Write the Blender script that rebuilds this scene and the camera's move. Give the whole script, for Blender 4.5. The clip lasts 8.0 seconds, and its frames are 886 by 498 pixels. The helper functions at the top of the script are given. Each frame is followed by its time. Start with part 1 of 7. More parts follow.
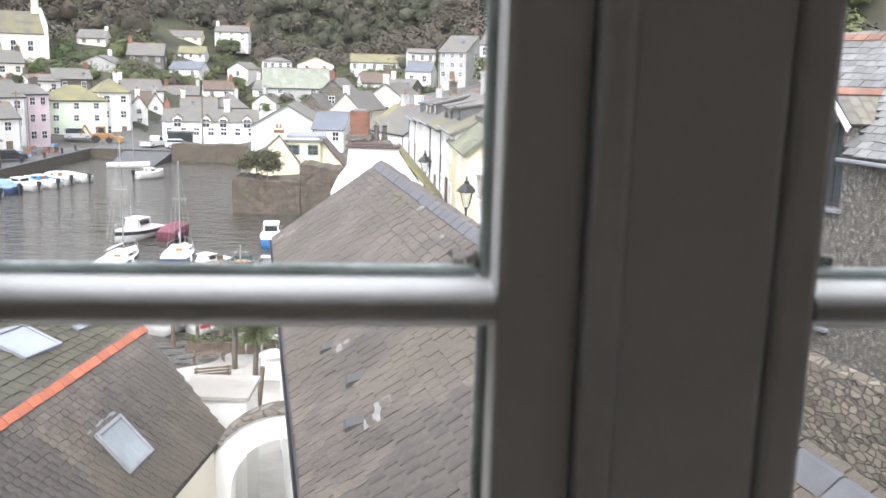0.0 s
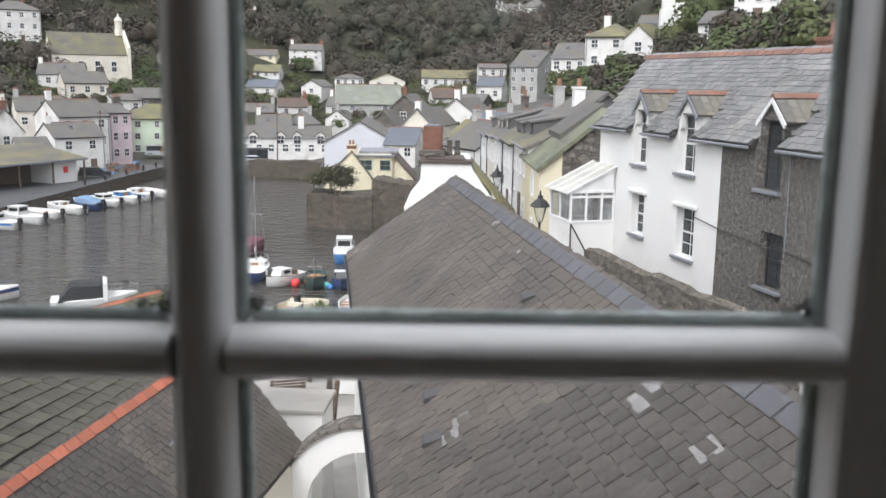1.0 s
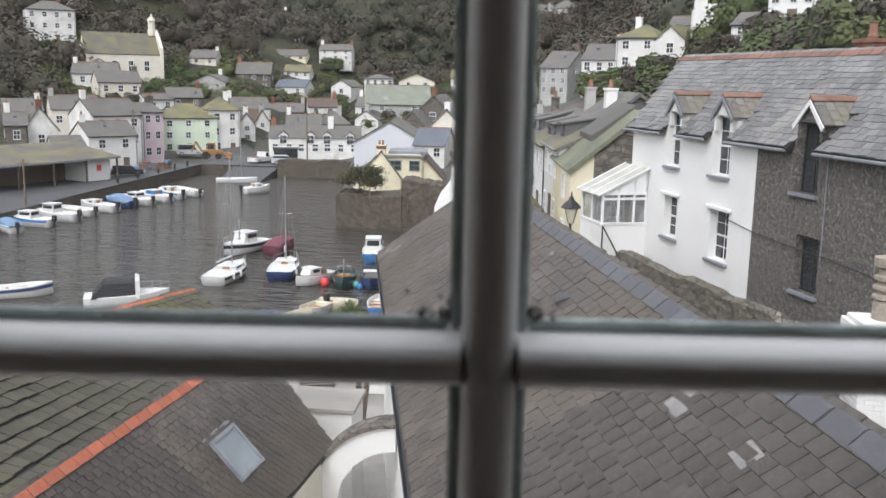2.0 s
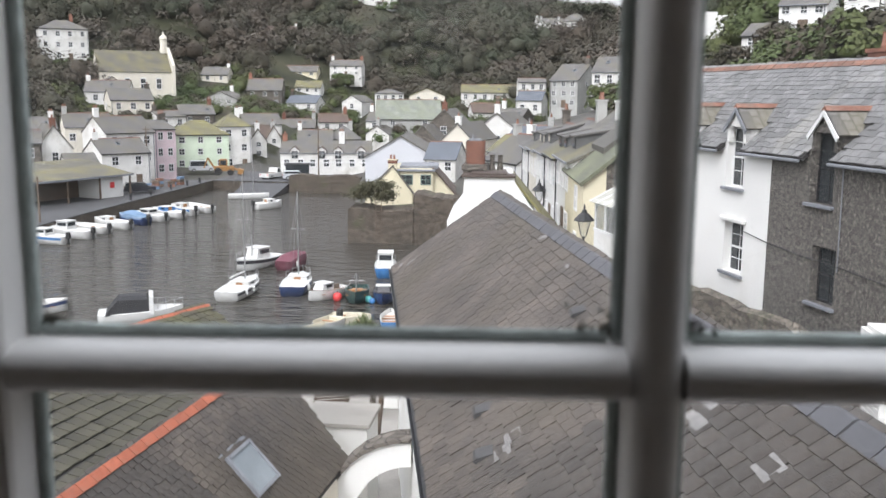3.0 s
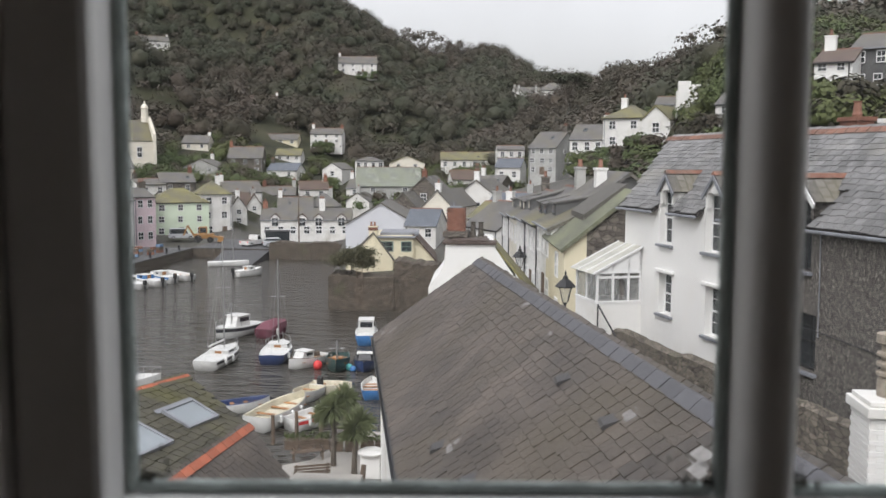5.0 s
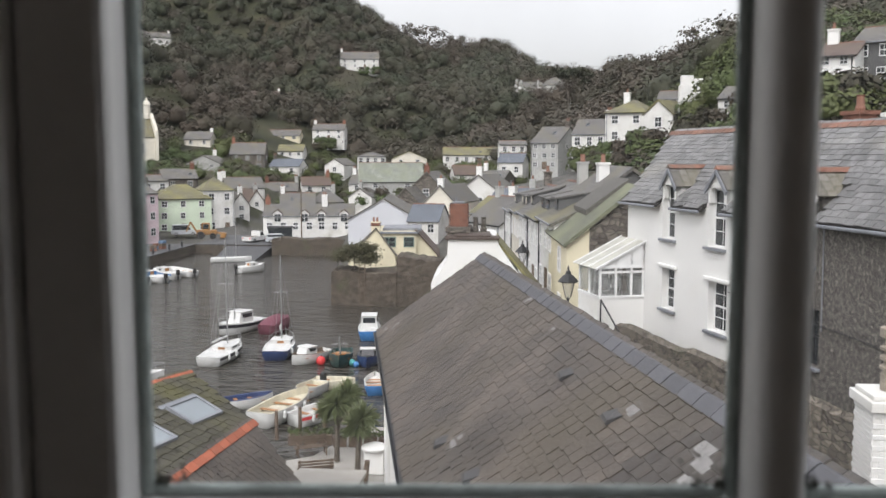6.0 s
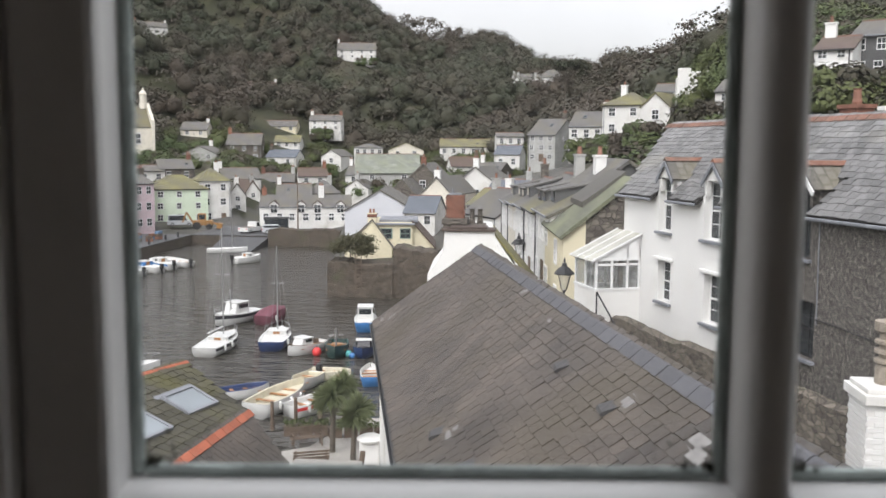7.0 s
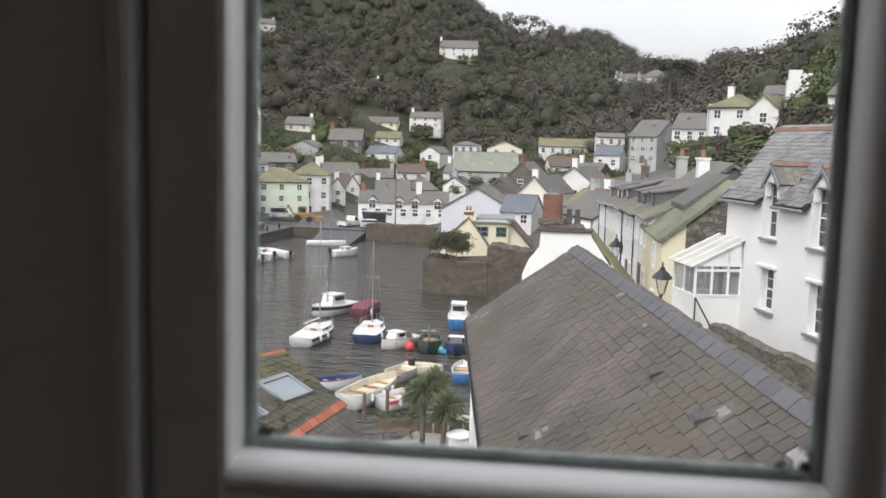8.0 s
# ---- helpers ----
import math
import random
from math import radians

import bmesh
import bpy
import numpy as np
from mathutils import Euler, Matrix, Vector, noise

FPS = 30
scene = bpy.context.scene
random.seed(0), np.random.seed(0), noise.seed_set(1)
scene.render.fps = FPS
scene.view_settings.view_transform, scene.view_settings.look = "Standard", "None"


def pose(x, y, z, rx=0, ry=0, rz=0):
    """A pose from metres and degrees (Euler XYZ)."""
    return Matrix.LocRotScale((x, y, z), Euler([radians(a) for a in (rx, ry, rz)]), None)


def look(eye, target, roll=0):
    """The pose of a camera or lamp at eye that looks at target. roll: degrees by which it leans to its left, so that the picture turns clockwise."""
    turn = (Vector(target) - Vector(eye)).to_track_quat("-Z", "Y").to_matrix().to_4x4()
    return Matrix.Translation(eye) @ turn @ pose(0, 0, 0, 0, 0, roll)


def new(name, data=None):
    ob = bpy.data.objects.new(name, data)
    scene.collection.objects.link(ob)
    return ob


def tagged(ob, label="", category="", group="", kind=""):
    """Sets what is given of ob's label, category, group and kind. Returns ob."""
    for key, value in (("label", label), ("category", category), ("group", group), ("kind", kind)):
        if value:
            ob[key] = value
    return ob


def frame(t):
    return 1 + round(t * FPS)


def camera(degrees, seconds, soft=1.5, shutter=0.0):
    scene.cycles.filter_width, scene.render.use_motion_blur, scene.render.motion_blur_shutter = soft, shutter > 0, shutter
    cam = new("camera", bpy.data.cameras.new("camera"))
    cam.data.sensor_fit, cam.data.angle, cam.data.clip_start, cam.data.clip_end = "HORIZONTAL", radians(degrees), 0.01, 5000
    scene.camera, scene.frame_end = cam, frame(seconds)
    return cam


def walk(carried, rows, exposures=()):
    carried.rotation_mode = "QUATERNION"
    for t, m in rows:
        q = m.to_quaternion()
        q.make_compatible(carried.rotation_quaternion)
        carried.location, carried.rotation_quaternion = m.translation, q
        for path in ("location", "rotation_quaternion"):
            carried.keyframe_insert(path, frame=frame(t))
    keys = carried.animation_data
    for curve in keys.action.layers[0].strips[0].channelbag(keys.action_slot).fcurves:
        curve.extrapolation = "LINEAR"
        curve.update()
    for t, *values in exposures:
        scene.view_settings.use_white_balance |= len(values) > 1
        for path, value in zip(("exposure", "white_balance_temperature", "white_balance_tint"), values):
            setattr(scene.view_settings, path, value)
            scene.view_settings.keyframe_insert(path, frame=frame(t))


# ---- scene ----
cam = camera(51.7, 8.0)
# focused on the harbour, so that the sash close to the lens is soft
cam.data.dof.use_dof, cam.data.dof.focus_distance, cam.data.dof.aperture_fstop = True, 70.0, 11.0

PATH = [
    (0, (0.263, -0.048, 12.019), (0.283, 1.913, 11.625), 1.6),
    (0.5, (0.209, 0.042, 12.002), (0.142, 2.004, 11.619), 0.7),
    (1, (0.133, 0.011, 12.02), (-0.001, 1.973, 11.654), 0.8),
    (1.5, (0.059, -0.003, 12.025), (-0.119, 1.955, 11.658), 1.3),
    (3, (-0.069, -0.009, 12.023), (-0.288, 1.95, 11.687), 0.4),
    (3.5, (-0.108, -0.016, 12.027), (-0.329, 1.956, 11.778), 0.3),
    (4, (-0.127, -0.019, 12.052), (-0.332, 1.96, 11.853), 0.4),
    (4.5, (-0.129, -0.012, 12.063), (-0.306, 1.97, 11.871), 0.3),
    (6, (-0.136, -0.016, 12.073), (-0.32, 1.965, 11.87), 0.0),
    (6.5, (-0.133, -0.012, 12.068), (-0.307, 1.969, 11.855), 0.1),
    (7, (-0.133, -0.017, 12.068), (-0.309, 1.963, 11.847), 0.3),
    (7.5, (-0.136, -0.024, 12.068), (-0.363, 1.95, 11.839), 0.8),
    (8, (-0.135, -0.035, 12.066), (-0.517, 1.915, 11.838), 1.5),
]
walk(cam, [(t, look(eye, target, roll)) for t, eye, target, roll in PATH],
     [(0, 1.58, 6300, 12), (0.5, 1.28, 6300, 12), (0.8, 0.95, 6300, 12), (1.2, 0.65, 6300, 12), (1.7, 0.6, 6300, 12), (2.8, 0.88, 6300, 12), (3.1, 0.86, 6300, 12), (3.6, 0.55, 6300, 12), (4.0, 0.54, 6400, 12), (4.5, 0.37, 6480, 12), (6.2, 0.57, 6500, 12), (7.0, 0.64, 6500, 12), (8.0, 0.66, 6450, 12)])

# ---- light ----
world = bpy.data.worlds.new("overcast")
scene.world = world
world.use_nodes = True
wn, wl = world.node_tree.nodes, world.node_tree.links
sky = wn.new("ShaderNodeTexSky")
sky.sky_type, sky.sun_disc = "NISHITA", False
sky.sun_elevation, sky.sun_rotation = radians(38), radians(200)
pale = wn.new("ShaderNodeHueSaturation")
pale.inputs["Saturation"].default_value = 0.12
cloud = wn.new("ShaderNodeTexNoise")
cloud.inputs["Scale"].default_value, cloud.inputs["Detail"].default_value = 2.2, 5
span = wn.new("ShaderNodeMapRange")
span.inputs["From Min"].default_value, span.inputs["From Max"].default_value = 0.3, 0.7
span.inputs["To Min"].default_value, span.inputs["To Max"].default_value = 0.86, 1.1
tone = wn.new("ShaderNodeMix")
tone.data_type, tone.blend_type = "RGBA", "MULTIPLY"
tone.inputs[0].default_value = 1.0
coord = wn.new("ShaderNodeTexCoord")
wl.new(coord.outputs["Generated"], cloud.inputs["Vector"])
wl.new(cloud.outputs["Fac"], span.inputs["Value"])
wl.new(sky.outputs[0], pale.inputs["Color"])
wl.new(pale.outputs[0], tone.inputs[6])
wl.new(span.outputs[0], tone.inputs[7])
# an overcast sky is dimmer towards the horizon
axis = wn.new("ShaderNodeSeparateXYZ")
dome = wn.new("ShaderNodeMapRange")
dome.inputs["From Min"].default_value, dome.inputs["From Max"].default_value = 0.0, 0.9
dome.inputs["To Min"].default_value, dome.inputs["To Max"].default_value = 0.32, 2.7
veil = wn.new("ShaderNodeMix")
veil.data_type, veil.blend_type = "RGBA", "MULTIPLY"
veil.inputs[0].default_value = 1.0
wl.new(coord.outputs["Generated"], axis.inputs[0])
wl.new(axis.outputs["Z"], dome.inputs["Value"])
wl.new(tone.outputs[2], veil.inputs[6])
wl.new(dome.outputs[0], veil.inputs[7])
wl.new(veil.outputs[2], wn["Background"].inputs["Color"])
wn["Background"].inputs["Strength"].default_value = 0.15
sun = new("sun", bpy.data.lights.new("sun", "SUN"))
sun.data.energy, sun.data.angle, sun.data.color = 0.8, radians(30), (1.0, 0.985, 0.96)
sun.matrix_world = look((0, 0, 60), (18, 50, 0))

# a lamp added in the head of the window opening, standing in for high sky light
head = new("window_fill_light", bpy.data.lights.new("window_fill_light", "AREA"))
head.data.shape, head.data.size, head.data.size_y = "RECTANGLE", 1.7, 0.24
head.data.energy, head.data.color = 4.5, (0.93, 0.97, 1.0)
head.matrix_world = pose(0.36, 0.66, 12.84, -12, 0, 4.66)

# ---- materials ----
WATER = -3.5
QUAY = -2.1


def tree_of(name):
    m = bpy.data.materials.new(name)
    m.use_nodes = True
    return m, m.node_tree.nodes, m.node_tree.links, m.node_tree.nodes["Principled BSDF"]


def shade(c, k):
    return (min(c[0] * k, 1), min(c[1] * k, 1), min(c[2] * k, 1), 1)


def mixer(n, l, fac, a, b):
    """A colour mix node; a and b are colours or sockets."""
    x = n.new("ShaderNodeMix")
    x.data_type = "RGBA"
    l.new(fac, x.inputs[0])
    for value, socket in ((a, x.inputs[6]), (b, x.inputs[7])):
        if isinstance(value, tuple):
            socket.default_value = value
        else:
            l.new(value, socket)
    return x.outputs[2]


def noise_of(n, l, where, scale, detail=4, lo=0.35, hi=0.65):
    t = n.new("ShaderNodeTexNoise")
    t.inputs["Scale"].default_value, t.inputs["Detail"].default_value = scale, detail
    l.new(where, t.inputs["Vector"])
    r = n.new("ShaderNodeMapRange")
    r.inputs["From Min"].default_value, r.inputs["From Max"].default_value = lo, hi
    l.new(t.outputs["Fac"], r.inputs["Value"])
    return r.outputs[0]


def chance(n, l):
    """A number from 0 to 1 for each object and each loose piece of it."""
    a, b, s, f = n.new("ShaderNodeObjectInfo"), n.new("ShaderNodeNewGeometry"), n.new("ShaderNodeMath"), n.new("ShaderNodeMath")
    f.operation = "FRACT"
    l.new(a.outputs["Random"], s.inputs[0])
    l.new(b.outputs["Random Per Island"], s.inputs[1])
    l.new(s.outputs[0], f.inputs[0])
    return f.outputs[0]


def mat(name, col, rough=0.8, var=0.2, scale=1.5, fine=18.0, bump=0.15, metal=0.0, stain=None, stain_scale=0.6, stain_at=(0.5, 0.75), pieces=0.0, space="Object"):
    m, n, l, b = tree_of(name)
    where = n.new("ShaderNodeTexCoord").outputs[space]
    big = noise_of(n, l, where, scale)
    small = noise_of(n, l, where, fine, 6, 0.25, 0.75)
    c = mixer(n, l, big, shade(col, 1 - var), shade(col, 1 + var))
    g = n.new("ShaderNodeMix")
    g.data_type, g.blend_type = "RGBA", "MULTIPLY"
    g.inputs[0].default_value = 1.0
    l.new(c, g.inputs[6])
    grain = mixer(n, l, small, (1 - var, 1 - var, 1 - var, 1), (1, 1, 1, 1))
    l.new(grain, g.inputs[7])
    c = g.outputs[2]
    if pieces:
        p = n.new("ShaderNodeMix")
        p.data_type, p.blend_type = "RGBA", "MULTIPLY"
        p.inputs[0].default_value = 1.0
        l.new(c, p.inputs[6])
        l.new(mixer(n, l, chance(n, l), (1 - pieces,) * 3 + (1,), (1 + pieces,) * 3 + (1,)), p.inputs[7])
        c = p.outputs[2]
    if stain:
        c = mixer(n, l, noise_of(n, l, where, stain_scale, 7, *stain_at), c, shade(stain, 1))
    l.new(c, b.inputs["Base Color"])
    b.inputs["Roughness"].default_value, b.inputs["Metallic"].default_value = rough, metal
    if bump:
        u = n.new("ShaderNodeBump")
        u.inputs["Strength"].default_value, u.inputs["Distance"].default_value = bump, 0.03
        l.new(small, u.inputs["Height"])
        l.new(u.outputs[0], b.inputs["Normal"])
    return m


def coursed(name, col, moss=None, amount=(0.45, 0.7), course=0.3, rough=0.7):
    """A far slate roof: courses of slates in colour and relief."""
    m, n, l, b = tree_of(name)
    where = n.new("ShaderNodeTexCoord").outputs["UV"]
    k = n.new("ShaderNodeTexBrick")
    for key, value in (("Scale", 1.0), ("Mortar Size", 0.03), ("Brick Width", course * 1.1), ("Row Height", course)):
        k.inputs[key].default_value = value
    k.inputs["Color1"].default_value, k.inputs["Color2"].default_value, k.inputs["Mortar"].default_value = shade(col, 0.62), shade(col, 1.4), shade(col, 0.3)
    l.new(where, k.inputs["Vector"])
    c = mixer(n, l, noise_of(n, l, where, 0.5, 6), shade(col, 0.6), k.outputs["Color"])
    if moss:
        c = mixer(n, l, noise_of(n, l, where, 0.35, 7, *amount), c, shade(moss, 1))
    l.new(c, b.inputs["Base Color"])
    b.inputs["Roughness"].default_value = rough
    u = n.new("ShaderNodeBump")
    u.inputs["Strength"].default_value, u.inputs["Distance"].default_value = 0.5, 0.02
    l.new(k.outputs["Fac"], u.inputs["Height"])
    u.invert = True
    l.new(u.outputs[0], b.inputs["Normal"])
    return m


def blocks(name, col, scale=2.6, rough=0.9):
    """Rubble stone walling: uneven blocks with deep joints."""
    m, n, l, b = tree_of(name)
    where = n.new("ShaderNodeTexCoord").outputs["Object"]
    v = n.new("ShaderNodeTexVoronoi")
    v.inputs["Scale"].default_value = scale
    s = n.new("ShaderNodeMapping")
    s.inputs["Scale"].default_value = (1, 1, 1.9)
    l.new(where, s.inputs["Vector"])
    l.new(s.outputs[0], v.inputs["Vector"])
    e = n.new("ShaderNodeTexVoronoi")
    e.feature = "DISTANCE_TO_EDGE"
    e.inputs["Scale"].default_value = scale
    l.new(s.outputs[0], e.inputs["Vector"])
    joint = n.new("ShaderNodeMapRange")
    joint.inputs["From Max"].default_value = 0.09
    l.new(e.outputs["Distance"], joint.inputs["Value"])
    bw = n.new("ShaderNodeRGBToBW")
    l.new(v.outputs["Color"], bw.inputs[0])
    c = mixer(n, l, bw.outputs[0], shade(col, 0.5), shade(col, 1.7))
    c = mixer(n, l, joint.outputs[0], shade(col, 0.35), c)
    c = mixer(n, l, noise_of(n, l, where, 0.8, 6, 0.6, 0.85), c, (0.07, 0.085, 0.035, 1))
    l.new(c, b.inputs["Base Color"])
    b.inputs["Roughness"].default_value = rough
    u = n.new("ShaderNodeBump")
    u.inputs["Strength"].default_value, u.inputs["Distance"].default_value = 0.8, 0.05
    l.new(joint.outputs[0], u.inputs["Height"])
    l.new(u.outputs[0], b.inputs["Normal"])
    return m


def leafy(name, a, b_col):
    m, n, l, b = tree_of(name)
    where = n.new("ShaderNodeTexCoord").outputs["Object"]
    c = mixer(n, l, chance(n, l), shade(a, 0.82), shade(a, 1.2))
    c = mixer(n, l, noise_of(n, l, where, 0.05, 3, 0.4, 0.62), c, mixer(n, l, chance(n, l), shade(b_col, 0.82), shade(b_col, 1.2)))
    l.new(c, b.inputs["Base Color"])
    b.inputs["Roughness"].default_value = 0.75
    return m


PAINT = {
    "white": mat("white_render", (0.74, 0.735, 0.71), 0.85, 0.06, 0.5, 9, 0.18, stain=(0.50, 0.48, 0.43), stain_scale=0.5, stain_at=(0.52, 0.85)),
    "limewash": mat("weathered_limewash", (0.68, 0.67, 0.64), 0.88, 0.08, 0.35, 6, 0.15, stain=(0.36, 0.34, 0.29), stain_scale=0.45, stain_at=(0.48, 0.85)),
    "cream": mat("cream_render", (0.66, 0.62, 0.53), 0.85, 0.08, 0.5, 9, 0.1),
    "green": mat("pale_green_render", (0.59, 0.68, 0.53), 0.85, 0.06, 0.5, 9, 0.1),
    "pink": mat("pink_render", (0.66, 0.53, 0.56), 0.85, 0.07, 0.5, 9, 0.1),
    "yellow": mat("yellow_render", (0.68, 0.62, 0.45), 0.85, 0.07, 0.4, 9, 0.1, stain=(0.55, 0.5, 0.35), stain_scale=0.5, stain_at=(0.55, 0.8)),
    "lilac": mat("lilac_white_boarding", (0.53, 0.54, 0.57), 0.7, 0.04, 0.4, 6, 0.1),
    "grey": mat("grey_render", (0.38, 0.38, 0.36), 0.9, 0.12, 0.6, 12, 0.2),
    "dark": mat("dark_slate_hanging", (0.10, 0.10, 0.10), 0.8, 0.2, 1.0, 12, 0.3),
    "teal": mat("turquoise_boards", (0.20, 0.48, 0.55), 0.7, 0.1),
    "stone": blocks("rubble_stone", (0.135, 0.118, 0.10)),
}
ROOF = {
    "slate": coursed("far_slate", (0.17, 0.162, 0.152), (0.155, 0.14, 0.095), (0.45, 0.75)),
    "blue": coursed("blue_grey_slate", (0.16, 0.18, 0.21)),
    "brown": coursed("brown_tile", (0.15, 0.105, 0.085), (0.14, 0.12, 0.06), (0.5, 0.8)),
    "moss": coursed("yellow_mossed_slate", (0.15, 0.14, 0.11), (0.19, 0.175, 0.075), (0.32, 0.6)),
    "mossy": coursed("lichened_slate", (0.16, 0.15, 0.12), (0.19, 0.17, 0.08), (0.42, 0.7)),
    "lichen": coursed("green_lichened_slate", (0.14, 0.145, 0.11), (0.19, 0.20, 0.12), (0.35, 0.65)),
    "green": coursed("pale_green_sheet_roof", (0.25, 0.265, 0.225), (0.19, 0.205, 0.14), (0.4, 0.7), 0.6),
}
RUBBLE = PAINT["stone"]
LANE_STONE = blocks("bedded_lane_rubble", (0.15, 0.13, 0.105), 4.2)
SEA_WALL = blocks("wet_weedy_rubble_stone", (0.090, 0.073, 0.056), 2.1)
BLUE_GREEN_FRAME = mat("grey_green_window_paint", (0.16, 0.22, 0.19), 0.5, 0.1)
WHITE_TRIM = mat("white_gloss_trim", (0.72, 0.72, 0.71), 0.45, 0.05, 2, 20, 0.05)
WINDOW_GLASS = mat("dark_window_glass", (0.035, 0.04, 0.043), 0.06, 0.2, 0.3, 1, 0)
RED_TILE = mat("terracotta_ridge_tile", (0.40, 0.115, 0.06), 0.8, 0.25, 2, 14, 0.3, pieces=0.2, stain=(0.14, 0.1, 0.07), stain_scale=1.2, stain_at=(0.55, 0.8))
RED_OLD = mat("weathered_brown_red_tile", (0.24, 0.115, 0.08), 0.85, 0.3, 2, 14, 0.3, pieces=0.25, stain=(0.13, 0.11, 0.09), stain_scale=1.5, stain_at=(0.5, 0.75))
BRICK = mat("red_brick", (0.24, 0.11, 0.075), 0.9, 0.25, 3, 20, 0.3, pieces=0.3)
POT = mat("clay_chimney_pot", (0.26, 0.13, 0.09), 0.85, 0.2)
LEAD = mat("grey_lead", (0.21, 0.22, 0.24), 0.5, 0.15, 2, 15, 0.1)
RIDGE_BLUE = mat("blue_clay_ridge_tile", (0.088, 0.088, 0.096), 0.6, 0.2, 1.5, 14, 0.2, pieces=0.15)
SLATE = mat("weathered_brown_slate", (0.090, 0.073, 0.059), 0.52, 0.36, 1.6, 22, 0.5, pieces=0.24, stain=(0.066, 0.061, 0.056), stain_scale=1.1, stain_at=(0.45, 0.75), space="Generated")
SLATE_FIELD = mat("weathered_brown_slate_field", (0.090, 0.073, 0.059), 0.52, 0.36, 0.7, 16, 0.5, pieces=0.24, stain=(0.070, 0.056, 0.038), stain_scale=0.3, stain_at=(0.46, 0.72))
SLATE_MOSS = mat("mossed_slate", (0.070, 0.064, 0.048), 0.8, 0.35, 0.9, 14, 0.4, pieces=0.3, stain=(0.085, 0.08, 0.022), stain_scale=0.6, stain_at=(0.4, 0.68))
SLATE_BLUE = mat("grey_rag_slate", (0.19, 0.188, 0.185), 0.55, 0.22, 0.9, 14, 0.35, pieces=0.3, stain=(0.26, 0.25, 0.22), stain_scale=0.5, stain_at=(0.5, 0.75))
SLATE_BED = mat("roof_underlay", (0.035, 0.032, 0.03), 0.9, 0.2)
ASPHALT = mat("wet_tarmac", (0.07, 0.07, 0.072), 0.6, 0.2, 0.4, 30, 0.2)
CONCRETE = mat("pale_concrete", (0.36, 0.34, 0.31), 0.85, 0.15, 0.5, 14, 0.2, stain=(0.2, 0.19, 0.17), stain_scale=0.4)
GRASS = mat("hill_undergrowth", (0.042, 0.044, 0.020), 0.95, 0.45, 0.12, 1.5, 0.6, stain=(0.06, 0.045, 0.028), stain_scale=0.03)
TOWN_GROUND = mat("wet_earth_and_tarmac", (0.10, 0.095, 0.085), 0.9, 0.3, 0.2, 3, 0.4, stain=(0.06, 0.06, 0.03), stain_scale=0.1)
BLACK_IRON = mat("black_painted_iron", (0.02, 0.02, 0.022), 0.4, 0.2)
TIMBER = mat("weathered_timber", (0.15, 0.11, 0.08), 0.85, 0.3, 2, 20, 0.3)
BOAT_WHITE = mat("white_gelcoat", (0.62, 0.62, 0.60), 0.35, 0.05, 1.5, 10, 0.03)
BOAT_NAVY = mat("navy_hull_paint", (0.03, 0.05, 0.13), 0.35, 0.12)
BOAT_BLUE = mat("blue_hull_paint", (0.06, 0.20, 0.46), 0.4, 0.12)
BOAT_GREEN = mat("dark_green_hull_paint", (0.025, 0.06, 0.055), 0.4, 0.15)
BOAT_CREAM = mat("cream_boat_interior", (0.60, 0.56, 0.44), 0.6, 0.12, 2, 10, 0.1)
BOAT_RED = mat("maroon_boat_cover", (0.15, 0.045, 0.065), 0.8, 0.2)
COVER_BLUE = mat("blue_boat_cover", (0.15, 0.24, 0.36), 0.8, 0.2)
COVER_BLACK = mat("black_canvas_canopy", (0.02, 0.02, 0.022), 0.6, 0.2)
VARNISH = mat("varnished_wood", (0.36, 0.17, 0.06), 0.4, 0.2)
DARK_STRIPE = mat("dark_grey_stripe", (0.03, 0.03, 0.035), 0.4, 0.1)
BUOY_RED = mat("red_buoy_plastic", (0.65, 0.05, 0.05), 0.45, 0.1)
BUOY_TEAL = mat("teal_buoy_plastic", (0.10, 0.42, 0.42), 0.45, 0.1)
METAL = mat("galvanised_metal", (0.5, 0.5, 0.5), 0.4, 0.1, metal=0.9)
RUBBER = mat("black_rubber", (0.02, 0.02, 0.02), 0.8, 0.1)
DIGGER = mat("yellow_machine_paint", (0.32, 0.165, 0.05), 0.5, 0.2)
CAR_SILVER = mat("silver_car_paint", (0.5, 0.52, 0.54), 0.3, 0.05)
CAR_BLACK = mat("black_car_paint", (0.02, 0.02, 0.025), 0.25, 0.05)
FISH_RED = mat("red_kayak_plastic", (0.6, 0.04, 0.05), 0.4, 0.1)
PEBBLE = mat("pebbledash_render", (0.118, 0.107, 0.095), 0.95, 0.34, 6.5, 26, 0.9, stain=(0.28, 0.26, 0.23), stain_scale=12, stain_at=(0.54, 0.66))
WOOD_A = leafy("woodland_dark_green", (0.034, 0.041, 0.020), (0.047, 0.043, 0.025))
WOOD_B = leafy("woodland_brown_autumn", (0.056, 0.042, 0.028), (0.042, 0.039, 0.022))
WOOD_C = leafy("woodland_grey_bare", (0.092, 0.077, 0.060), (0.068, 0.057, 0.040))
HEDGE = leafy("garden_green", (0.055, 0.080, 0.022), (0.075, 0.085, 0.025))
BUSH = leafy("dark_olive_bush", (0.055, 0.058, 0.026), (0.07, 0.06, 0.03))
PALM_LEAF = leafy("palm_leaf_green", (0.13, 0.16, 0.07), (0.18, 0.19, 0.10))
BARK = mat("grey_bark", (0.12, 0.10, 0.08), 0.9, 0.3, 4, 20, 0.5)
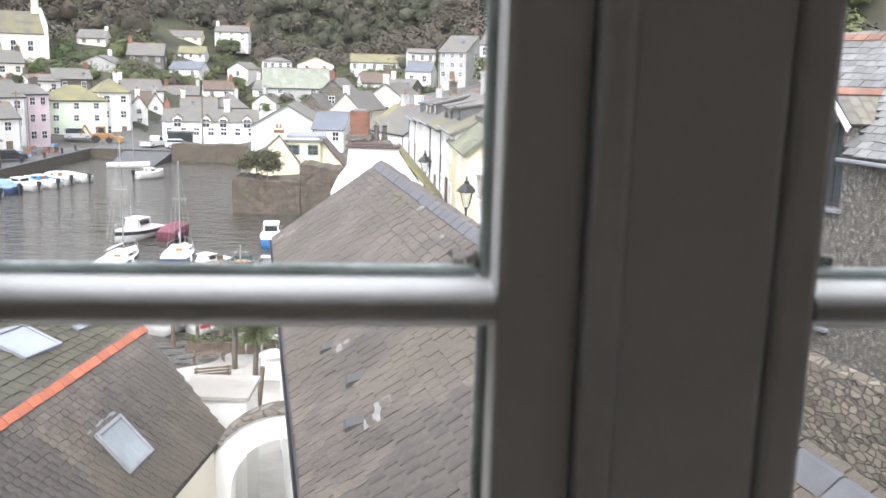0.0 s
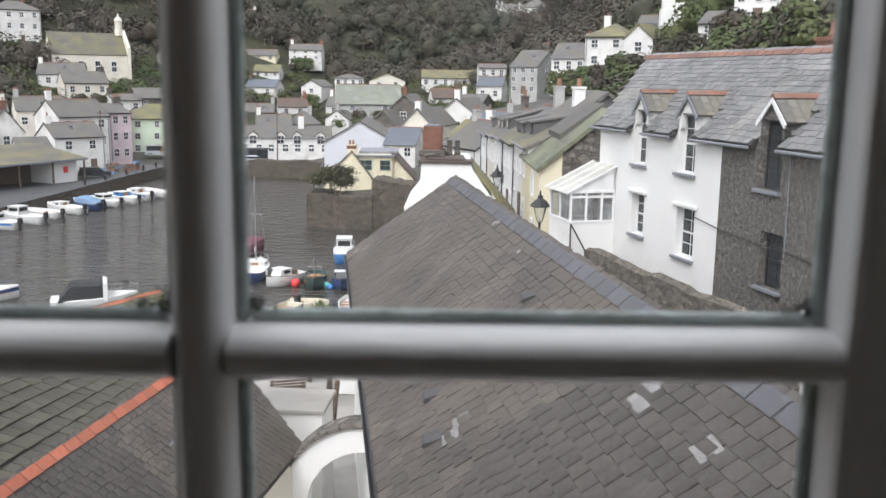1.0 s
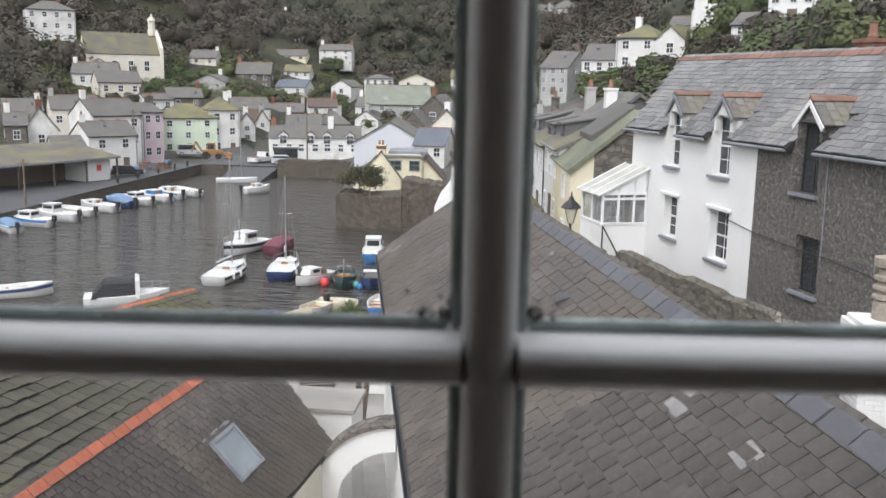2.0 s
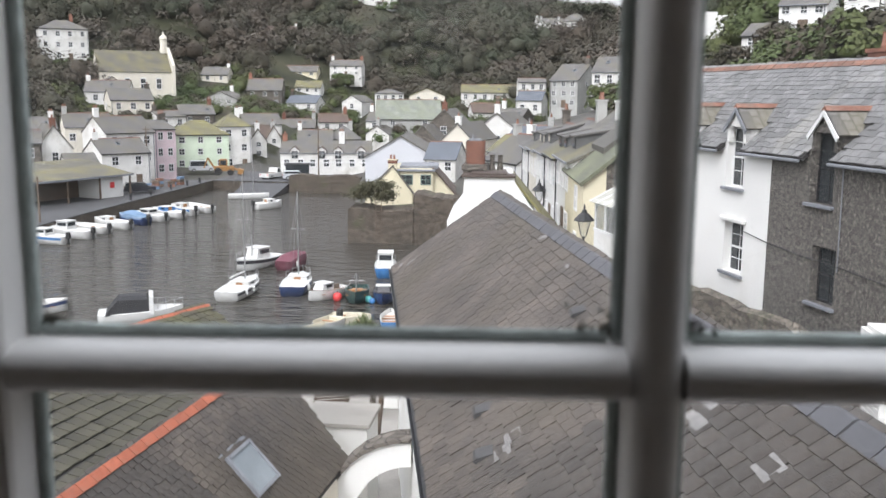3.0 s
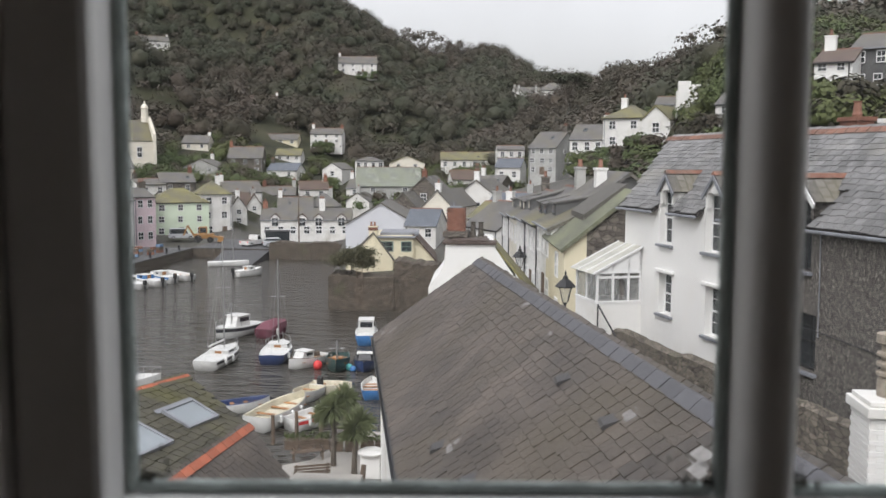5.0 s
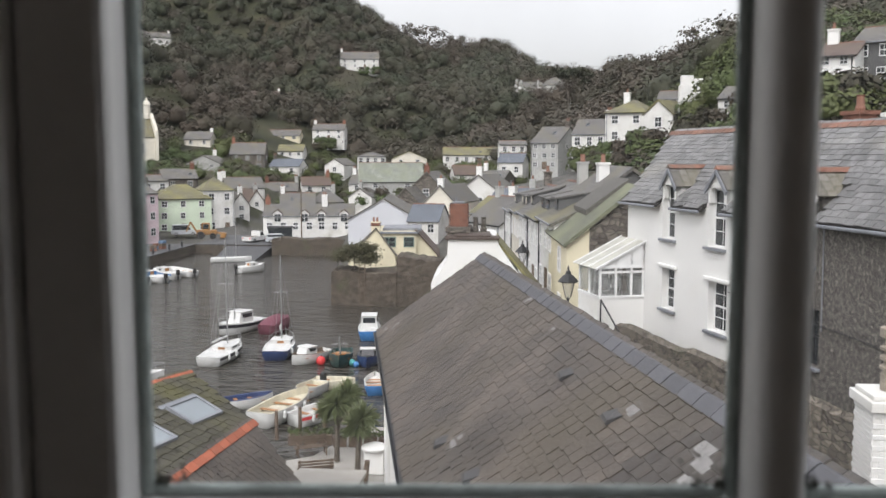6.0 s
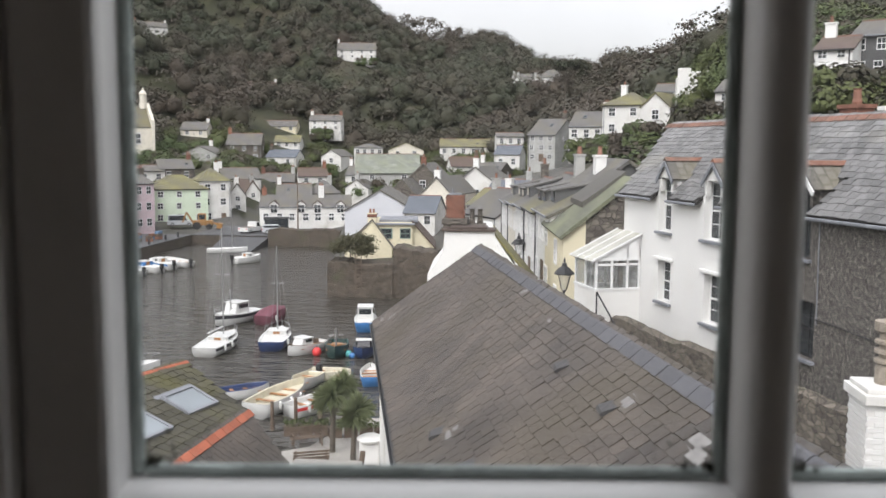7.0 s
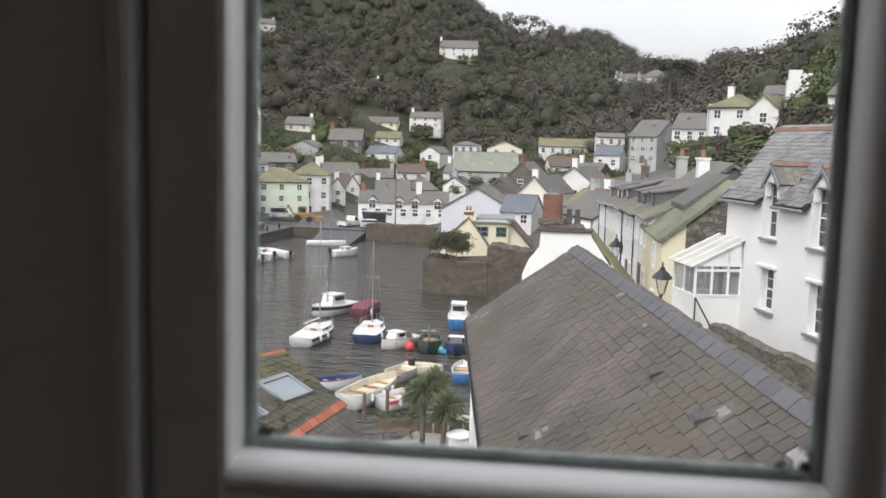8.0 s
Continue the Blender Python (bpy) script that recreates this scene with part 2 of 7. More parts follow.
FRAME = mat("window_gloss_paint", (0.80, 0.79, 0.78), 0.35, 0.05, 3, 60, 0.03)
PUTTY = mat("weathered_green_putty", (0.50, 0.57, 0.55), 0.7, 0.2, 12, 80, 0.3, stain=(0.2, 0.22, 0.2), stain_scale=20, stain_at=(0.55, 0.8))
GRIME = mat("window_grime", (0.16, 0.16, 0.14), 0.95, 0.3)
ROOM = mat("room_wall_paint", (0.72, 0.67, 0.63), 0.85, 0.04, 1, 30, 0.05)
CARPET = mat("beige_carpet", (0.34, 0.29, 0.24), 0.95, 0.2, 2, 60, 0.3)


def water_material():
    m, n, l, b = tree_of("harbour_water")
    where = n.new("ShaderNodeTexCoord").outputs["Object"]
    b.inputs["Base Color"].default_value = (0.050, 0.045, 0.037, 1)
    b.inputs["Roughness"].default_value = 0.08
    b.inputs["IOR"].default_value = 1.33
    s = n.new("ShaderNodeMapping")
    s.inputs["Rotation"].default_value = (0, 0, 0.35)
    s.inputs["Scale"].default_value = (0.55, 1.5, 1)
    l.new(where, s.inputs["Vector"])
    a = noise_of(n, l, s.outputs[0], 0.62, 3, 0.25, 0.75)
    calm = noise_of(n, l, where, 0.045, 3, 0.32, 0.6)
    k = n.new("ShaderNodeMath")
    k.operation = "MULTIPLY"
    l.new(a, k.inputs[0])
    l.new(calm, k.inputs[1])
    u = n.new("ShaderNodeBump")
    u.inputs["Strength"].default_value, u.inputs["Distance"].default_value = 1.0, 0.42
    l.new(k.outputs[0], u.inputs["Height"])
    f = n.new("ShaderNodeBump")
    f.inputs["Strength"].default_value, f.inputs["Distance"].default_value = 0.9, 0.16
    l.new(noise_of(n, l, s.outputs[0], 1.5, 2, 0.25, 0.75), f.inputs["Height"])
    l.new(u.outputs[0], f.inputs["Normal"])
    l.new(f.outputs[0], b.inputs["Normal"])
    return m


def pane_material(name, film=0.02):
    """Clear glass with a film: faint dirt, and haze painted over what lies behind."""
    m, n, l, b = tree_of(name)
    clear, gloss, dust = n.new("ShaderNodeBsdfTransparent"), n.new("ShaderNodeBsdfGlossy"), n.new("ShaderNodeBsdfTranslucent")
    gloss.inputs["Roughness"].default_value = 0.02
    dust.inputs["Color"].default_value = (0.7, 0.72, 0.72, 1)
    edge = n.new("ShaderNodeLayerWeight")
    edge.inputs["Blend"].default_value = 0.5
    power = n.new("ShaderNodeMath")
    power.operation = "POWER"
    power.inputs[1].default_value = 5.0
    l.new(edge.outputs["Facing"], power.inputs[0])
    fresnel = n.new("ShaderNodeMath")
    fresnel.operation = "MULTIPLY_ADD"
    fresnel.inputs[1].default_value, fresnel.inputs[2].default_value = 0.5, 0.02
    l.new(power.outputs[0], fresnel.inputs[0])
    where = n.new("ShaderNodeTexCoord").outputs["Object"]
    smear = noise_of(n, l, where, 14, 5, 0.5, 0.85)
    k = n.new("ShaderNodeMath")
    k.operation = "MULTIPLY_ADD"
    k.inputs[1].default_value, k.inputs[2].default_value = film, film * 0.5
    l.new(smear, k.inputs[0])
    one, two = n.new("ShaderNodeMixShader"), n.new("ShaderNodeMixShader")
    l.new(fresnel.outputs[0], one.inputs[0])
    l.new(clear.outputs[0], one.inputs[1])
    l.new(gloss.outputs[0], one.inputs[2])
    l.new(k.outputs[0], two.inputs[0])
    l.new(one.outputs[0], two.inputs[1])
    l.new(dust.outputs[0], two.inputs[2])
    l.new(two.outputs[0], n["Material Output"].inputs["Surface"])
    return m


SEA = water_material()
# film carries real dirt plus a pale veil that paints haze on the view
PANE = pane_material("window_pane_glass", 0.026)
CONSERVATORY_GLASS = pane_material("conservatory_glass", 0.4)


# ---- building blocks ----
def thing(name, m, label, category, group="", kind=""):
    ob = new(name)
    ob.matrix_world = m
    return tagged(ob, label, category, group, kind)


def link(name, bm, materials, parent=None, label="", smooth=False):
    me = bpy.data.meshes.new(name)
    bmesh.ops.recalc_face_normals(bm, faces=bm.faces)
    bm.to_mesh(me)
    bm.free()
    for m in materials if isinstance(materials, (list, tuple)) else [materials]:
        me.materials.append(m)
    if smooth:
        me.polygons.foreach_set("use_smooth", [True] * len(me.polygons))
    ob = new(name, me)
    ob.parent = parent
    return tagged(ob, label)


def part(name, bm, material, parent, label="", smooth=False):
    return link(name, bm, material, parent, label, smooth)


def structure(name, bm, material, label="", smooth=False):
    return tagged(link(name, bm, material, None, label, smooth), "", "", "", "structure")


def box(bm, lo, hi, m=None, bevel=0.0):
    c = [(a + b) / 2 for a, b in zip(lo, hi)]
    s = [max(abs(b - a), 1e-4) for a, b in zip(lo, hi)]
    at = Matrix.Translation(c) @ Matrix.Diagonal((*s, 1))
    made = bmesh.ops.create_cube(bm, size=1, matrix=(m @ at) if m else at)["verts"]
    if bevel:
        edges = {e for v in made for e in v.link_edges}
        bmesh.ops.bevel(bm, geom=list(edges), offset=bevel, segments=2, affect="EDGES", profile=0.5)
    return bm


def boxes(*spans, bevel=0.0):
    bm = bmesh.new()
    for lo, hi in spans:
        box(bm, lo, hi, None, bevel)
    return bm


def prism(bm, profile, a, b):
    """A solid between two copies of a profile: points a(p) and b(p)."""
    one = [bm.verts.new(a(p)) for p in profile]
    two = [bm.verts.new(b(p)) for p in profile]
    k = len(profile)
    bm.faces.new(one)
    bm.faces.new(two[::-1])
    for i in range(k):
        bm.faces.new((one[i], two[i], two[(i + 1) % k], one[(i + 1) % k]))
    return bm


def tube(bm, a, b, r0, r1=None, sides=8):
    a, b = Vector(a), Vector(b)
    turn = (b - a).to_track_quat("Z", "Y").to_matrix().to_4x4()
    m = Matrix.Translation((a + b) / 2) @ turn
    bmesh.ops.create_cone(bm, cap_ends=True, segments=sides, radius1=r0, radius2=r0 if r1 is None else r1, depth=(b - a).length, matrix=m)
    return bm


def lathe(bm, rings, sides=12, at=(0, 0, 0)):
    """A turned solid from (radius, height) rings."""
    loops = []
    for r, z in rings:
        loops.append([bm.verts.new((at[0] + r * math.cos(2 * math.pi * i / sides), at[1] + r * math.sin(2 * math.pi * i / sides), at[2] + z)) for i in range(sides)])
    for p, q in zip(loops, loops[1:]):
        for i in range(sides):
            bm.faces.new((p[i], p[(i + 1) % sides], q[(i + 1) % sides], q[i]))
    bm.faces.new(loops[0][::-1])
    bm.faces.new(loops[-1])
    return bm


def slab(bm, corners, thick):
    """A flat or bent quad with thickness, downwards from its corners; UVs in metres."""
    uv = bm.loops.layers.uv.verify()
    c = [Vector(p) for p in corners]
    n = (c[1] - c[0]).cross(c[-1] - c[0]).normalized()
    if n.z < 0:
        n = -n
    top = [bm.verts.new(p) for p in c]
    low = [bm.verts.new(p - n * thick) for p in c]
    faces = [bm.faces.new(top), bm.faces.new(low[::-1])]
    for i in range(len(c)):
        j = (i + 1) % len(c)
        faces.append(bm.faces.new((top[i], low[i], low[j], top[j])))
    ex = (c[1] - c[0]).normalized()
    ey = n.cross(ex)
    for f in faces:
        for loop in f.loops:
            d = loop.vert.co - c[0]
            loop[uv].uv = (d.dot(ex), d.dot(ey))
    return bm


# ---- the window that the camera looks through, and its room ----
WIN = pose(0, 0.42, 0, 0, 0, 4.66)
ROWS = ((11.46, 11.8735), (11.8985, 12.32), (12.348, 12.76))


def bullet(half, depth, nose):
    """A glazing bar's section: flat at the glass, rounded towards the room (x across, y outwards)."""
    pts = [(-half, depth), (-half, nose)]
    for i in range(1, 8):
        a = math.pi * i / 8
        c, s = math.cos(a), math.sin(a)
        pts.append((-half * math.copysign(abs(c) ** 0.9, c), nose - nose * s ** 0.9))
    return pts + [(half, nose), (half, depth)]


def upright(name, x, half, z0, z1, parent, depth=0.036, nose=0.019):
    bm = prism(bmesh.new(), bullet(half, depth, nose), lambda p: (x + p[0], p[1], z0), lambda p: (x + p[0], p[1], z1))
    return part(name, bm, FRAME, parent, "", True)


def level(name, z, half, x0, x1, parent, depth=0.036, nose=0.019):
    bm = prism(bmesh.new(), bullet(half, depth, nose), lambda p: (x0, p[1], z + p[0]), lambda p: (x1, p[1], z + p[0]))
    return part(name, bm, FRAME, parent, "", True)


def smooth_by_angle(ob, degrees=40):
    me = ob.data
    me.polygons.foreach_set("use_smooth", [True] * len(me.polygons))
    me.set_sharp_from_angle(angle=radians(degrees))


def corner_dirt(x0, x1, z, seed):
    """Flakes of dirt heaped in the two lower corners of a pane."""
    rng = random.Random(seed)
    bm = bmesh.new()
    for corner, way in ((x0, 1), (x1, -1)):
        for i in range(38):
            u, v = rng.expovariate(1 / 0.006), rng.expovariate(1 / 0.0035)
            c, r = Vector((corner + way * min(u, 0.03), 0.0335 + rng.uniform(-0.003, 0.002), z + min(v, 0.02))), rng.uniform(0.0008, 0.0026)
            d = Vector((rng.gauss(0, 1), rng.gauss(0, 1), rng.gauss(0, 1))).normalized()
            f = d.orthogonal().normalized()
            g = d.cross(f)
            bm.faces.new([bm.verts.new(c + q * r) for q in (f, g, -f, -g)])
    return bm


def sash(name, spans, stiles, label):
    """A window sash: panes over the x spans and the rows, with bars, stiles, putty and glass."""
    w = thing(name, WIN, label, "window", "", "structure")
    x0, x1 = spans[0][0], spans[-1][1]
    for (a, b), (c, d) in zip(spans, spans[1:]):
        smooth_by_angle(upright("glazing_bar", (b + c) / 2, (c - b) / 2, ROWS[0][0], ROWS[-1][1], w))
    for (a, b), (c, d) in zip(ROWS, ROWS[1:]):
        for s, e in spans:
            smooth_by_angle(level("glazing_bar", (b + c) / 2, (c - b) / 2, s, e, w))
    for lo, hi in stiles:
        part("stile", boxes(((lo, 0, ROWS[0][0] - 0.06), (hi, 0.045, ROWS[-1][1] + 0.045)), bevel=0.005), FRAME, w)
    part("bottom_rail", boxes(((x0, 0.0012, ROWS[0][0] - 0.06), (x1, 0.045, ROWS[0][0])), bevel=0.004), FRAME, w)
    part("top_rail", boxes(((x0, 0.0012, ROWS[-1][1]), (x1, 0.045, ROWS[-1][1] + 0.045)), bevel=0.004), FRAME, w)
    for s, e in spans:
        for a, b in ROWS:
            part("pane", boxes(((s - 0.003, 0.0365, a - 0.003), (e + 0.003, 0.0385, b + 0.003))), PANE, w).visible_shadow = False
            bm = bmesh.new()
            k = 0.006
            for lo, hi in (((s, 0.029, a), (s + k, 0.0362, b)), ((e - k, 0.029, a), (e, 0.0362, b)), ((s + k, 0.029, a), (e - k, 0.0362, a + k)), ((s + k, 0.029, b - k), (e - k, 0.0362, b))):
                box(bm, lo, hi, None, 0.0025)
            part("putty", bm, PUTTY, w)
            part("dirt", corner_dirt(s + k, e - k, a + k, int(1000 * (s + a))), GRIME, w, "grey dust and cobweb in the glass corners")
    return w


sash("window_1", ((-0.331, -0.0262), (0.0018, 0.299)), ((-0.374, -0.331), (0.299, 0.347)), "white-painted small-paned window sash with rounded glazing bars")
sash("window_2", ((0.486, 0.772), (0.800, 1.099)), ((0.461, 0.486), (1.099, 1.147)), "white-painted small-paned sash beside the mullion")


def architrave():
    bm = bmesh.new()
    for a, b, y0, y1 in ((-0.390, -0.375, -0.012, 0.05), (-0.56, -0.390, 0.004, 0.06), (0.348, 0.3675, -0.012, 0.05), (0.3675, 0.4595, 0.002, 0.06), (1.148, 1.164, -0.012, 0.05), (1.164, 1.30, 0.004, 0.06)):
        box(bm, (a, y0, 11.30), (b, y1, 12.86), None, 0.005)
    for z0, z1 in ((11.30, 11.399), (12.806, 12.86)):
        box(bm, (-0.374, 0.004, z0), (0.347, 0.06, z1), None, 0.003)
        box(bm, (0.461, 0.004, z0), (1.147, 0.06, z1), None, 0.003)
    ob = structure("trim", bm, FRAME, "painted timber window frame and mullion")
    ob.matrix_world = WIN


architrave()


def shell():
    """The room behind the camera and the outer wall that the window stands in."""
    x0, x1, y0, z0, z1 = -1.7, 2.3, -3.2, 10.55, 12.98
    def put(name, spans, material, label):
        structure(name, boxes(*spans), material, label).matrix_world = WIN
    put("wall_north", (((x0 - 0.3, 0.01, z0 - 0.3), (-0.558, 0.36, z1 + 0.3)), ((1.298, 0.01, z0 - 0.3), (x1 + 0.3, 0.36, z1 + 0.3)), ((-0.558, 0.012, z0 - 0.3), (1.298, 0.36, 11.302)), ((-0.558, 0.012, 12.858), (1.298, 0.36, z1 + 0.3))), ROOM, "plain painted room wall with window opening")
    put("wall_south", (((x0 - 0.3, y0 - 0.2, z0), (x1 + 0.3, y0, z1)),), ROOM, "plain painted room wall")
    put("wall_west", (((x0 - 0.3, y0, z0), (x0, 0.01, z1)),), ROOM, "plain painted room wall")
    # opening added out of view, so that daylight brightens the bars and jambs
    put("wall_east", (((x1, y0, z0), (x1 + 0.3, -2.5, z1)), ((x1, -1.0, z0), (x1 + 0.3, 0.01, z1)), ((x1, -2.5, z0), (x1 + 0.3, -1.0, 11.66)), ((x1, -2.5, 12.24), (x1 + 0.3, -1.0, z1))), ROOM, "plain painted room wall with an added, unseen light opening")
    put("floor", (((x0 - 0.3, y0 - 0.2, z0 - 0.2), (x1 + 0.3, 0.01, z0)),), CARPET, "carpeted room floor")
    put("ceiling", (((x0 - 0.3, y0 - 0.2, z1), (x1 + 0.3, 0.01, z1 + 0.2)),), ROOM, "plain painted room ceiling")
    put("own_house_wall", (((x0 - 0.3, y0 - 0.2, -3.0), (x1 + 0.3, 0.36, z0 - 0.302)),), PAINT["white"], "white rendered lower storeys of the house with the window")
    put("own_house_roof", (((x0 - 0.5, y0 - 0.4, z1 + 0.302), (x1 + 0.5, 0.5, z1 + 0.45)),), SLATE_BED, "flat dark roof over the room")


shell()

# ---- houses of the town ----
PLOTS = [(4.0, 30, 5.0), (6.5, 23, 5.2), (2.2, 40, 4.6), (0.6, 52, 3.6), (-1.6, 78, 1.2), (-5, 14, -2.2), (-7, 36, -2.2), (3, 12, 0), (9, 8, 4), (-3, 60, -1), (-10, 100, -1.2), (-13, 104, -1.2), (-40, 150, -2.2), (-28, 152, -2.2), (-52, 156, -2.2), (-60, 140, -2.2), (-60, 118, -2.2), (-66, 100, -2.2), (-75, 80, -2.2), (-20, 150, -2), (-15, 120, -1.5), (-70, 165, -2.2)]

HOUSES = []


def window_meshes():
    """One sash window, 1 m wide and 1 m high: its frame with bars, and its pane."""
    f = bmesh.new()
    for lo, hi in (((-0.5, -0.05, -0.5), (-0.42, 0.02, 0.5)), ((0.42, -0.05, -0.5), (0.5, 0.02, 0.5)), ((-0.42, -0.05, 0.42), (0.42, 0.02, 0.5)), ((-0.42, -0.05, -0.5), (0.42, 0.02, -0.42)), ((-0.42, -0.04, -0.035), (0.42, 0.015, 0.035)), ((-0.025, -0.035, -0.42), (0.025, 0.01, -0.035)), ((-0.025, -0.035, 0.035), (0.025, 0.01, 0.42))):
        box(f, lo, hi)
    p = boxes(((-0.42, -0.012, -0.42), (0.42, 0.004, 0.42)))
    s = boxes(((-0.6, -0.14, -0.58), (0.6, 0.02, -0.5)))
    out = []
    for name, bm, m in (("window", f, WHITE_TRIM), ("pane", p, WINDOW_GLASS), ("window_sill", s, LEAD)):
        me = bpy.data.meshes.new(name)
        bm.to_mesh(me)
        bm.free()
        me.materials.append(m)
        out.append(me)
    return out


WINDOW_ME, PANE_ME, SILL_ME = window_meshes()


def window_at(parent, m, w, h, sill=False):
    ob = new("window", WINDOW_ME)
    ob.parent = parent
    ob.matrix_local = m @ Matrix.Diagonal((w, 1, h, 1))
    for name, me in (("pane", PANE_ME),) + ((("window_sill", SILL_ME),) if sill else ()):
        k = new(name, me)
        k.parent = ob
    return ob


def chimney(parent, x, y, z, top, wide=0.9, deep=0.6, material=None, pots=2, names=("chimney", "chimney_pot")):
    bm = boxes(((x - wide / 2, y - deep / 2, z), (x + wide / 2, y + deep / 2, top)), ((x - wide / 2 - 0.06, y - deep / 2 - 0.06, top), (x + wide / 2 + 0.06, y + deep / 2 + 0.06, top + 0.12)))
    stack = part(names[0], bm, material or PAINT["white"], parent)
    for i in range(pots):
        px = x + (i - (pots - 1) / 2) * 0.38
        part(names[1], lathe(bmesh.new(), ((0.13, top + 0.12), (0.15, top + 0.2), (0.12, top + 0.3), (0.11, top + 0.55), (0.14, top + 0.6)), 8, (px, y, 0)), POT, stack)


def roof_mesh(w, d, h, rise, style, over=0.22, thick=0.16):
    bm = bmesh.new()
    a, b, f, k = -w / 2 - over * 0.6, w / 2 + over * 0.6, -over, d + over
    if style == "gable":
        e = h - over * rise / (d / 2)
        slab(bm, ((a, f, e), (b, f, e), (b, d / 2, h + rise), (a, d / 2, h + rise)), thick)
        slab(bm, ((b, k, e), (a, k, e), (a, d / 2 + 0.002, h + rise), (b, d / 2 + 0.002, h + rise)), thick)
    elif style == "front":
        e = h - over * rise / (w / 2)
        a, b = -w / 2 - over, w / 2 + over
        slab(bm, ((a, k, e), (a, f, e), (0, f, h + rise), (0, k, h + rise)), thick)
        slab(bm, ((b, f, e), (b, k, e), (0.002, k, h + rise), (0.002, f, h + rise)), thick)
    else:
        a, b = -w / 2 - over, w / 2 + over
        g = min(d, w) / 2
        l, r, m = (a + g, b - g, d / 2)
        t = h + rise
        slab(bm, ((a, f, h), (b, f, h), (r, m, t), (l, m, t)), thick)
        slab(bm, ((b, k, h), (a, k, h), (l, m, t), (r, m, t)), thick)
        slab(bm, ((a, k, h), (a, f, h), (l, m, t)), thick)
        slab(bm, ((b, f, h), (b, k, h), (r, m, t)), thick)
    return bm


def wall_mesh(w, d, h, rise, style, deep=3.2):
    bm = bmesh.new()
    x = w / 2
    if style == "gable":
        prism(bm, ((0, -deep), (d, -deep), (d, h), (d / 2, h + rise - 0.1), (0, h)), lambda p: (-x, p[0], p[1]), lambda p: (x, p[0], p[1]))
    elif style == "front":
        prism(bm, ((-x, -deep), (x, -deep), (x, h), (0, h + rise - 0.1), (-x, h)), lambda p: (p[0], 0, p[1]), lambda p: (p[0], d, p[1]))
    else:
        box(bm, (-x, 0, -deep), (x, d, h))
    return bm


def house(label, at, yaw, w, d, h, rise, style, wall, roof, cols, rows, stacks):
    e = thing("house", pose(*at, 0, 0, yaw), label, "house", "houses of the harbour town")
    PLOTS.append((at[0], at[1], at[2]))
    HOUSES.append((*at, w, yaw))
    part("wall", wall_mesh(w, d, h, rise, style), PAINT["limewash" if wall == "white" and at[1] > 90 else wall], e)
    part("roof", roof_mesh(w, d, h, rise, style), ROOF[roof], e)
    rng = random.Random(label)
    storey = h / max(rows, 1)
    for r in range(rows):
        for c in range(cols):
            ww = min(1.0, w / cols * 0.5) * rng.uniform(0.85, 1.1)
            wh = min(1.35, storey * 0.55)
            x = -w / 2 + w * (c + 0.5) / cols + rng.uniform(-0.12, 0.12)
            if r == 0 and rows > 1 and c == cols // 2 and w > 4:
                door = part("door", boxes(((x - 0.45, -0.06, 0), (x + 0.45, 0.02, min(2.0, storey * 0.85))), bevel=0.02), TIMBER, e, "dark wooden door")
                continue
            window_at(e, pose(x, -0.03, storey * (r + 0.55)), ww, wh)
    if cols:
        for side in (-1, 1):
            for r in range(rows):
                if rng.random() < 0.6:
                    window_at(e, pose(side * (w / 2 + 0.03), d * rng.uniform(0.35, 0.65), storey * (r + 0.55), 0, 0, 90 * side), 0.8, min(1.2, storey * 0.5))
    if style == "gable":
        spots = [(-w / 2 + 0.45, d / 2), (w / 2 - 0.45, d / 2)]
    elif style == "front":
        spots = [(0, d - 0.5), (0, 0.5)]
    else:
        spots = [(w * 0.2, d / 2), (-w * 0.2, d / 2)]
    if rng.random() < 0.5:
        spots.reverse()
    for x, y in spots[:stacks]:
        chimney(e, x, y, h + rise - 1.0, h + rise + rng.uniform(0.7, 1.3), 0.8, 0.6, rng.choice((PAINT["white"], RUBBLE, BRICK, PAINT["white"], PAINT["white"], PAINT["grey"])), rng.choice((1, 2)))
    if style in ("gable", "hip") and rows:
        part("gutter", boxes(((-w / 2, -0.32, h - 0.2), (w / 2, -0.23, h - 0.1))), rng.choice((BLACK_IRON, LEAD)), e)
        x = rng.choice((-1, 1)) * (w / 2 - 0.2)
        part("drainpipe", boxes(((x - 0.04, -0.1, -1), (x + 0.04, -0.02, h - 0.1))), rng.choice((BLACK_IRON, LEAD)), e)
    if style == "gable" and rows and rise > 1.5 and d <= 9 and rng.random() < 0.5:
        a, k = rng.uniform(-0.3, 0.3) * w, rng.uniform(0.35, 0.6)
        g, y = rise / (d / 2), d / 2 * k
        f = part("rooflight", slab(bmesh.new(), ((a, y - 0.4, h + g * (y - 0.4) + 0.08), (a + 0.7, y - 0.4, h + g * (y - 0.4) + 0.08), (a + 0.7, y + 0.4, h + g * (y + 0.4) + 0.08), (a, y + 0.4, h + g * (y + 0.4) + 0.08)), 0.1), LEAD, e)
        part("pane", slab(bmesh.new(), ((a + 0.08, y - 0.33, h + g * (y - 0.33) + 0.1), (a + 0.62, y - 0.33, h + g * (y - 0.33) + 0.1), (a + 0.62, y + 0.33, h + g * (y + 0.33) + 0.1), (a + 0.08, y + 0.33, h + g * (y + 0.33) + 0.1)), 0.015), WINDOW_GLASS, f)
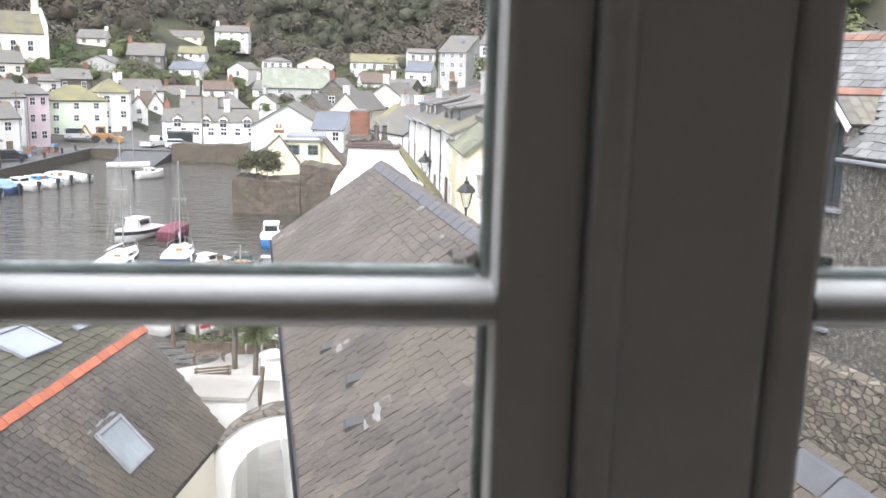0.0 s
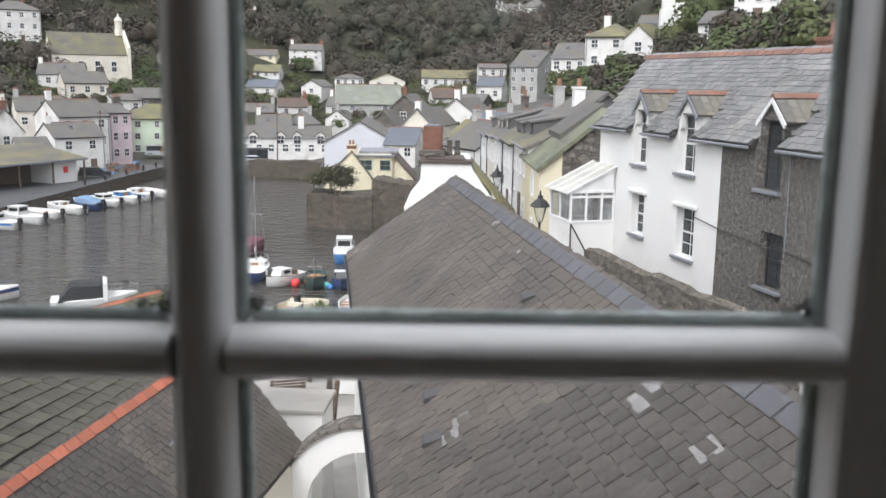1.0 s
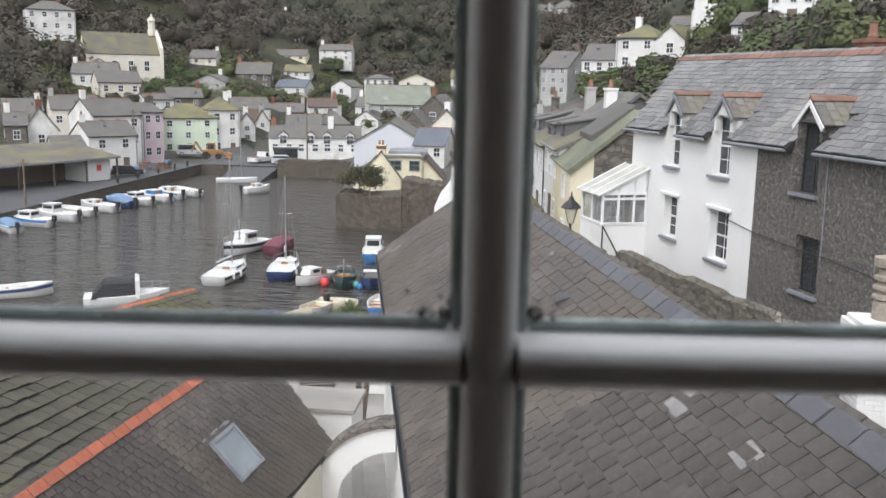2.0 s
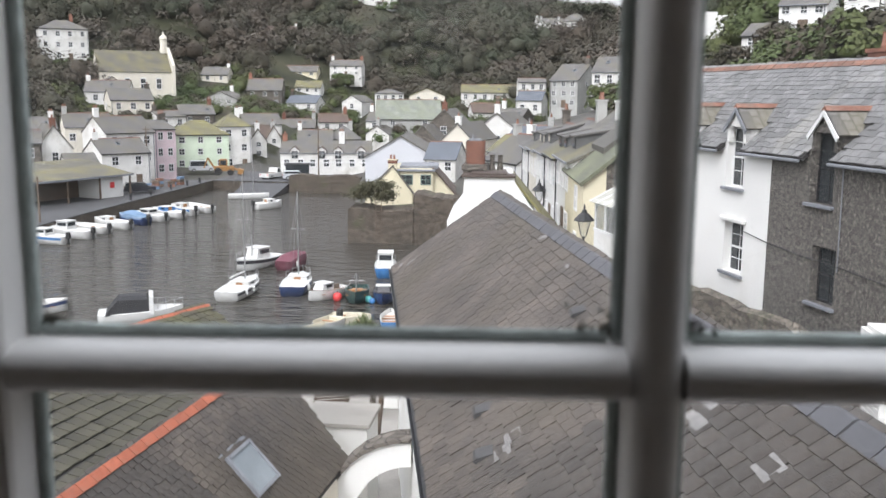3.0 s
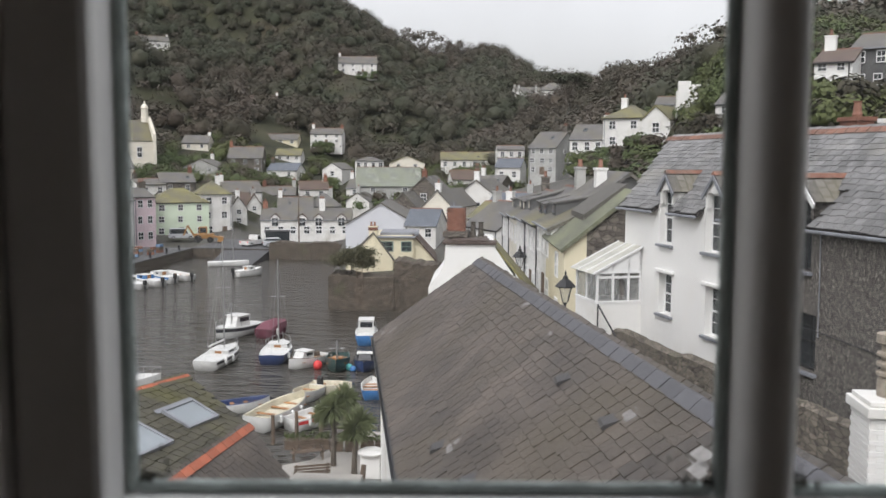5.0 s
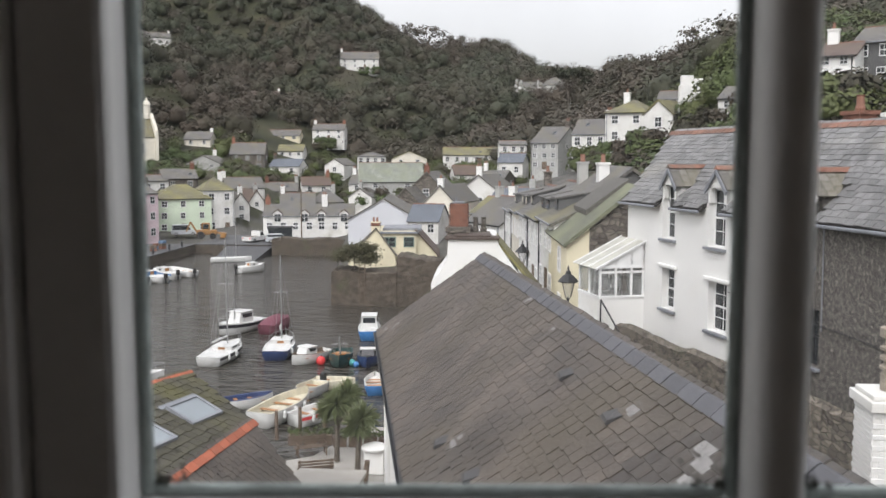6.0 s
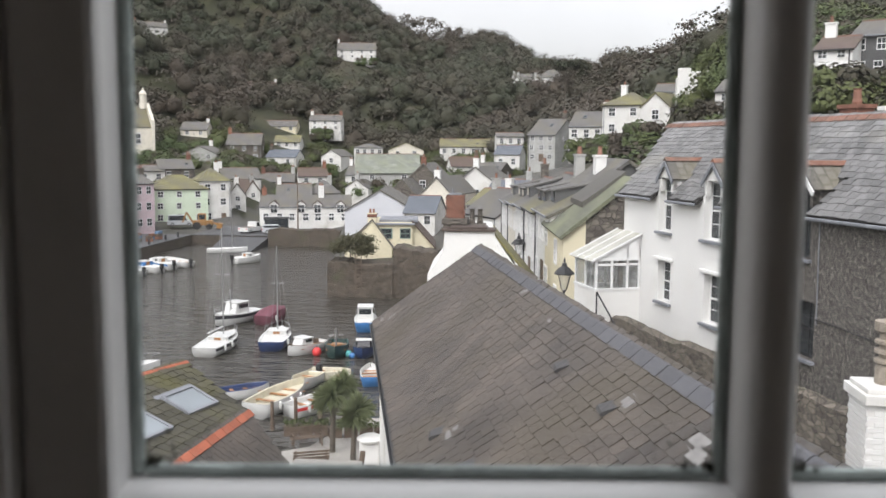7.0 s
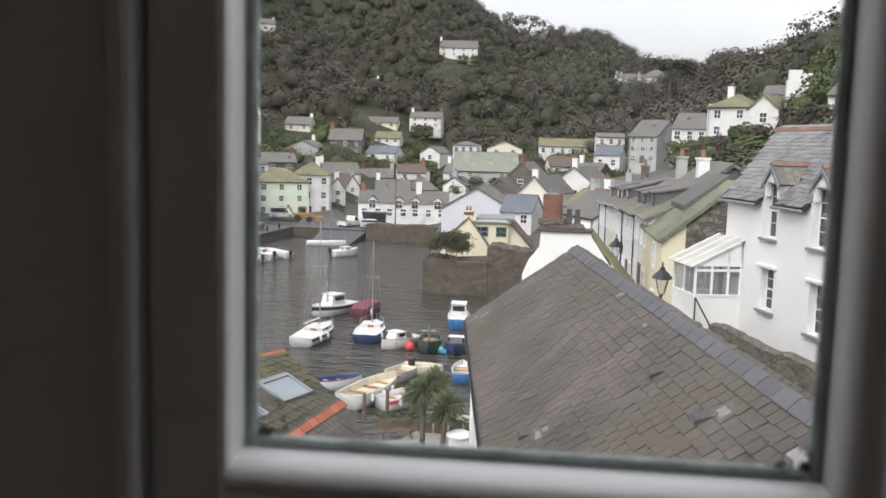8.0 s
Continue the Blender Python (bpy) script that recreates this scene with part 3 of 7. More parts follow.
    if style == "gable" and rows > 0 and rng.random() < 0.6:
        part("ridge_tile", prism(bmesh.new(), ((-0.14, -0.04), (0, 0.07), (0.14, -0.04)), lambda p: (-w / 2 - 0.1, d / 2 + p[0], h + rise + p[1]), lambda p: (w / 2 + 0.1, d / 2 + p[0], h + rise + p[1])), RED_OLD, e, "red ridge tiles")
    return e


def catslide(parent, x, w, h, slope):
    """A low dormer whose roof runs down from near the ridge, with a small window in its front."""
    y0, y1 = 0.7, 2.9
    z0, z1 = h + slope * y0, h + slope * y1
    d = part("dormer", prism(bmesh.new(), ((y0, z0 - 0.3), (y0, z0 + 0.75), (y1, z1 + 0.02), (y1, z1 - 0.3)), lambda p: (x - w / 2, p[0], p[1]), lambda p: (x + w / 2, p[0], p[1])), PAINT["dark"], parent, "low slate-hung dormer")
    part("dormer_roof", slab(bmesh.new(), ((x - w / 2 - 0.12, y0 - 0.2, z0 + 0.74), (x + w / 2 + 0.12, y0 - 0.2, z0 + 0.74), (x + w / 2 + 0.12, y1, z1 + 0.1), (x - w / 2 - 0.12, y1, z1 + 0.1)), 0.09), ROOF["slate"], d)
    part("dormer_window", boxes(((x - w * 0.36, y0 - 0.05, z0 + 0.12), (x + w * 0.36, y0 - 0.01, z0 + 0.6))), WINDOW_GLASS, d)


def eaves_gable(parent, x, w, h):
    """A small gabled dormer that breaks the eaves over an upper window."""
    d = part("dormer", prism(bmesh.new(), ((x - w / 2, h - 0.5), (x + w / 2, h - 0.5), (x + w / 2, h + 0.35), (x, h + 0.95), (x - w / 2, h + 0.35)), lambda p: (p[0], -0.12, p[1]), lambda p: (p[0], 2.2, p[1])), PAINT["white"], parent)
    r = bmesh.new()
    for s in (-1, 1):
        slab(r, ((x + s * (w / 2 + 0.15), -0.3, h + 0.3), (x + s * (w / 2 + 0.15), 2.4, h + 0.3), (x, 2.4, h + 1.05), (x, -0.3, h + 1.05)), 0.1)
    part("dormer_roof", r, ROOF["brown"], d)
    part("dormer_window", boxes(((x - w * 0.34, -0.16, h - 1.05), (x + w * 0.34, -0.10, h + 0.2))), WINDOW_GLASS, d)
    part("glazing_bar", boxes(((x - 0.03, -0.18, h - 1.05), (x + 0.03, -0.161, h + 0.2)), ((x - w * 0.34, -0.185, h - 0.45), (x + w * 0.34, -0.161, h - 0.38))), WHITE_TRIM, d)


house('pale green three-storey quayside house with mossy hipped roof', (-62.5, 161.0, -2.0), 29, 10.1, 8, 6.3, 2.5, 'hip', 'green', 'moss', 3, 3, 0)
house('tall white quayside house with mossy hipped roof', (-57.2, 165.0, -2.3), 31, 5.6, 8, 8.0, 2.3, 'hip', 'white', 'moss', 2, 3, 1)
house('narrow white gabled house beside the quay street', (-55.3, 172.0, -2.2), 33, 3.4, 9, 5.0, 2.3, 'front', 'white', 'slate', 1, 3, 1)
house('white gabled terrace house in the quay street', (-55.2, 182.0, -2.3), 35, 3.1, 10, 5.3, 2.3, 'front', 'white', 'brown', 1, 3, 1)
inn = house('long white harbour-front inn with grey roof', (-37.6, 154.0, -2.2), 10, 15.5, 8, 4.1, 1.8, 'gable', 'white', 'slate', 7, 1, 1)
for x in (-5.3, -0.7, 2.1, 6.0):
    eaves_gable(inn, x, 1.5, 4.1)
part("shop_front", boxes(((-6.9, -0.12, 0.35), (-2.9, -0.02, 2.0)), bevel=0.02), WINDOW_GLASS, inn, "wide dark shop window")
part("shop_fascia", boxes(((-7.1, -0.3, 2.0), (-2.7, -0.02, 2.3)), bevel=0.03), PAINT["dark"], inn)
part("string_course", boxes(((-7.7, -0.06, 2.35), (7.7, -0.01, 2.47))), WHITE_TRIM, inn)
chimney(inn, 2.6, 3.2, 4.5, 7.4, 0.95, 0.7, PAINT["white"], 2)
house('pink rendered quayside house', (-67.1, 156.0, -2.1), 48, 4.1, 8, 6.8, 2.1, 'gable', 'pink', 'slate', 2, 3, 1)
house('pale pink narrow house by the fish quay', (-63.2, 147.0, -2.1), 53, 3.8, 8, 8.0, 1.4, 'gable', 'pink', 'slate', 2, 3, 1)
house('tall grey-roofed house beside the quay', (-65.4, 139.0, -2.6), 53, 8.2, 8, 8.2, 2.5, 'gable', 'white', 'slate', 3, 3, 1)
house('white gabled house beside the slipway', (-60.1, 126.0, -1.9), 48, 7.1, 7, 5.2, 1.9, 'gable', 'white', 'slate', 2, 2, 1)
house('white house with a pale sign on its gable', (-70.4, 125.0, -2.1), 39, 4.9, 9, 6.1, 3.2, 'front', 'white', 'slate', 1, 2, 1)
house('white low house behind the fish shed', (-64.0, 122.0, -1.6), 38, 5.4, 6, 3.0, 1.9, 'gable', 'white', 'slate', 2, 1, 0)
house('dark stone store at the harbour edge', (-72.3, 122.0, -1.9), 31, 3.0, 7, 6.7, 1.6, 'gable', 'stone', 'slate', 1, 2, 1)
house('grey-roofed cottage above the quay', (-78.0, 150.0, 2.0), 35, 7.7, 7, 4.0, 2.2, 'gable', 'cream', 'slate', 3, 1, 1)
house('slate-roofed cottage above the quay', (-87.2, 150.0, 2.2), 38, 6.2, 7, 3.4, 1.9, 'gable', 'stone', 'slate', 2, 1, 1)
house('white cottage with blue-grey roof below the chapel', (-83.9, 180.0, 7.4), 37, 8.5, 7, 2.9, 2.3, 'gable', 'cream', 'slate', 3, 1, 1)
house('low grey house below the chapel', (-93.3, 188.0, 9.0), 16, 9.2, 6, 3.0, 2.3, 'gable', 'white', 'slate', 2, 1, 1)
house('white three-storey villa with balconies on the wooded slope', (-122.6, 225.8, 19.4), 34, 11.6, 9, 8.1, 2.4, 'hip', 'white', 'slate', 4, 3, 1)
house('white cottage at the wooded slope', (-90.6, 245.0, 12.6), 5, 7.3, 7, 4.0, 2.2, 'gable', 'cream', 'slate', 2, 2, 1)
house('grey rendered house with steep gable', (-78.2, 215.0, 7.3), -0, 8.5, 9, 3.0, 1.9, 'front', 'grey', 'slate', 2, 2, 1)
house('stone house with white gabled porches', (-73.5, 235.0, 8.2), 9, 9.0, 8, 4.3, 3.0, 'gable', 'stone', 'slate', 3, 2, 1)
house('pale yellow house on the hillside', (-73.3, 270.0, 14.8), 5, 10.0, 7, 3.4, 1.7, 'gable', 'yellow', 'slate', 3, 2, 0)
house('white cottage in the hillside row', (-67.2, 255.0, 9.9), 5, 7.3, 7, 3.5, 1.9, 'gable', 'white', 'moss', 3, 2, 0)
house('white cottage with blue-grey roof', (-63.7, 235.0, 7.0), -5, 8.2, 7, 2.4, 1.9, 'gable', 'white', 'blue', 2, 1, 1)
house('white house with two chimneys on the hillside', (-60.6, 275.0, 17.0), 4, 9.7, 7, 3.0, 1.8, 'gable', 'white', 'slate', 3, 2, 2)
house('white gabled cottage among the trees', (-51.4, 240.0, 7.0), -13, 5.7, 8, 2.7, 1.7, 'front', 'white', 'slate', 1, 1, 0)
house('white bungalow high on the wooded hill', (-101.3, 345.0, 32.1), 11, 12.6, 8, 2.6, 2.2, 'gable', 'white', 'brown', 4, 1, 1)
house('small white bungalow high on the wooded hill', (-126.3, 350.0, 33.4), 15, 5.5, 7, 1.8, 2.0, 'gable', 'white', 'slate', 2, 1, 0)
house('large white house high on the wooded hill', (-68.3, 370.0, 47.3), 10, 15.5, 9, 3.6, 3.3, 'gable', 'white', 'slate', 4, 2, 1)
house('white house near the hilltop', (-161.5, 390.0, 59.2), 32, 13.6, 8, 3.9, 2.7, 'gable', 'white', 'slate', 4, 1, 2)
house('white gabled house on the far hillside', (0.7, 360.0, 34.6), 15, 10.4, 8, 3.6, 2.6, 'gable', 'white', 'slate', 3, 1, 1)
for x, z in ((-3.2, 34.4), (3.4, 34.2)):
    house('small white gable of the far hillside villa', (x, 358.0, z), 4, 4.2, 6, 3.2, 2.2, 'front', 'white', 'slate', 1, 1, 1)
house('white villa on the far hillside', (9.8, 365.0, 34.4), -2, 11.0, 9, 5.2, 3.2, 'hip', 'white', 'slate', 4, 2, 1)
house('white flat-fronted house behind the town', (-42.2, 245.0, 9.5), 10, 7.7, 7, 2.4, 1.1, 'hip', 'white', 'slate', 4, 1, 0)
house('pale house with mossy roof behind the town', (-31.1, 238.0, 9.6), 7, 9.2, 9, 1.8, 1.9, 'front', 'cream', 'moss', 2, 1, 0)
house('long pale hall with mossy green roof', (-28.7, 190.0, 4.9), 9, 13.6, 14, 1.8, 3.9, 'gable', 'grey', 'green', 2, 1, 0)
house('long white building with mossy roof', (-14.6, 235.0, 9.8), 4, 14.7, 8, 2.5, 2.0, 'gable', 'white', 'moss', 6, 1, 0)
house('white gabled house beyond the roofs', (-3.8, 225.0, 12.3), 6, 6.6, 7, 2.5, 1.0, 'gable', 'white', 'slate', 3, 1, 0)
house('white cottage with sash windows beyond the roofs', (-3.9, 190.0, 7.3), -9, 5.3, 8, 3.5, 1.8, 'gable', 'white', 'blue', 2, 1, 0)
house('grey three-storey house with pale gable', (2.6, 160.0, 9.7), -29, 5.3, 9, 4.7, 2.8, 'gable', 'grey', 'slate', 3, 3, 1)
house('white cottage with grey roof beside tall house', (8.9, 140.0, 12.9), -18, 5.2, 8, 2.5, 2.3, 'gable', 'white', 'slate', 3, 1, 1)
house('white house with yellow-mossed hipped roof', (12.4, 122.0, 13.6), -24, 5.4, 8, 4.1, 1.8, 'hip', 'white', 'moss', 2, 2, 1)
house('white house with lichened roof and bay', (16.2, 119.0, 14.9), -33, 3.9, 9, 2.6, 1.7, 'front', 'white', 'moss', 1, 1, 0)
house('long white house with dormer windows on the hill', (23.3, 138.0, 19.2), -15, 9.3, 7, 1.3, 1.3, 'gable', 'white', 'slate', 6, 1, 1)
house('lilac-white gabled harbour store', (-18.9, 118.0, 0.1), 3, 9.3, 12, 3.8, 2.7, 'front', 'lilac', 'slate', 0, 0, 0)
house('white house with blue slate roof', (-13.4, 115.0, 1.7), -5, 4.0, 8, 2.2, 1.9, 'gable', 'white', 'blue', 2, 1, 0)
house('white house with broad grey gable roof', (-7.4, 135.0, 3.8), -11, 7.1, 12, 2.8, 2.7, 'front', 'white', 'slate', 1, 1, 1)
house('dark slate gabled house', (-16.8, 150.0, 4.3), -6, 4.4, 10, 3.1, 2.1, 'front', 'stone', 'slate', 1, 1, 1)
house('dark slate cottage with rooflight', (-19.6, 145.0, 3.0), -12, 4.5, 10, 1.8, 2.3, 'front', 'stone', 'slate', 1, 1, 1)
house('slate-roofed house in the middle of the town', (-12.2, 125.0, 3.9), -14, 4.6, 11, 1.9, 2.3, 'front', 'cream', 'slate', 1, 1, 1)
house('house with blue-grey roof among the terraces', (-2.4, 118.0, 4.8), -11, 5.2, 8, 1.7, 1.4, 'gable', 'white', 'blue', 2, 1, 1)
house('stone cottage with olive mossy roof', (-4.8, 98.0, 4.8), -32, 3.7, 7, 1.2, 1.6, 'gable', 'stone', 'moss', 1, 1, 1)
house('white gabled cottage behind the inn', (-34.4, 185.0, 1.9), -15, 5.2, 9, 1.9, 1.7, 'front', 'white', 'slate', 1, 1, 1)
house('grey-roofed house behind the inn', (-45.6, 178.0, -0.4), 14, 6.9, 8, 2.8, 2.2, 'gable', 'white', 'slate', 2, 1, 1)
house('hip-roofed house behind the inn', (-40.6, 182.0, -0.3), 13, 6.6, 8, 3.0, 2.6, 'hip', 'white', 'slate', 2, 1, 1)
house('brown-roofed house in the quay street', (-60.1, 190.0, 1.9), 28, 8.4, 8, 3.4, 2.2, 'gable', 'white', 'slate', 2, 1, 1)
house('grey house above the quay street', (-71.0, 182.0, 4.8), 31, 7.0, 8, 2.7, 1.9, 'gable', 'stone', 'slate', 2, 1, 1)
house('white dormered house above the quay', (-74.8, 178.0, 4.4), 43, 5.7, 7, 2.7, 1.1, 'gable', 'white', 'slate', 2, 1, 1)
house('grey-roofed cottage in the upper town', (-37.0, 205.0, 3.7), -5, 7.5, 7, 2.1, 2.1, 'gable', 'white', 'slate', 2, 1, 1)
house('stone cottage in the upper town', (-29.6, 195.0, 3.9), 24, 6.6, 7, 2.2, 1.9, 'gable', 'stone', 'slate', 2, 1, 1)
house('brown-roofed cottage in the upper town', (-13.2, 205.0, 6.1), 14, 6.7, 7, 1.8, 2.0, 'gable', 'white', 'brown', 2, 1, 1)
house('slate cottage in the upper town', (-7.5, 180.0, 5.8), -18, 5.4, 7, 1.8, 1.6, 'gable', 'stone', 'slate', 1, 1, 1)
house('white cottage in the upper town', (-50.4, 215.0, 2.9), 18, 6.9, 7, 2.2, 1.9, 'gable', 'white', 'brown', 2, 1, 1)
house('grey-roofed terrace in the upper town', (-56.5, 205.0, 1.9), 10, 7.7, 7, 2.2, 1.9, 'gable', 'stone', 'slate', 3, 1, 2)
house('white house on the steep slope above the lane', (22.1, 70.0, 17.4), -28, 2.6, 7, 2.0, 1.2, 'gable', 'white', 'brown', 2, 2, 1)
house('grey slate-hung house on the steep slope', (26.1, 72.0, 17.3), -32, 4.0, 7, 3.4, 1.4, 'gable', 'dark', 'slate', 3, 2, 1)
house('white house with grey roof on the slope above', (20.6, 95.0, 16.5), -27, 3.7, 7, 1.4, 1.4, 'gable', 'white', 'slate', 2, 1, 0)
house('white rendered house high above the lane', (23.1, 90.0, 17.9), -26, 4.2, 7, 2.5, 1.6, 'gable', 'white', 'slate', 3, 2, 1)
house('turquoise gabled store above the lane', (24.9, 85.0, 17.1), -28, 2.7, 5, 1.2, 0.6, 'gable', 'teal', 'slate', 0, 0, 0)



# ---- ground, water and quays ----
def ramp(a, b, t):
    t = max(0.0, min(1.0, t))
    return a + (b - a) * t


def skyline(b):
    """Height of the ridge of the hills above the eye, in degrees, by bearing."""
    e = 4.2 + 6.0 / (1 + math.exp((b + 8.0) / 2.2)) + 1.7 * math.exp(-((b + 2.4) / 2.6) ** 2)
    return e + 0.24 * max(0.0, b - 4.5) + 0.15 * max(0.0, -16 - b)


def rise_at(x, y):
    r, b = math.hypot(x, y), math.degrees(math.atan2(x, y))
    r0 = 150 if b < -18 else ramp(150, 195, (b + 18) / 6)
    if b > 0:
        r0 = ramp(195, 60, b / 12)
    rs = 480 if b < -2 else ramp(480, 200, (b + 2) / 16)
    top = 12 + rs * math.tan(radians(skyline(max(-40, min(40, b)))))
    t = (r - r0) / (rs - r0)
    z = -2.2 + (top + 2.2) * max(0.0, min(t, 1.0)) ** 1.05
    if t > 1:
        z -= (r - rs) * 0.10
    return z + (3.0 * noise.noise(Vector((x * 0.012, y * 0.012, 0))) if t > 0.1 else 0)


def basin(x, y):
    """How deep in the harbour a place lies, in metres from its edge (negative: on land)."""
    west = -53.5
    near = min(x - west, -4.0 - x, y - 38, 93.5 - y)
    far = min(x - west, -20.5 - 0.213 * (y - 94) - x, y - 80, 140.0 - y)
    left = min(x + 70, -17 - x, y - 26, 60 - y)
    return max(near, far, left)


def ground_z(x, y):
    z = rise_at(x, y)
    num = den = 0.0
    for px, py, pz in PLOTS:
        s = 5 + 0.035 * math.hypot(px, py)
        d2 = ((x - px) ** 2 + (y - py) ** 2) / (2 * s * s)
        if d2 < 9:
            k = math.exp(-d2)
            num += k * (pz - 0.25 - BASE[(px, py)])
            den += k
    z += num / (den + 0.02)
    if x < -1.5 and y < 48:
        z = min(z, -2.8)
    k = basin(x, y)
    if k > -1.0:
        z = min(z, ramp(QUAY - 0.15, -7.0, (k + 1.0) / 1.6))
    return z


def ground():
    """One sheet of land on rings round the window, from under the house to the horizon."""
    angles = [radians(-50 + 100 * i / 150) for i in range(151)] + [radians(50 + 260 * i / 26) for i in range(1, 26)]
    radii = [0.4]
    while radii[-1] < 2400:
        radii.append(radii[-1] + max(1.6, radii[-1] * (0.022 if radii[-1] < 600 else 0.12)))
    verts, faces = [], []
    for r in radii:
        for a in angles:
            x, y = r * math.sin(a), r * math.cos(a)
            verts.append((x, y, ground_z(x, y) if abs(a) < 1 else -2.2))
    k = len(angles)
    for i in range(len(radii) - 1):
        for j in range(k):
            faces.append((i * k + j, i * k + (j + 1) % k, (i + 1) * k + (j + 1) % k, (i + 1) * k + j))
    me = bpy.data.meshes.new("ground")
    me.from_pydata(verts, [], faces)
    me.materials.append(GRASS)
    me.materials.append(TOWN_GROUND)
    me.polygons.foreach_set("use_smooth", [True] * len(faces))
    built = []
    for i in range(len(radii) - 1):
        for j in range(k):
            b = math.degrees(angles[j])
            built.append(1 if radii[i] < 215 and -30 < b < 3 and rise_at(radii[i] * math.sin(angles[j]), radii[i] * math.cos(angles[j])) < 5 else 0)
    me.polygons.foreach_set("material_index", built)
    tagged(new("ground", me), "dark green and brown wooded hillside ground", "ground", "", "structure")


structure("water", boxes(((-140, 20, WATER - 0.02), (-6, 146, WATER))), SEA, "dark rippled harbour water")


def quay(name, spans, top_material, label):
    """Quays: rubble-faced walls, each with a paved top."""
    for lo, hi in spans:
        structure(name, boxes((lo, hi)), SEA_WALL, label)
        structure("pavement", boxes(((lo[0] - 0.05, lo[1] - 0.05, hi[2]), (hi[0] + 0.05, hi[1] + 0.05, hi[2] + 0.14)), bevel=0.04), top_material, "wet paved quay surface")


def rough_wall(x0, x1, y0, y1, top, uneven, seed, label):
    """A thick rubble wall with a broken, uneven top and a battered face."""
    rng = random.Random(seed)
    k = max(6, int((x1 - x0) / 0.32))
    bm = bmesh.new()
    rows = []
    for i in range(k + 1):
        x = x0 + (x1 - x0) * i / k
        z = top + rng.uniform(-uneven, uneven) * 0.6 + uneven * 0.8 * round(math.sin(i * 0.31 + seed) * 2) / 2
        rows.append([bm.verts.new(c) for c in ((x, y0 - 0.35, -8), (x, y0 + rng.uniform(-0.015, 0.015), z - 0.1), (x, y0 + 0.25, z), (x, y1 - 0.2, z + rng.uniform(-0.1, 0.1)), (x, y1, -8))])
    for p, q in zip(rows, rows[1:]):
        for j in range(4):
            bm.faces.new((p[j], p[j + 1], q[j + 1], q[j]))
    bm.faces.new(rows[0])
    bm.faces.new(rows[-1][::-1])
    structure("quay_wall", bm, SEA_WALL, label)


quay("quay_wall", (((-68, 60, -8), (-53, 141, QUAY)),), ASPHALT, "rubble stone quay wall of the fish quay")
quay("quay_wall", (((-53, 141, -8), (-29, 158, QUAY + 0.02)),), ASPHALT, "rubble stone quay wall at the harbour head")
rough_wall(-40, -28.6, 139.4, 141.0, -0.75, 0.18, 31, "dark rubble stone wall at the harbour head")
rough_wall(-20.5, -13.6, 93, 97, 0.1, 0.16, 32, "rubble stone garden wall rising from the water")
rough_wall(-13.59, -9, 93.2, 97, 1.55, 0.22, 33, "higher rubble stone garden wall beside the harbour house")
structure("slipway", prism(bmesh.new(), ((152, QUAY + 0.17), (143, QUAY + 0.16), (124, -4.2), (124, -8), (152, -8)), lambda p: (-47.6 - 0.1 * (p[0] - 140), p[0], p[1]), lambda p: (-40.3, p[0], p[1])), ASPHALT, "wet tarmac slipway running down into the harbour")
structure("pavement", prism(bmesh.new(), ((-16.5, 8), (-2.4, 8), (-2.4, 46.5), (-8.6, 46.5), (-10.2, 41.6), (-16.5, 37)), lambda p: (p[0], p[1], -8), lambda p: (p[0], p[1], -2.16)), CONCRETE, "pale paved yard beside the harbour")
structure("quay_wall", prism(bmesh.new(), ((-28.3, 139.6), (-18.6, 96.5), (-4, 96.5), (-4, 165), (-28.3, 158)), lambda p: (p[0], p[1], -8), lambda p: (p[0], p[1], -1.5)), SEA_WALL, "rubble stone quay below the harbour store")


# ---- the slate roofs under the window ----
def slate_mesh(name, w, length, thick, material):
    """One slate: its head lies low, its tail is proud; the origin is at the tail's middle."""
    me = bpy.data.meshes.new(name)
    x, t = w / 2, thick
    v = [(-x, 0, 0.024), (x, 0, 0.024), (x, length, 0), (-x, length, 0), (-x, 0.006, 0.024 + t), (x, 0.006, 0.024 + t), (x, length, t), (-x, length, t)]
    me.from_pydata(v, [], [(3, 2, 1, 0), (4, 5, 6, 7), (0, 1, 5, 4), (1, 2, 6, 5), (2, 3, 7, 6), (3, 0, 4, 7)])
    me.materials.append(material)
    return me


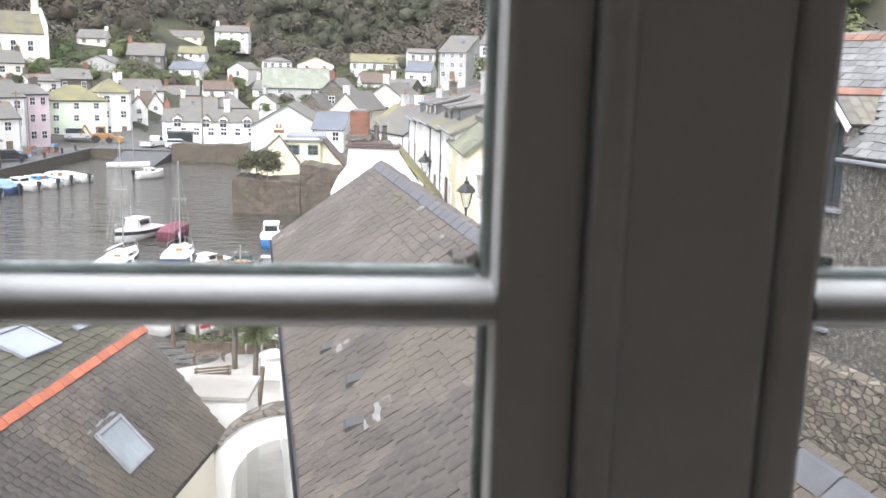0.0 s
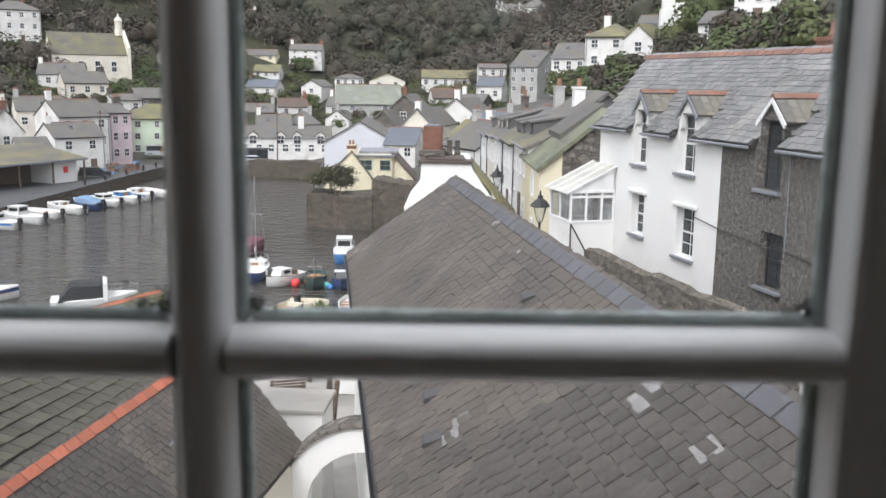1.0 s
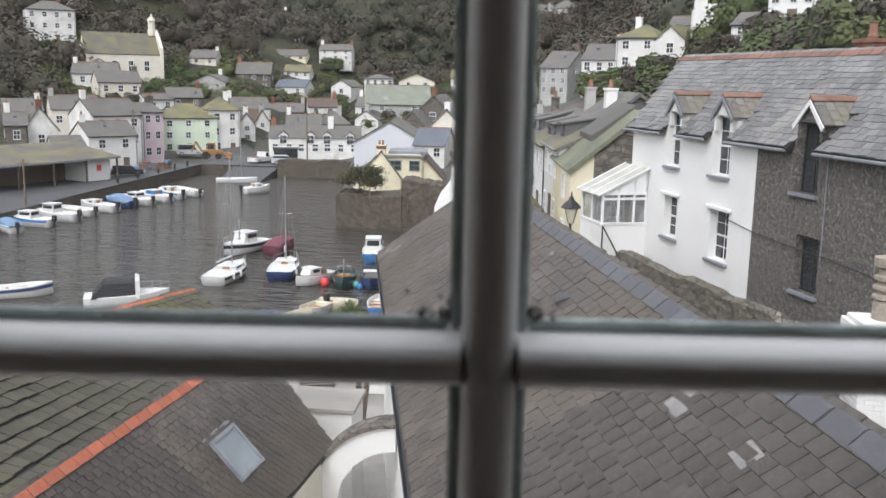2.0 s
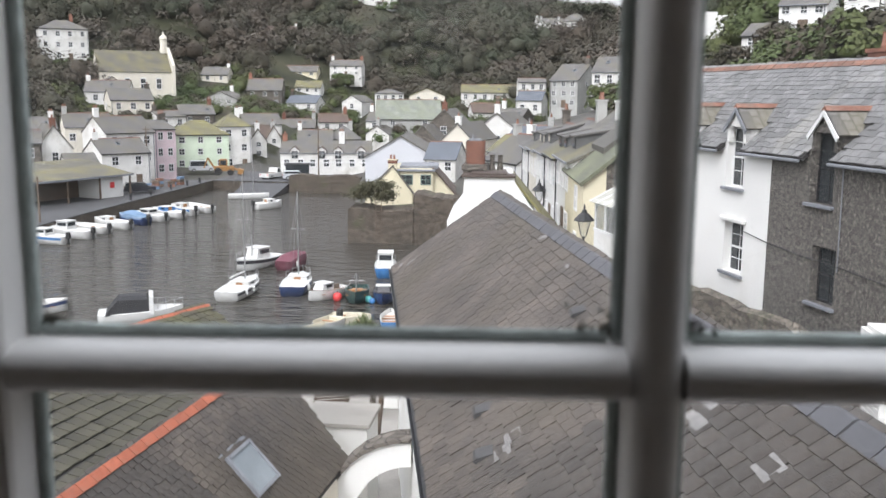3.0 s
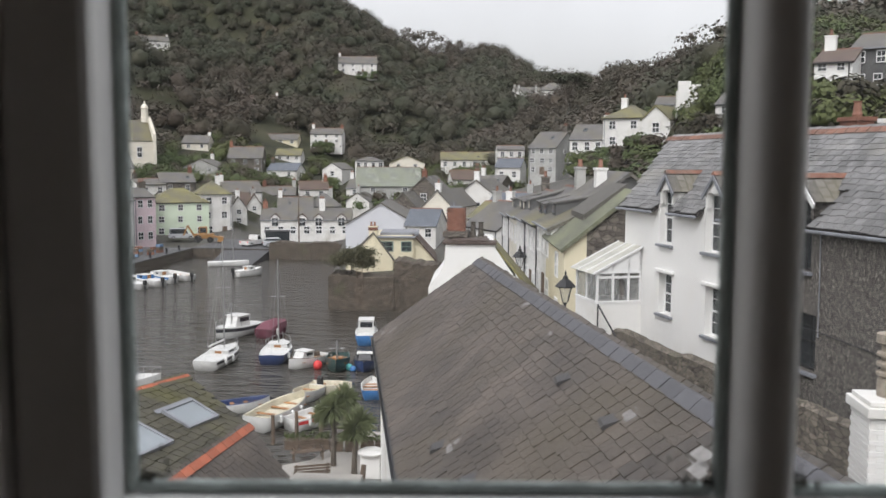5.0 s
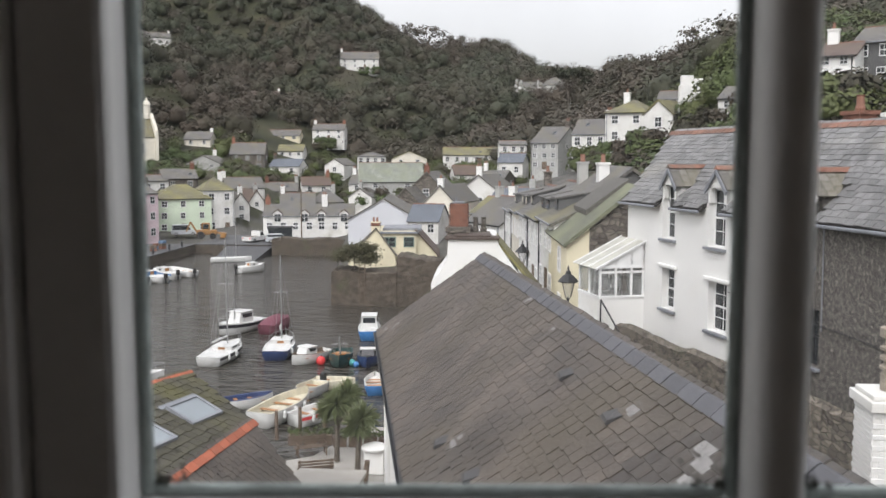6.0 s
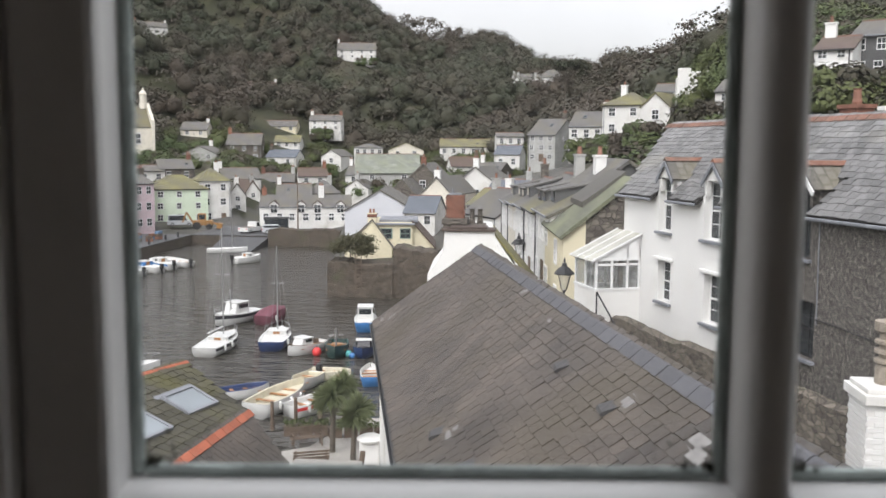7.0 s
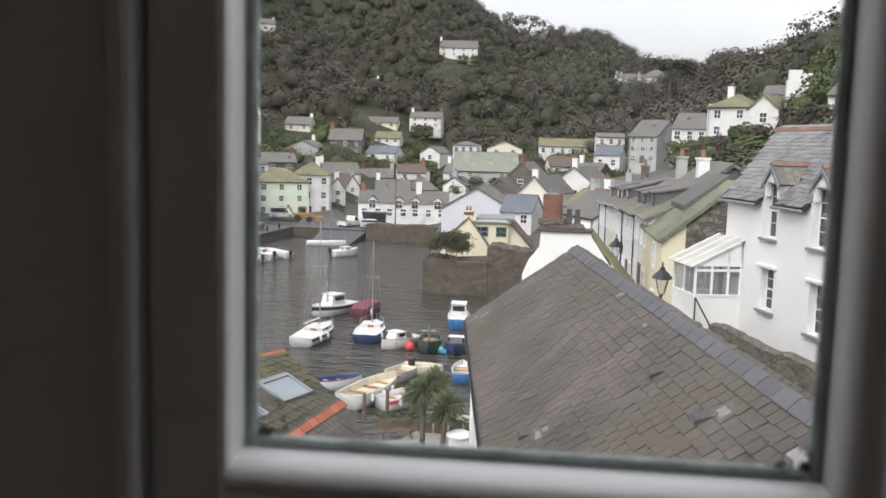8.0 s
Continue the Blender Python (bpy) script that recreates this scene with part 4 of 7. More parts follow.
def slate_slope(roof, top, foot, w, course, single, joined, near, seed, skip=lambda p: False):
    """Slates over the patch between a ridge line and an eave, laid in courses from the eave up. Those beside the place near are parts, the rest one mesh."""
    rng = random.Random(seed)
    t0, t1, b0, b1 = (Vector(p) for p in (*top, *foot))
    rows = int((t0 - b0).length / course)
    me = slate_mesh("slate", w * 0.945, course * 1.75, 0.022, single)
    laid = []
    for i in range(rows):
        k = i / rows
        a, b = b0.lerp(t0, k), b1.lerp(t1, k)
        count = int((b - a).length / w)
        ex = (b - a).normalized()
        for j in range(count):
            s = (j + (0.5 if i % 2 else 0.0) + 0.5) / count
            if s > 1:
                continue
            p = a.lerp(b, s)
            if skip(p):
                continue
            up = (t0.lerp(t1, s) - b0.lerp(b1, s)).normalized()
            ey = (up - ex * up.dot(ex)).normalized()
            ez = ex.cross(ey)
            if ez.z < 0:
                ex2, ez = -ex, -ez
            else:
                ex2 = ex
            m = Matrix((ex2, ey, ez)).transposed().to_4x4()
            m.translation = p + ez * rng.uniform(0.0, 0.010) + ey * rng.gauss(0, 0.014)
            laid.append((m @ Matrix.Rotation(rng.gauss(0, 0.02), 4, "Z") @ Matrix.Rotation(rng.gauss(0, 0.012), 4, "X"), p))
    laid.sort(key=lambda q: (q[1] - Vector(near)).length)
    for m, p in laid[:290]:
        ob = new("slate", me)
        ob.parent = roof
        ob.matrix_local = m
    verts, faces = [], []
    base = [v.co.copy() for v in me.vertices]
    polys = [tuple(f.vertices) for f in me.polygons]
    for m, p in laid[290:]:
        o = len(verts)
        verts += [tuple(m @ c) for c in base]
        faces += [tuple(o + i for i in f) for f in polys]
    if verts:
        field = bpy.data.meshes.new("slate_field")
        field.from_pydata(verts, [], faces)
        field.materials.append(joined)
        ob = new("slate_field", field)
        ob.parent = roof
        tagged(ob, "", "", "", "stuff")


def ridge_tiles(parent, a, b, radius, length, material, name="ridge_tile"):
    """Angled ridge tiles with a rounded crest, end to end along a line."""
    a, b = Vector(a), Vector(b)
    n = max(1, int((b - a).length / length))
    ex = (b - a).normalized()
    ey = Vector((0, 0, 1)).cross(ex).normalized()
    ez = ex.cross(ey)
    rng = random.Random(n)
    bm = bmesh.new()
    profile = [(radius * u, radius * v) for u, v in ((1.6, -0.66), (0.3, 0.48), (0, 0.58), (-0.3, 0.48), (-1.6, -0.66), (-1.5, -0.86), (0, 0.2), (1.5, -0.86))]
    prism(bm, profile, lambda p: (0.004, p[0], p[1]), lambda p: (length - 0.012, p[0] * 1.04, p[1] * 1.05))
    me = bpy.data.meshes.new(name)
    bmesh.ops.recalc_face_normals(bm, faces=bm.faces)
    bm.to_mesh(me)
    bm.free()
    me.materials.append(material)
    for i in range(n):
        m = Matrix((ex, ey, ez)).transposed().to_4x4()
        m.translation = a.lerp(b, i / n) + Vector((0, 0, rng.uniform(-0.006, 0.006)))
        ob = new(name, me)
        ob.parent = parent
        ob.matrix_local = m @ Matrix.Rotation(rng.gauss(0, 0.012), 4, "Z")


def bed(parent, corners, thick, material=SLATE_BED, name="roof"):
    """The boarding under a slope: a bent sheet with thickness."""
    bm = bmesh.new()
    a, b, c, d = (Vector(p) for p in corners)
    n, k = 16, 6
    sheets = []
    for drop in (0, thick):
        sheets.append([[bm.verts.new(a.lerp(b, i / n).lerp(d.lerp(c, i / n), j / k) - Vector((0, 0, drop))) for j in range(k + 1)] for i in range(n + 1)])
    for g in sheets:
        for i in range(n):
            for j in range(k):
                bm.faces.new((g[i][j], g[i + 1][j], g[i + 1][j + 1], g[i][j + 1]))
    p, q = sheets
    rim = [(i, 0) for i in range(n)] + [(n, j) for j in range(k)] + [(i, k) for i in range(n, 0, -1)] + [(0, j) for j in range(k, 0, -1)]
    for (i, j), (s, t) in zip(rim, rim[1:] + rim[:1]):
        bm.faces.new((p[i][j], p[s][t], q[s][t], q[i][j]))
    return part(name, bm, material, parent)


def shifted(p, dz):
    return (p[0], p[1], p[2] + dz)


# the long slate roof straight ahead
RA, RB = (-1.73, 31.35, 8.63), (4.72, 2.98, 8.63)
EA, EB = (-5.51, 32.06, 5.80), (0.48, 2.09, 5.80)
near_house = thing("house", Matrix.Identity(4), "long white-walled house below the window with brown slate roof", "house")
FA, FB = (2.3, 32.2, 5.8), (8.6, 3.9, 5.8)
near_roof = bed(near_house, [shifted(p, -0.02) for p in (RA, RB, EB, EA)], 0.14)
bed(near_house, [shifted(p, -0.02) for p in (RB, RA, FA, FB)], 0.14, SLATE_FIELD)
slate_slope(near_roof, (RA, RB), (EA, EB), 0.33, 0.245, SLATE, SLATE_FIELD, (0.8, 9.5, 7.5), 3)
ridge_tiles(near_roof, RA, RB, 0.14, 0.6, RIDGE_BLUE)


def near_walls():
    bm = bmesh.new()
    inset = lambda a, b, k: tuple(Vector(a).lerp(Vector(b), k))
    ea, eb, fa, fb = inset(EA, FA, 0.035), inset(EB, FB, 0.035), inset(FA, EA, 0.035), inset(FB, EB, 0.035)
    for p, q in ((ea, eb), (fa, fb)):
        v = [bm.verts.new(c) for c in ((p[0], p[1], -3), (q[0], q[1], -3), (q[0], q[1], 5.75), (p[0], p[1], 5.75))]
        bm.faces.new(v)
    for p, q, r in ((ea, fa, RA), (eb, fb, RB)):
        y = 0.25 if r is RB else -0.2
        v = [bm.verts.new(c) for c in ((p[0], p[1] + y, -3), (q[0], q[1] + y, -3), (q[0], q[1] + y, 5.72), (r[0], r[1] + y, 8.5), (p[0], p[1] + y, 5.72))]
        bm.faces.new(v)
    return bm


part("wall", near_walls(), PAINT["white"], near_house)


def gutter_line(parent, a, b, out, material=BLACK_IRON):
    a, b, o = Vector(a), Vector(b), Vector(out)
    pts = [(math.cos(math.pi + math.pi * i / 6) * 0.07, math.sin(math.pi + math.pi * i / 6) * 0.07) for i in range(7)]
    pts += [(0.055, 0.0), (0.0, -0.04), (-0.055, 0.0)]
    bm = prism(bmesh.new(), pts, lambda p: a + o * (p[0] + 0.06) + Vector((0, 0, p[1] - 0.03)), lambda p: b + o * (p[0] + 0.06) + Vector((0, 0, p[1] - 0.03)))
    part("gutter", bm, material, parent, "black half-round gutter")


gutter_line(near_house, EA, EB, (-0.975, -0.22, 0))
part("fascia", slab(bmesh.new(), (shifted(EA, -0.06), shifted(EB, -0.06), shifted((EB[0] + 0.05, EB[1], EB[2]), -0.3), shifted((EA[0] + 0.05, EA[1], EA[2]), -0.3)), 0.03), WHITE_TRIM, near_house, "white painted fascia board")

# the mossy roof with red ridges
G0, G1 = (-7.73, 24.34, 4.70), (-8.95, 12.5, 4.70)
H0, H1 = (-5.30, 23.60, 2.00), (-6.50, 11.7, 2.00)
K0, K1 = (-9.86, 25.36, 5.80), (-14.6, 14.6, 5.80)
moss_house = thing("house", Matrix.Identity(4), "low house with mossy slate roof, rooflights and red ridge tiles", "house")
steep = bed(moss_house, [shifted(p, -0.02) for p in (G0, G1, H1, H0)], 0.12)
slate_slope(steep, (G0, G1), (H0, H1), 0.235, 0.185, SLATE, SLATE_FIELD, (-7.5, 16, 3), 5)
mossy = bed(moss_house, [shifted(p, -0.02) for p in (K0, K1, G1, G0)], 0.12)
slate_slope(mossy, (K0, K1), (G0, G1), 0.30, 0.225, SLATE_MOSS, SLATE_MOSS, (-9.5, 19, 5), 6)
ridge_tiles(steep, G1, G0, 0.11, 0.45, RED_TILE)
ridge_tiles(mossy, K1, K0, 0.11, 0.45, RED_TILE)
bed(moss_house, [shifted(p, -0.02) for p in (K0, (-13.5, 27.5, 3.4), (-18.6, 17, 3.4), K1)], 0.12, SLATE_MOSS)


def moss_walls():
    bm = bmesh.new()
    for pts in (((-5.4, 23.45), (-6.55, 11.8), 1.95, 1.95),):
        (ax, ay), (bx, by), za, zb = pts
        v = [bm.verts.new(c) for c in ((ax, ay, -3), (bx, by, -3), (bx, by, zb), (ax, ay, za))]
        bm.faces.new(v)
    v = [bm.verts.new(c) for c in ((-5.4, 23.5, -3), (-13.4, 27.3, -3), (-13.4, 27.3, 3.3), (-9.86, 25.2, 5.65), (-7.73, 24.2, 4.55), (-5.4, 23.5, 1.9))]
    bm.faces.new(v)
    return bm


part("wall", moss_walls(), PAINT["cream"], moss_house)


def rooflight(parent, plane, s0, s1, v0, v1, label):
    """A rooflight on a patch (top line, foot line): s along, v down from the top."""
    (t0, t1), (b0, b1) = plane
    at = lambda s, v: Vector(t0).lerp(Vector(t1), s).lerp(Vector(b0).lerp(Vector(b1), s), v)
    c = at((s0 + s1) / 2, (v0 + v1) / 2)
    ex = (at(s1, v0) - at(s0, v0)).normalized()
    ey = (at(s0, v0) - at(s0, v1)).normalized()
    ez = ex.cross(ey).normalized()
    if ez.z < 0:
        ex, ez = -ex, -ez
    ey = ez.cross(ex)
    m = Matrix((ex, ey, ez)).transposed().to_4x4()
    m.translation = c + ez * 0.02
    w, h = (at(s1, v0) - at(s0, v0)).length / 2, (at(s0, v0) - at(s0, v1)).length / 2
    k = 0.09
    bm = boxes(((-w, -h, 0), (-w + k, h, 0.11)), ((w - k, -h, 0), (w, h, 0.11)), ((-w + k, -h, 0), (w - k, -h + k, 0.10)), ((-w + k, h - k, 0), (w - k, h, 0.12)), ((-w - 0.12, h, 0.0), (w + 0.12, h + 0.16, 0.02)), bevel=0.008)
    f = part("rooflight", bm, LEAD, parent, label)
    f.matrix_local = m
    part("pane", boxes(((-w + k, -h + k, 0.05), (w - k, h - k, 0.075))), SKY_GLASS, f)


# pale base colour paints in the white sky mirrored by the glass
SKY_GLASS = mat("rooflight_glass_with_sky", (0.24, 0.27, 0.29), 0.10, 0.08, 0.8, 6, 0)
rooflight(steep, ((G0, G1), (H0, H1)), 0.295, 0.40, 0.39, 0.71, "grey-framed rooflight in the slates")
rooflight(mossy, ((K0, K1), (G0, G1)), 0.075, 0.185, 0.38, 0.72, "grey-framed rooflight in the mossy slates")
rooflight(mossy, ((K0, K1), (G0, G1)), 0.27, 0.38, 0.40, 0.74, "grey-framed rooflight in the mossy slates")

# ---- the white and pebbledashed cottages along the lane ----
LANE = Matrix(((0.319, 0.948, 0, 3.63), (-0.948, 0.319, 0, 34.9), (0, 0, 1, 0), (0, 0, 0, 1)))
EAVE, TOP, HALF = 10.6, 12.98, 2.8


def holed(x0, x1, z0, z1, thick, holes):
    """A wall with openings through it: holes as (x0, x1, z0, z1)."""
    xs = sorted({x0, x1, *[h[0] for h in holes], *[h[1] for h in holes]})
    zs = sorted({z0, z1, *[h[2] for h in holes], *[h[3] for h in holes]})
    xs = [x for x in xs if x0 <= x <= x1]
    zs = [z for z in zs if z0 <= z <= z1]
    solid = lambda i, j: 0 <= i < len(xs) - 1 and 0 <= j < len(zs) - 1 and not any(h[0] <= (xs[i] + xs[i + 1]) / 2 <= h[1] and h[2] <= (zs[j] + zs[j + 1]) / 2 <= h[3] for h in holes)
    bm = bmesh.new()
    quad = lambda *c: bm.faces.new([bm.verts.new(p) for p in c])
    for i in range(len(xs) - 1):
        for j in range(len(zs) - 1):
            if not solid(i, j):
                continue
            a, b, c, d = xs[i], xs[i + 1], zs[j], zs[j + 1]
            quad((a, 0, c), (b, 0, c), (b, 0, d), (a, 0, d))
            quad((a, thick, c), (a, thick, d), (b, thick, d), (b, thick, c))
            for ok, pts in ((solid(i - 1, j), ((a, 0, c), (a, 0, d), (a, thick, d), (a, thick, c))), (solid(i + 1, j), ((b, 0, c), (b, thick, c), (b, thick, d), (b, 0, d))), (solid(i, j - 1), ((a, 0, c), (a, thick, c), (b, thick, c), (b, 0, c))), (solid(i, j + 1), ((a, 0, d), (b, 0, d), (b, thick, d), (a, thick, d)))):
                if not ok:
                    quad(*pts)
    bmesh.ops.remove_doubles(bm, verts=bm.verts, dist=0.0005)
    return bm


def sash_window(parent, x0, x1, z0, z1, y, frame_material, sill_material, head=None):
    """A recessed small-paned sash window with its sill and, if any, a hood over it."""
    c, w, h = (x0 + x1) / 2, x1 - x0, z1 - z0
    k, m = 0.06, z0 + h * 0.5
    spans = [((x0, y, z0), (x0 + k, y + 0.07, z1)), ((x1 - k, y, z0), (x1, y + 0.07, z1)), ((x0 + k, y, z1 - k), (x1 - k, y + 0.07, z1)), ((x0 + k, y, z0), (x1 - k, y + 0.07, z0 + k)), ((x0 + k, y - 0.01, m - 0.03), (x1 - k, y + 0.06, m + 0.03)), ((c - 0.012, y + 0.01, z0 + k), (c + 0.012, y + 0.05, m - 0.03)), ((c - 0.012, y + 0.01, m + 0.03), (c + 0.012, y + 0.05, z1 - k))]
    for z in (z0 + h * 0.27, z0 + h * 0.75):
        spans.append(((x0 + k, y + 0.012, z - 0.012), (c - 0.012, y + 0.048, z + 0.012)))
        spans.append(((c + 0.012, y + 0.012, z - 0.012), (x1 - k, y + 0.048, z + 0.012)))
    win = part("window", boxes(*spans), frame_material, parent, "recessed small-paned sash window")
    part("pane", boxes(((x0 + k, y + 0.025, z0 + k), (x1 - k, y + 0.032, z1 - k))), WINDOW_GLASS, win)
    part("window_sill", boxes(((x0 - 0.1, -0.13, z0 - 0.09), (x1 + 0.1, y, z0 - 0.002)), bevel=0.012), sill_material, win, "slate window sill")
    if head:
        part("hood", boxes(((x0 - 0.16, -0.12, z1 + 0.04), (x1 + 0.16, -0.002, z1 + 0.16)), bevel=0.03), head, win, "white rendered window hood")
    return win


def dormer(parent, x0, x1, ridge_material, barge_material, cheek_material):
    """The gabled head of a window that breaks the eaves: front, cheeks, two slopes, barge boards, ridge."""
    c, head, peak, back = (x0 + x1) / 2, 11.08, 11.72, 2.1
    w = (x1 - x0) / 2 + 0.11
    at_roof = lambda z: (z - EAVE) / (TOP - EAVE) * HALF
    bm = prism(bmesh.new(), ((c - w + 0.05, head), (c + w - 0.05, head), (c, peak - 0.08)), lambda p: (p[0], 0.0, p[1]), lambda p: (p[0], 0.2, p[1]))
    for s in (-1, 1):
        v = [bm.verts.new(q) for q in ((c + s * (w - 0.08), 0.0, EAVE - 0.05), (c + s * (w - 0.08), 0.0, head), (c + s * (w - 0.08), at_roof(head) + 0.1, head))]
        bm.faces.new(v)
        e = s * (w - 0.2)
        box(bm, (min(c + s * (w - 0.08), c + e), 0, EAVE), (max(c + s * (w - 0.08), c + e), 0.18, head))
    d = part("dormer", bm, cheek_material, parent, "small gabled dormer over a window")
    roof = bmesh.new()
    for s in (-1, 1):
        lo = c + s * (w + 0.05)
        z = head - 0.03
        slab(roof, ((lo, -0.07, z), (c, -0.07, peak), (c, at_roof(peak) + 0.1, peak), (lo, at_roof(z) + 0.1, z)), 0.05)
    part("dormer_roof", roof, ROOF["slate"], d)
    barge = bmesh.new()
    for s in (-1, 1):
        lo = c + s * (w + 0.06)
        prism(barge, ((lo, head - 0.09), (c, peak - 0.06), (c, peak - 0.2), (lo - s * 0.07, head - 0.2)), lambda p: (p[0], -0.11, p[1]), lambda p: (p[0], -0.065, p[1]))
    part("barge_board", barge, barge_material, d, "painted barge boards")
    bm = prism(bmesh.new(), [(c + q[0], peak + q[1]) for q in ((-0.13, -0.07), (0, 0.06), (0.13, -0.07))], lambda p: (p[0], -0.09, p[1]), lambda p: (p[0], at_roof(peak) + 0.15, p[1]))
    part("ridge_tile", bm, RED_OLD, d, "red dormer ridge tiles")


def lane_cottage(x0, x1, label, render, trim, sill, upper, lower, hood, barge, foot, skew=0.0):
    e = thing("cottage", LANE, label, "house", "cottages along the lane")
    holes = [(a, b, 9.23, 11.3) for a, b in upper] + [(a, b, c, d) for a, b, c, d in lower]
    part("wall", holed(x0, x1, foot, EAVE, 0.45, holes), render, e)
    # solid block filling the house; its dark colour paints the rooms' shade
    part("back_wall", boxes(((x0, 0.6, foot), (x1, 6.6, EAVE - 0.1))), WINDOW_GLASS, e, "solid dark-coloured block in place of the shaded rooms")
    for gx in (x0, x1 - 0.3):
        part("gable", prism(bmesh.new(), ((0.45, foot), (HALF * 2, foot), (HALF * 2, EAVE), (HALF, TOP - 0.1), (0.0, EAVE - 0.05), (0.45, EAVE - 0.05)), lambda p: (gx - skew * min(p[0], HALF) / HALF * (gx == x0), p[0], p[1]), lambda p: (gx + 0.3 - skew * min(p[0], HALF) / HALF * (gx == x0), p[0], p[1])), render, e)
    for a, b in upper:
        sash_window(e, a, b, 9.23, 11.06, 0.22, trim, sill)
        dormer(e, a, b, RED_TILE, barge, render)
    for a, b, c, d in lower:
        sash_window(e, a, b, c, d, 0.22, trim, sill, hood)
    run = HALF + 0.25
    low = EAVE - 0.25 * (TOP - EAVE) / HALF
    cut = 0.62
    zc = EAVE + cut * (TOP - EAVE) / HALF
    bm = slab(bmesh.new(), ((x0 - skew * cut / HALF, cut, zc - 0.01), (x1, cut, zc - 0.01), (x1, HALF, TOP - 0.01), (x0 - skew, HALF, TOP - 0.01)), 0.1)
    edges = [x0 - skew * 0.1] + [v for a, b in upper for v in (a - 0.12, b + 0.12)] + [x1]
    for a, b in zip(edges[::2], edges[1::2]):
        slab(bm, ((a, -0.25, low - 0.01), (b, -0.25, low - 0.01), (b, cut, zc - 0.01), (a, cut, zc - 0.01)), 0.1)
    roof = part("roof", bm, SLATE_BED, e)
    gap = lambda p: p.y < cut + 0.05 and any(a - 0.2 < p.x < b + 0.2 for a, b in upper)
    part("roof", slab(bmesh.new(), ((x1, HALF * 2 + 0.3, low), (x0, HALF * 2 + 0.3, low), (x0, HALF + 0.003, TOP), (x1, HALF + 0.003, TOP)), 0.1), ROOF["slate"], e)
    slate_slope(roof, ((x0 - skew, HALF, TOP), (x1, HALF, TOP)), ((x0, -0.25, low), (x1, -0.25, low)), 0.33, 0.235, SLATE_BLUE, SLATE_BLUE, (x0 + 6, 0, EAVE), 11 + int(x0), gap)
    ridge_tiles(roof, (x0 - skew, HALF, TOP), (x1, HALF, TOP), 0.12, 0.45, RED_OLD)
    for a, b in zip(edges[::2], edges[1::2]):
        part("gutter", boxes(((a, -0.36, low - 0.12), (b, -0.26, low - 0.03)), bevel=0.03), LEAD, e, "grey gutter along the eaves")
    return e


white_cottage = lane_cottage(0.0, 8.42, "white rendered cottage with two gabled dormers and grey slate roof", PAINT["white"], WHITE_TRIM, LEAD, ((2.82, 3.72), (5.9, 6.92)), ((2.86, 3.80, 6.80, 8.2), (6.02, 7.12, 6.6, 8.15)), PAINT["white"], LEAD, 4.2, 2.1)
dark_cottage = lane_cottage(8.42, 24.0, "dark pebbledashed cottage with a gabled dormer and grey slate roof", PEBBLE, BLACK_IRON, LEAD, ((10.28, 11.28), (15.5, 16.5)), ((10.6, 11.6, 6.62, 8.13), (15.5, 16.5, 6.6, 8.13)), None, WHITE_TRIM, 3.6)
chimney(white_cottage, 7.6, HALF + 1.2, 12.0, 13.3, 0.8, 0.6, BRICK, 1)
chimney(dark_cottage, 9.2, HALF + 1.4, 12.0, 13.2, 0.9, 0.6, PAINT["white"], 2)


def wire():
    """The cable that sags across the two cottages' fronts."""
    e = thing("cable", LANE, "thin black cable clipped along the cottage fronts", "cable")
    bm = bmesh.new()
    pts = [(6.9 + 1.7 * i, -0.06, 8.02 - 0.11 * i - 0.07 * math.sin(i * 1.3)) for i in range(11)]
    for a, b in zip(pts, pts[1:]):
        tube(bm, a, b, 0.014, None, 5)
    part("strand", bm, BLACK_IRON, e)
    p = thing("drainpipe", LANE, "thin grey pipe on the pebbledashed wall", "pipe")
    part("pipe", tube(bmesh.new(), (11.75, -0.05, 7.6), (11.7, -0.05, 10.3), 0.016), LEAD, p)


wire()


# ---- the street beyond the lane cottages ----
def stone_wall():
    a, b = Vector((2.55, 35.2, 0)), Vector((9.3, 15.5, 0))
    n = Vector((0.96, 0.27, 0)) * 0.22
    bm = bmesh.new()
    rng = random.Random(4)
    k = 42
    prev = None
    for i in range(k + 1):
        p = a.lerp(b, i / k)
        z = 6.03 + rng.uniform(-0.08, 0.08) + 0.2 * (i / k)
        ring = [bm.verts.new(c) for c in ((p.x - n.x, p.y - n.y, 2.0), (p.x - n.x, p.y - n.y, z - 0.06), (p.x, p.y, z + 0.04), (p.x + n.x, p.y + n.y, z - 0.05), (p.x + n.x, p.y + n.y, 2.0))]
        if prev:
            for j in range(4):
                bm.faces.new((prev[j], prev[j + 1], ring[j + 1], ring[j]))
        prev = ring
    structure("garden_wall", bm, LANE_STONE, "rough rubble stone wall along the lane")


stone_wall()
structure("road", boxes(((-0.3, 34, 3.2), (3.0, 80, 4.0))), ASPHALT, "narrow wet tarmac lane").matrix_world = pose(0.6, -1, -2.0, -2.5, 0, 3)


